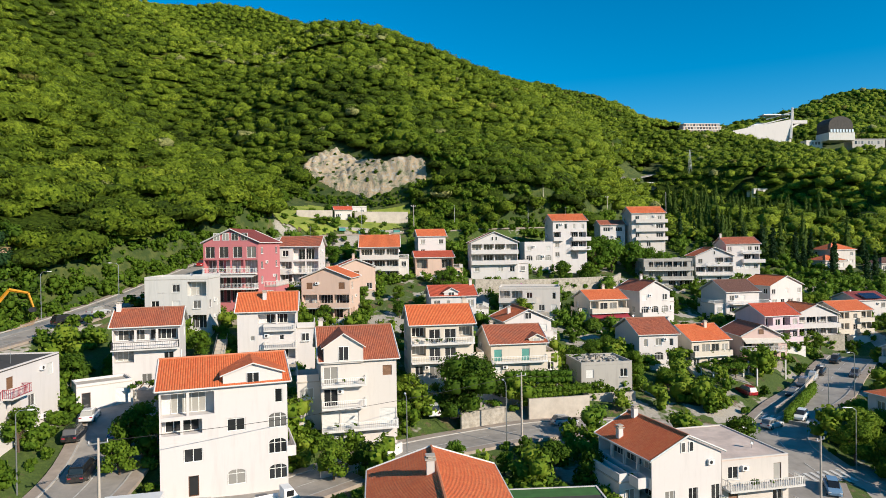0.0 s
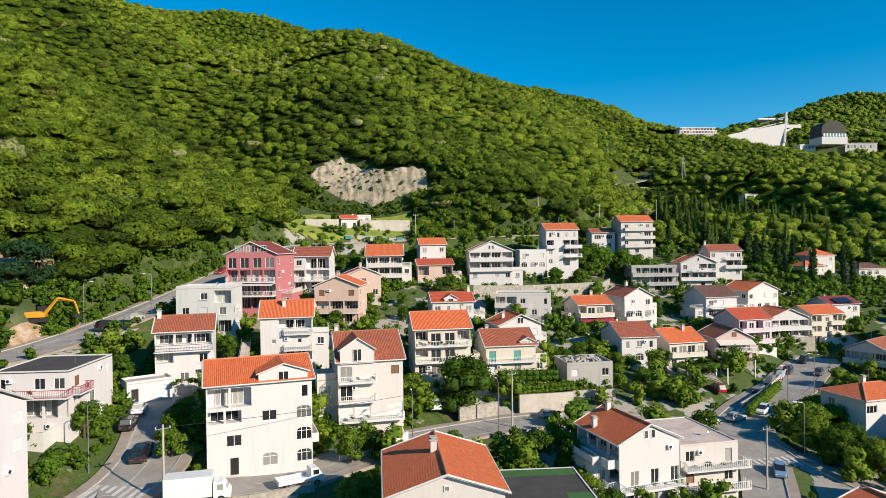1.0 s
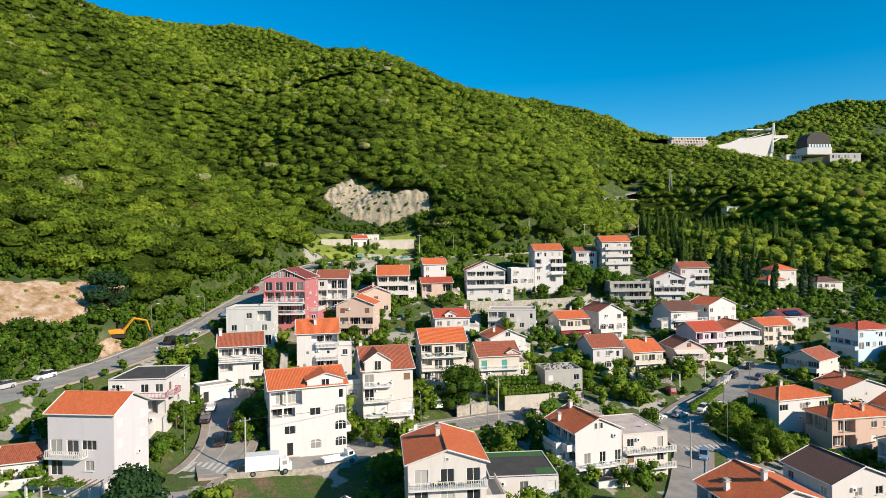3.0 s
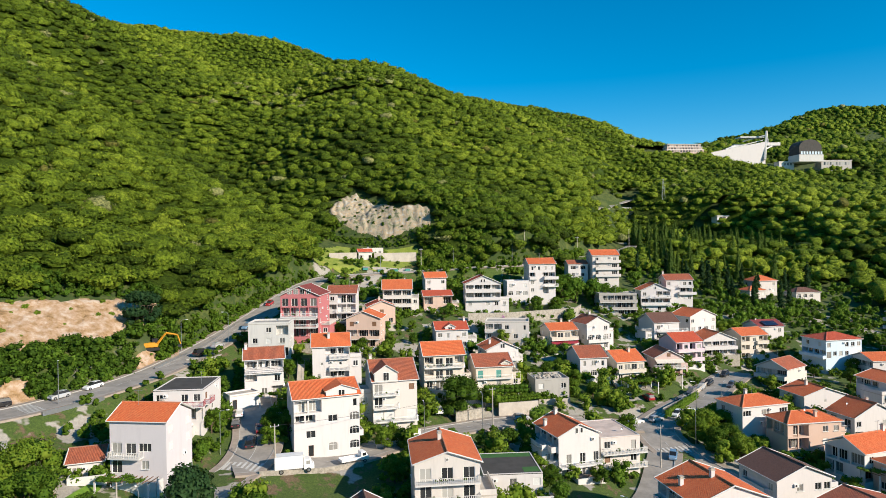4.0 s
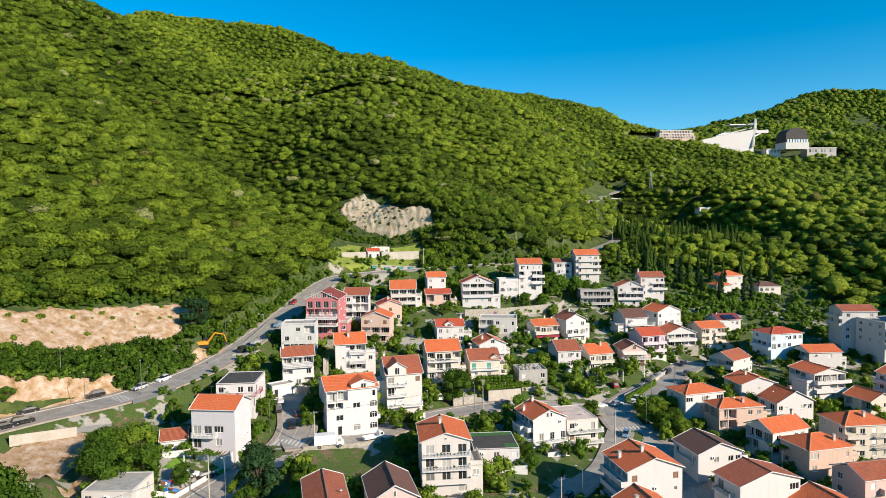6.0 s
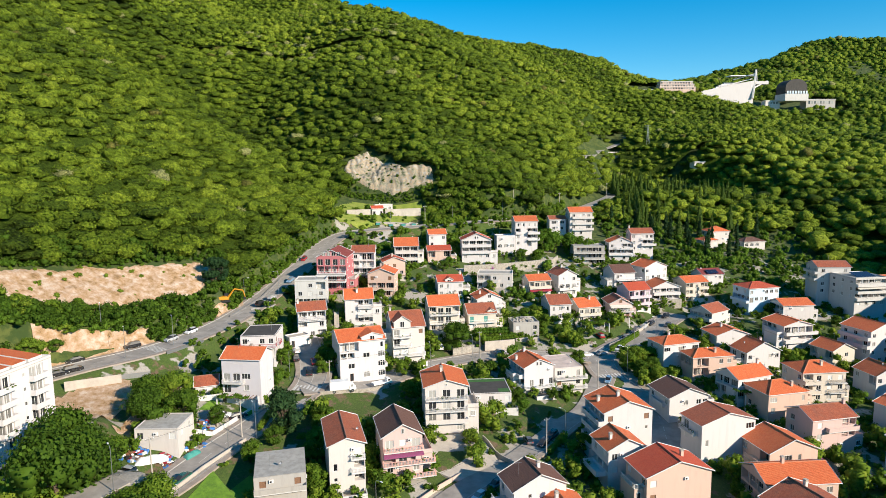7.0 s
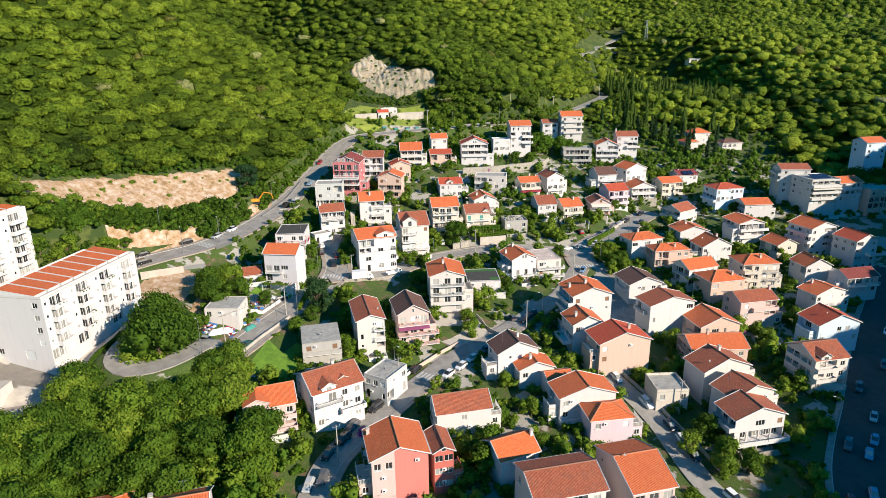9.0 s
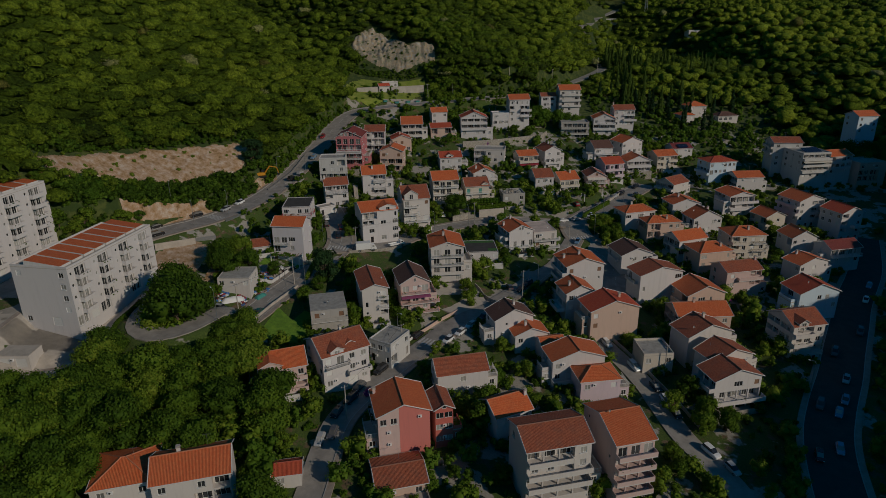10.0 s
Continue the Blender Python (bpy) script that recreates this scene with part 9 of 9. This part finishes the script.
# red-tiled strips on the flat roof of the apartment blocks
for bx, by, bt, bw, bz in ((-84.8, 8.6, 80, 32, 37.0), (-117.5, 22, 80, 26, 47.1)):
    for k in range(8 if bw > 30 else 6):
        a = radians(bt)
        u = -bw / 2 + (k + 0.5) * bw / (8 if bw > 30 else 6)
        v = 6.6
        cx_, cy_ = bx + math.cos(a) * u - math.sin(a) * v, by + math.sin(a) * u + math.cos(a) * v
        root = thing("roof_strip", "red tiled strip on the flat roof between white upstands", "roof", (cx_, cy_, bz), bt, group="roof strips")
        q = Shape()
        w_, d_ = bw / (8 if bw > 30 else 6) * 0.86, 9.6
        P = [(-w_ / 2, -d_ / 2, 0.1), (w_ / 2, -d_ / 2, 0.1), (w_ / 2, d_ / 2, 1.1), (-w_ / 2, d_ / 2, 1.1)]
        q.face(P, 0, [(0, 0), (w_, 0), (w_, d_), (0, d_)])
        part("tiles", q, ROOFS["orange"], root)
        q = Shape()
        q.face([(p[0], p[1], p[2] - 0.15) for p in reversed(P)])
        q.face([P[1], P[0], (P[0][0], P[0][1], -0.6), (P[1][0], P[1][1], -0.6)])
        q.face([P[3], P[2], (P[2][0], P[2][1], -0.6), (P[3][0], P[3][1], -0.6)])
        q.face([P[2], P[1], (P[1][0], P[1][1], -0.6), (P[2][0], P[2][1], -0.6)])
        q.face([P[0], P[3], (P[3][0], P[3][1], -0.6), (P[0][0], P[0][1], -0.6)])
        part("upstand", q, TRIM, root)


# ---------------------------------------------------------------- on the saddle
def flat_block(name, x, y, turn, w, d, h, mat, label, category, sink=8.0, levels=1, lift=0.0):
    z = float(land(np.array([float(x)]), np.array([float(y)]))[0]) + lift
    root = thing(name, label, category, (x, y, z), turn)
    for k in range(levels):
        q = Shape()
        q.box(-w / 2 + k * 1.2, w / 2 - k * 1.2, -d / 2 + k * 1.5, d / 2, (-sink if k == 0 else h * k / levels), h * (k + 1) / levels - 0.6)
        part("storey", q, mat, root)
        q = Shape()
        q.box(-w / 2 + k * 1.2 - 0.4, w / 2 - k * 1.2 + 0.4, -d / 2 + k * 1.5 - 0.5, d / 2 + 0.3, h * (k + 1) / levels - 0.6, h * (k + 1) / levels)
        part("slab", q, TRIM, root)
        n = max(2, int(w / 4))
        for i in range(n):
            q = Shape()
            px = -w / 2 + 2 + (w - 4) * (i + 0.5) / n
            zz = h * k / levels + 0.6
            q.box(px - 1.1, px + 1.1, -d / 2 + k * 1.5 - 0.04, -d / 2 + k * 1.5 + 0.02, zz, zz + h / levels * 0.55)
            part("window", q, GLASS, root)


flat_block("hotel", 300, 735, 6, 48, 14, 11, WALLS["peach"], "long low peach building with white terraces on the saddle", "building", levels=3, lift=1)
flat_block("low_building", 262, 722, 4, 34, 8, 3, WALLS["offwhite"], "long pale wall and shelter on the saddle", "building", lift=1)


def stadium(x, y, z):
    """A white open-air stand: a long wedge of wall, rising tiers behind it and a leaning mast."""
    root = thing("grandstand", "white concrete grandstand with a leaning mast on the saddle", "grandstand", (x, y, z), 4)
    q = Shape()
    lo, hi = [(-38, 0), (26, -3)], [(-38, 5), (26, 17)]
    for n_, (y0, y1) in enumerate(((0.0, 1.2),)):
        P = [(lo[0][0], y0, lo[0][1] - 8), (lo[1][0], y0, lo[1][1] - 8), (hi[1][0], y0, hi[1][1]), (hi[0][0], y0, hi[0][1])]
        B = [(p[0], y1, p[2]) for p in P]
        q.face(P)
        q.face(B[::-1])
        for i in range(4):
            j = (i + 1) % 4
            q.face([P[j], P[i], B[i], B[j]])
    part("wall", q, WALLS["white"], root)
    for k in range(7):
        q = Shape()
        q.box(-30 + 5 * k, 30 - 1.5 * (6 - k), 1.4 + 3.2 * k, 4.6 + 3.2 * k, -6, 5.2 + 2.0 * k)
        part("tier", q, TRIM if k % 2 else WALLS["white"], root)
    for a_, b_, r in (((24, -2, -4), (30, 4, 30), 1.5), ((26, 2, 8), (46, 6, 17), 1.1), ((8, 16, 20), (32, 8, 26), 0.8), ((-10, 10, 11), (28, 8, 20), 0.7), ((34, 8, 16), (33, 8, 30), 0.7)):
        q = Shape()
        q.beam(a_, b_, r, r * 0.8, 5)
        part("mast", q, TRIM, root)
    q = Shape()
    q.box(2, 32, 10, 22, 23.5, 24.6)
    part("roof_plate", q, METAL, root)
    q = Shape()
    q.box(30, 46, 3, 14, 13, 16.5)
    part("gallery", q, WALLS["white"], root)


stadium(346, 672, 152)


def arched_hall(x, y, z, turn, w, d, h):
    """A dark hall with a barrel roof on a pale plinth."""
    root = thing("hall", "large dark hall with a barrel roof on a pale plinth", "building", (x, y, z), turn)
    q = Shape()
    n = 12
    P = [(w / 2 * math.cos(math.pi * k / n), h * 0.45 + h * 0.55 * math.sin(math.pi * k / n)) for k in range(n + 1)]
    q.face([(-w / 2, -d / 2, 0), (w / 2, -d / 2, 0)] + [(px, -d / 2, pz) for px, pz in P])
    for (ax, az), (bx, bz) in zip(P, P[1:]):
        q.face([(ax, -d / 2, az), (ax, d / 2, az), (bx, d / 2, bz), (bx, -d / 2, bz)])
    for sg in (-1, 1):
        q.face([(sg * w / 2, -d / 2, 0), (sg * w / 2, d / 2, 0), (sg * w / 2, d / 2, h * 0.45), (sg * w / 2, -d / 2, h * 0.45)])
    part("shell", q, DARK_ROOF, root)
    q = Shape()
    q.box(-w / 2 - 1, w / 2 + 1, -d / 2 - 1.5, d / 2, -8, 0)
    part("plinth", q, WALLS["grey"], root)
    for k in range(8):
        q = Shape()
        px = -w / 2 + w * (k + 0.5) / 8
        q.box(px - 1.0, px + 1.0, -d / 2 - 1.9, -d / 2 - 1.5, 0, 3.2)
        part("bay", q, WALLS["pale blue"], root)


arched_hall(412, 664, 151, 6, 27, 18, 17)
flat_block("low_building", 390, 668, 6, 18, 9, 5, WALLS["offwhite"], "low pale building beside the dark hall", "building", lift=2)
flat_block("low_building", 446, 668, 4, 36, 12, 6, WALLS["concrete"], "low concrete terrace with a dark roof beside the hall", "building", lift=1)
flat_block("white_house", 203.5, 410, 10, 9, 7, 4, WALLS["white"], "small white building among the trees", "building", sink=2, lift=1.0)
flat_block("white_house", 146, 453, 25, 20, 6, 3.5, WALLS["grey"], "pale grey shelter beside the hill road", "building", sink=2)


# ---------------------------------------------------------------- the scrap yard beside the lower street
def scrap_pile(x, y, r, count, seed, base=None, mats=None, name="scrap_heap", label="heap of mixed scrap metal and timber in the yard", category="scrap"):
    """Uncounted scrap thrown on a heap."""
    g = random.Random(seed)
    q = Shape()
    for k in range(count):
        a, d = g.uniform(0, 6.283), r * math.sqrt(g.random())
        px, py = x + d * math.cos(a), y + d * math.sin(a)
        z = (zat(px, py) if base is None else base) + 0.9 * (1 - d / r) * g.random()
        l, w, h = g.uniform(0.3, 1.4), g.uniform(0.2, 0.7), g.uniform(0.1, 0.5)
        rot = pose(px, py, z, g.uniform(-20, 20), g.uniform(-20, 20), g.uniform(0, 180))
        c = [rot @ Vector((sx * l / 2, sy * w / 2, sz * h)) for sz in (0, 1) for sx, sy in ((-1, -1), (1, -1), (1, 1), (-1, 1))]
        m = g.randrange(6)
        for f in ((3, 2, 1, 0), (4, 5, 6, 7), (0, 1, 5, 4), (1, 2, 6, 5), (2, 3, 7, 6), (3, 0, 4, 7)):
            q.face([c[i] for i in f], m)
    solid(name, q, mats or [DARK_METAL, METAL, WHITE_METAL, CRIMSON, BLUE, WOOD], label, category, kind="stuff")


scrap_pile(-64.5, 20, 2.8, 80, 1)
scrap_pile(-54.6, 27.5, 2.4, 60, 2)
scrap_pile(-55.5, 33.5, 2.4, 50, 3)
scrap_pile(-58, 20.2, 1.8, 40, 5)
scrap_pile(27, 111, 3.4, 80, 4, 21.15, [CONCRETE, PALE_CONCRETE, STONE, CONCRETE, PALE_CONCRETE, STONE], "rubble", "broken concrete rubble lying on a flat roof", "rubble")


def tarpaulin(x, y, turn, l, w, h, mat, label):
    """A sheet thrown over a long load."""
    q = Shape()
    n, m = 14, 8
    P = []
    for i in range(n + 1):
        for j in range(m + 1):
            u, v = i / n * 2 - 1, j / m * 2 - 1
            z = h * max(0.0, 1 - abs(v) ** 2.2) * max(0.0, 1 - abs(u) ** 4) + 0.1 * math.sin(9 * u + 4 * v) * (1 - abs(v))
            P.append((u * l / 2, v * w / 2, z))
    for i in range(n):
        for j in range(m):
            a = i * (m + 1) + j
            q.face([P[a], P[a + m + 1], P[a + m + 2], P[a + 1]])
    ob = solid("tarpaulin", q, mat, label, "tarpaulin")
    ob.matrix_basis = pose(x, y, zat(x, y) + 0.1, 0, 0, turn)


tarpaulin(-60, 18.6, 25, 6.5, 2.4, 1.3, WHITE_METAL, "white sheet spread over a long load in the yard")
tarpaulin(-53.6, 23.5, 60, 4.0, 2.0, 1.0, TEAL, "green-blue sheet over a load in the yard")


def steps(x, y, turn, count, wide, label):
    """An outdoor flight of concrete steps, rising along its own y."""
    z = zat(x, y)
    root = thing("outdoor_steps", label, "steps", (x, y, z), turn)
    for k in range(count):
        q = Shape()
        q.box(-wide / 2, wide / 2, k * 0.32, (k + 1) * 0.32, k * 0.17 - 0.6, (k + 1) * 0.17)
        part("step", q, PALE_CONCRETE, root)
    for sg in (-1, 1):
        q = Shape()
        a, b = Vector((sg * wide / 2, 0, 0.9)), Vector((sg * wide / 2, count * 0.32, count * 0.17 + 0.9))
        q.beam(a, b, 0.03, n=5)
        for k in range(0, count + 1, 4):
            q.beam((sg * wide / 2, k * 0.32, k * 0.17 - 0.1), (sg * wide / 2, k * 0.32, k * 0.17 + 0.9), 0.025, n=5)
        part("handrail", q, METAL, root)


steps(-35.2, 97, 10, 22, 1.6, "steep concrete steps between two houses")
steps(48.5, 118, 12, 16, 1.4, "concrete garden steps beside the white house")
steps(-31, 84, 14, 16, 1.4, "concrete steps climbing past the houses")
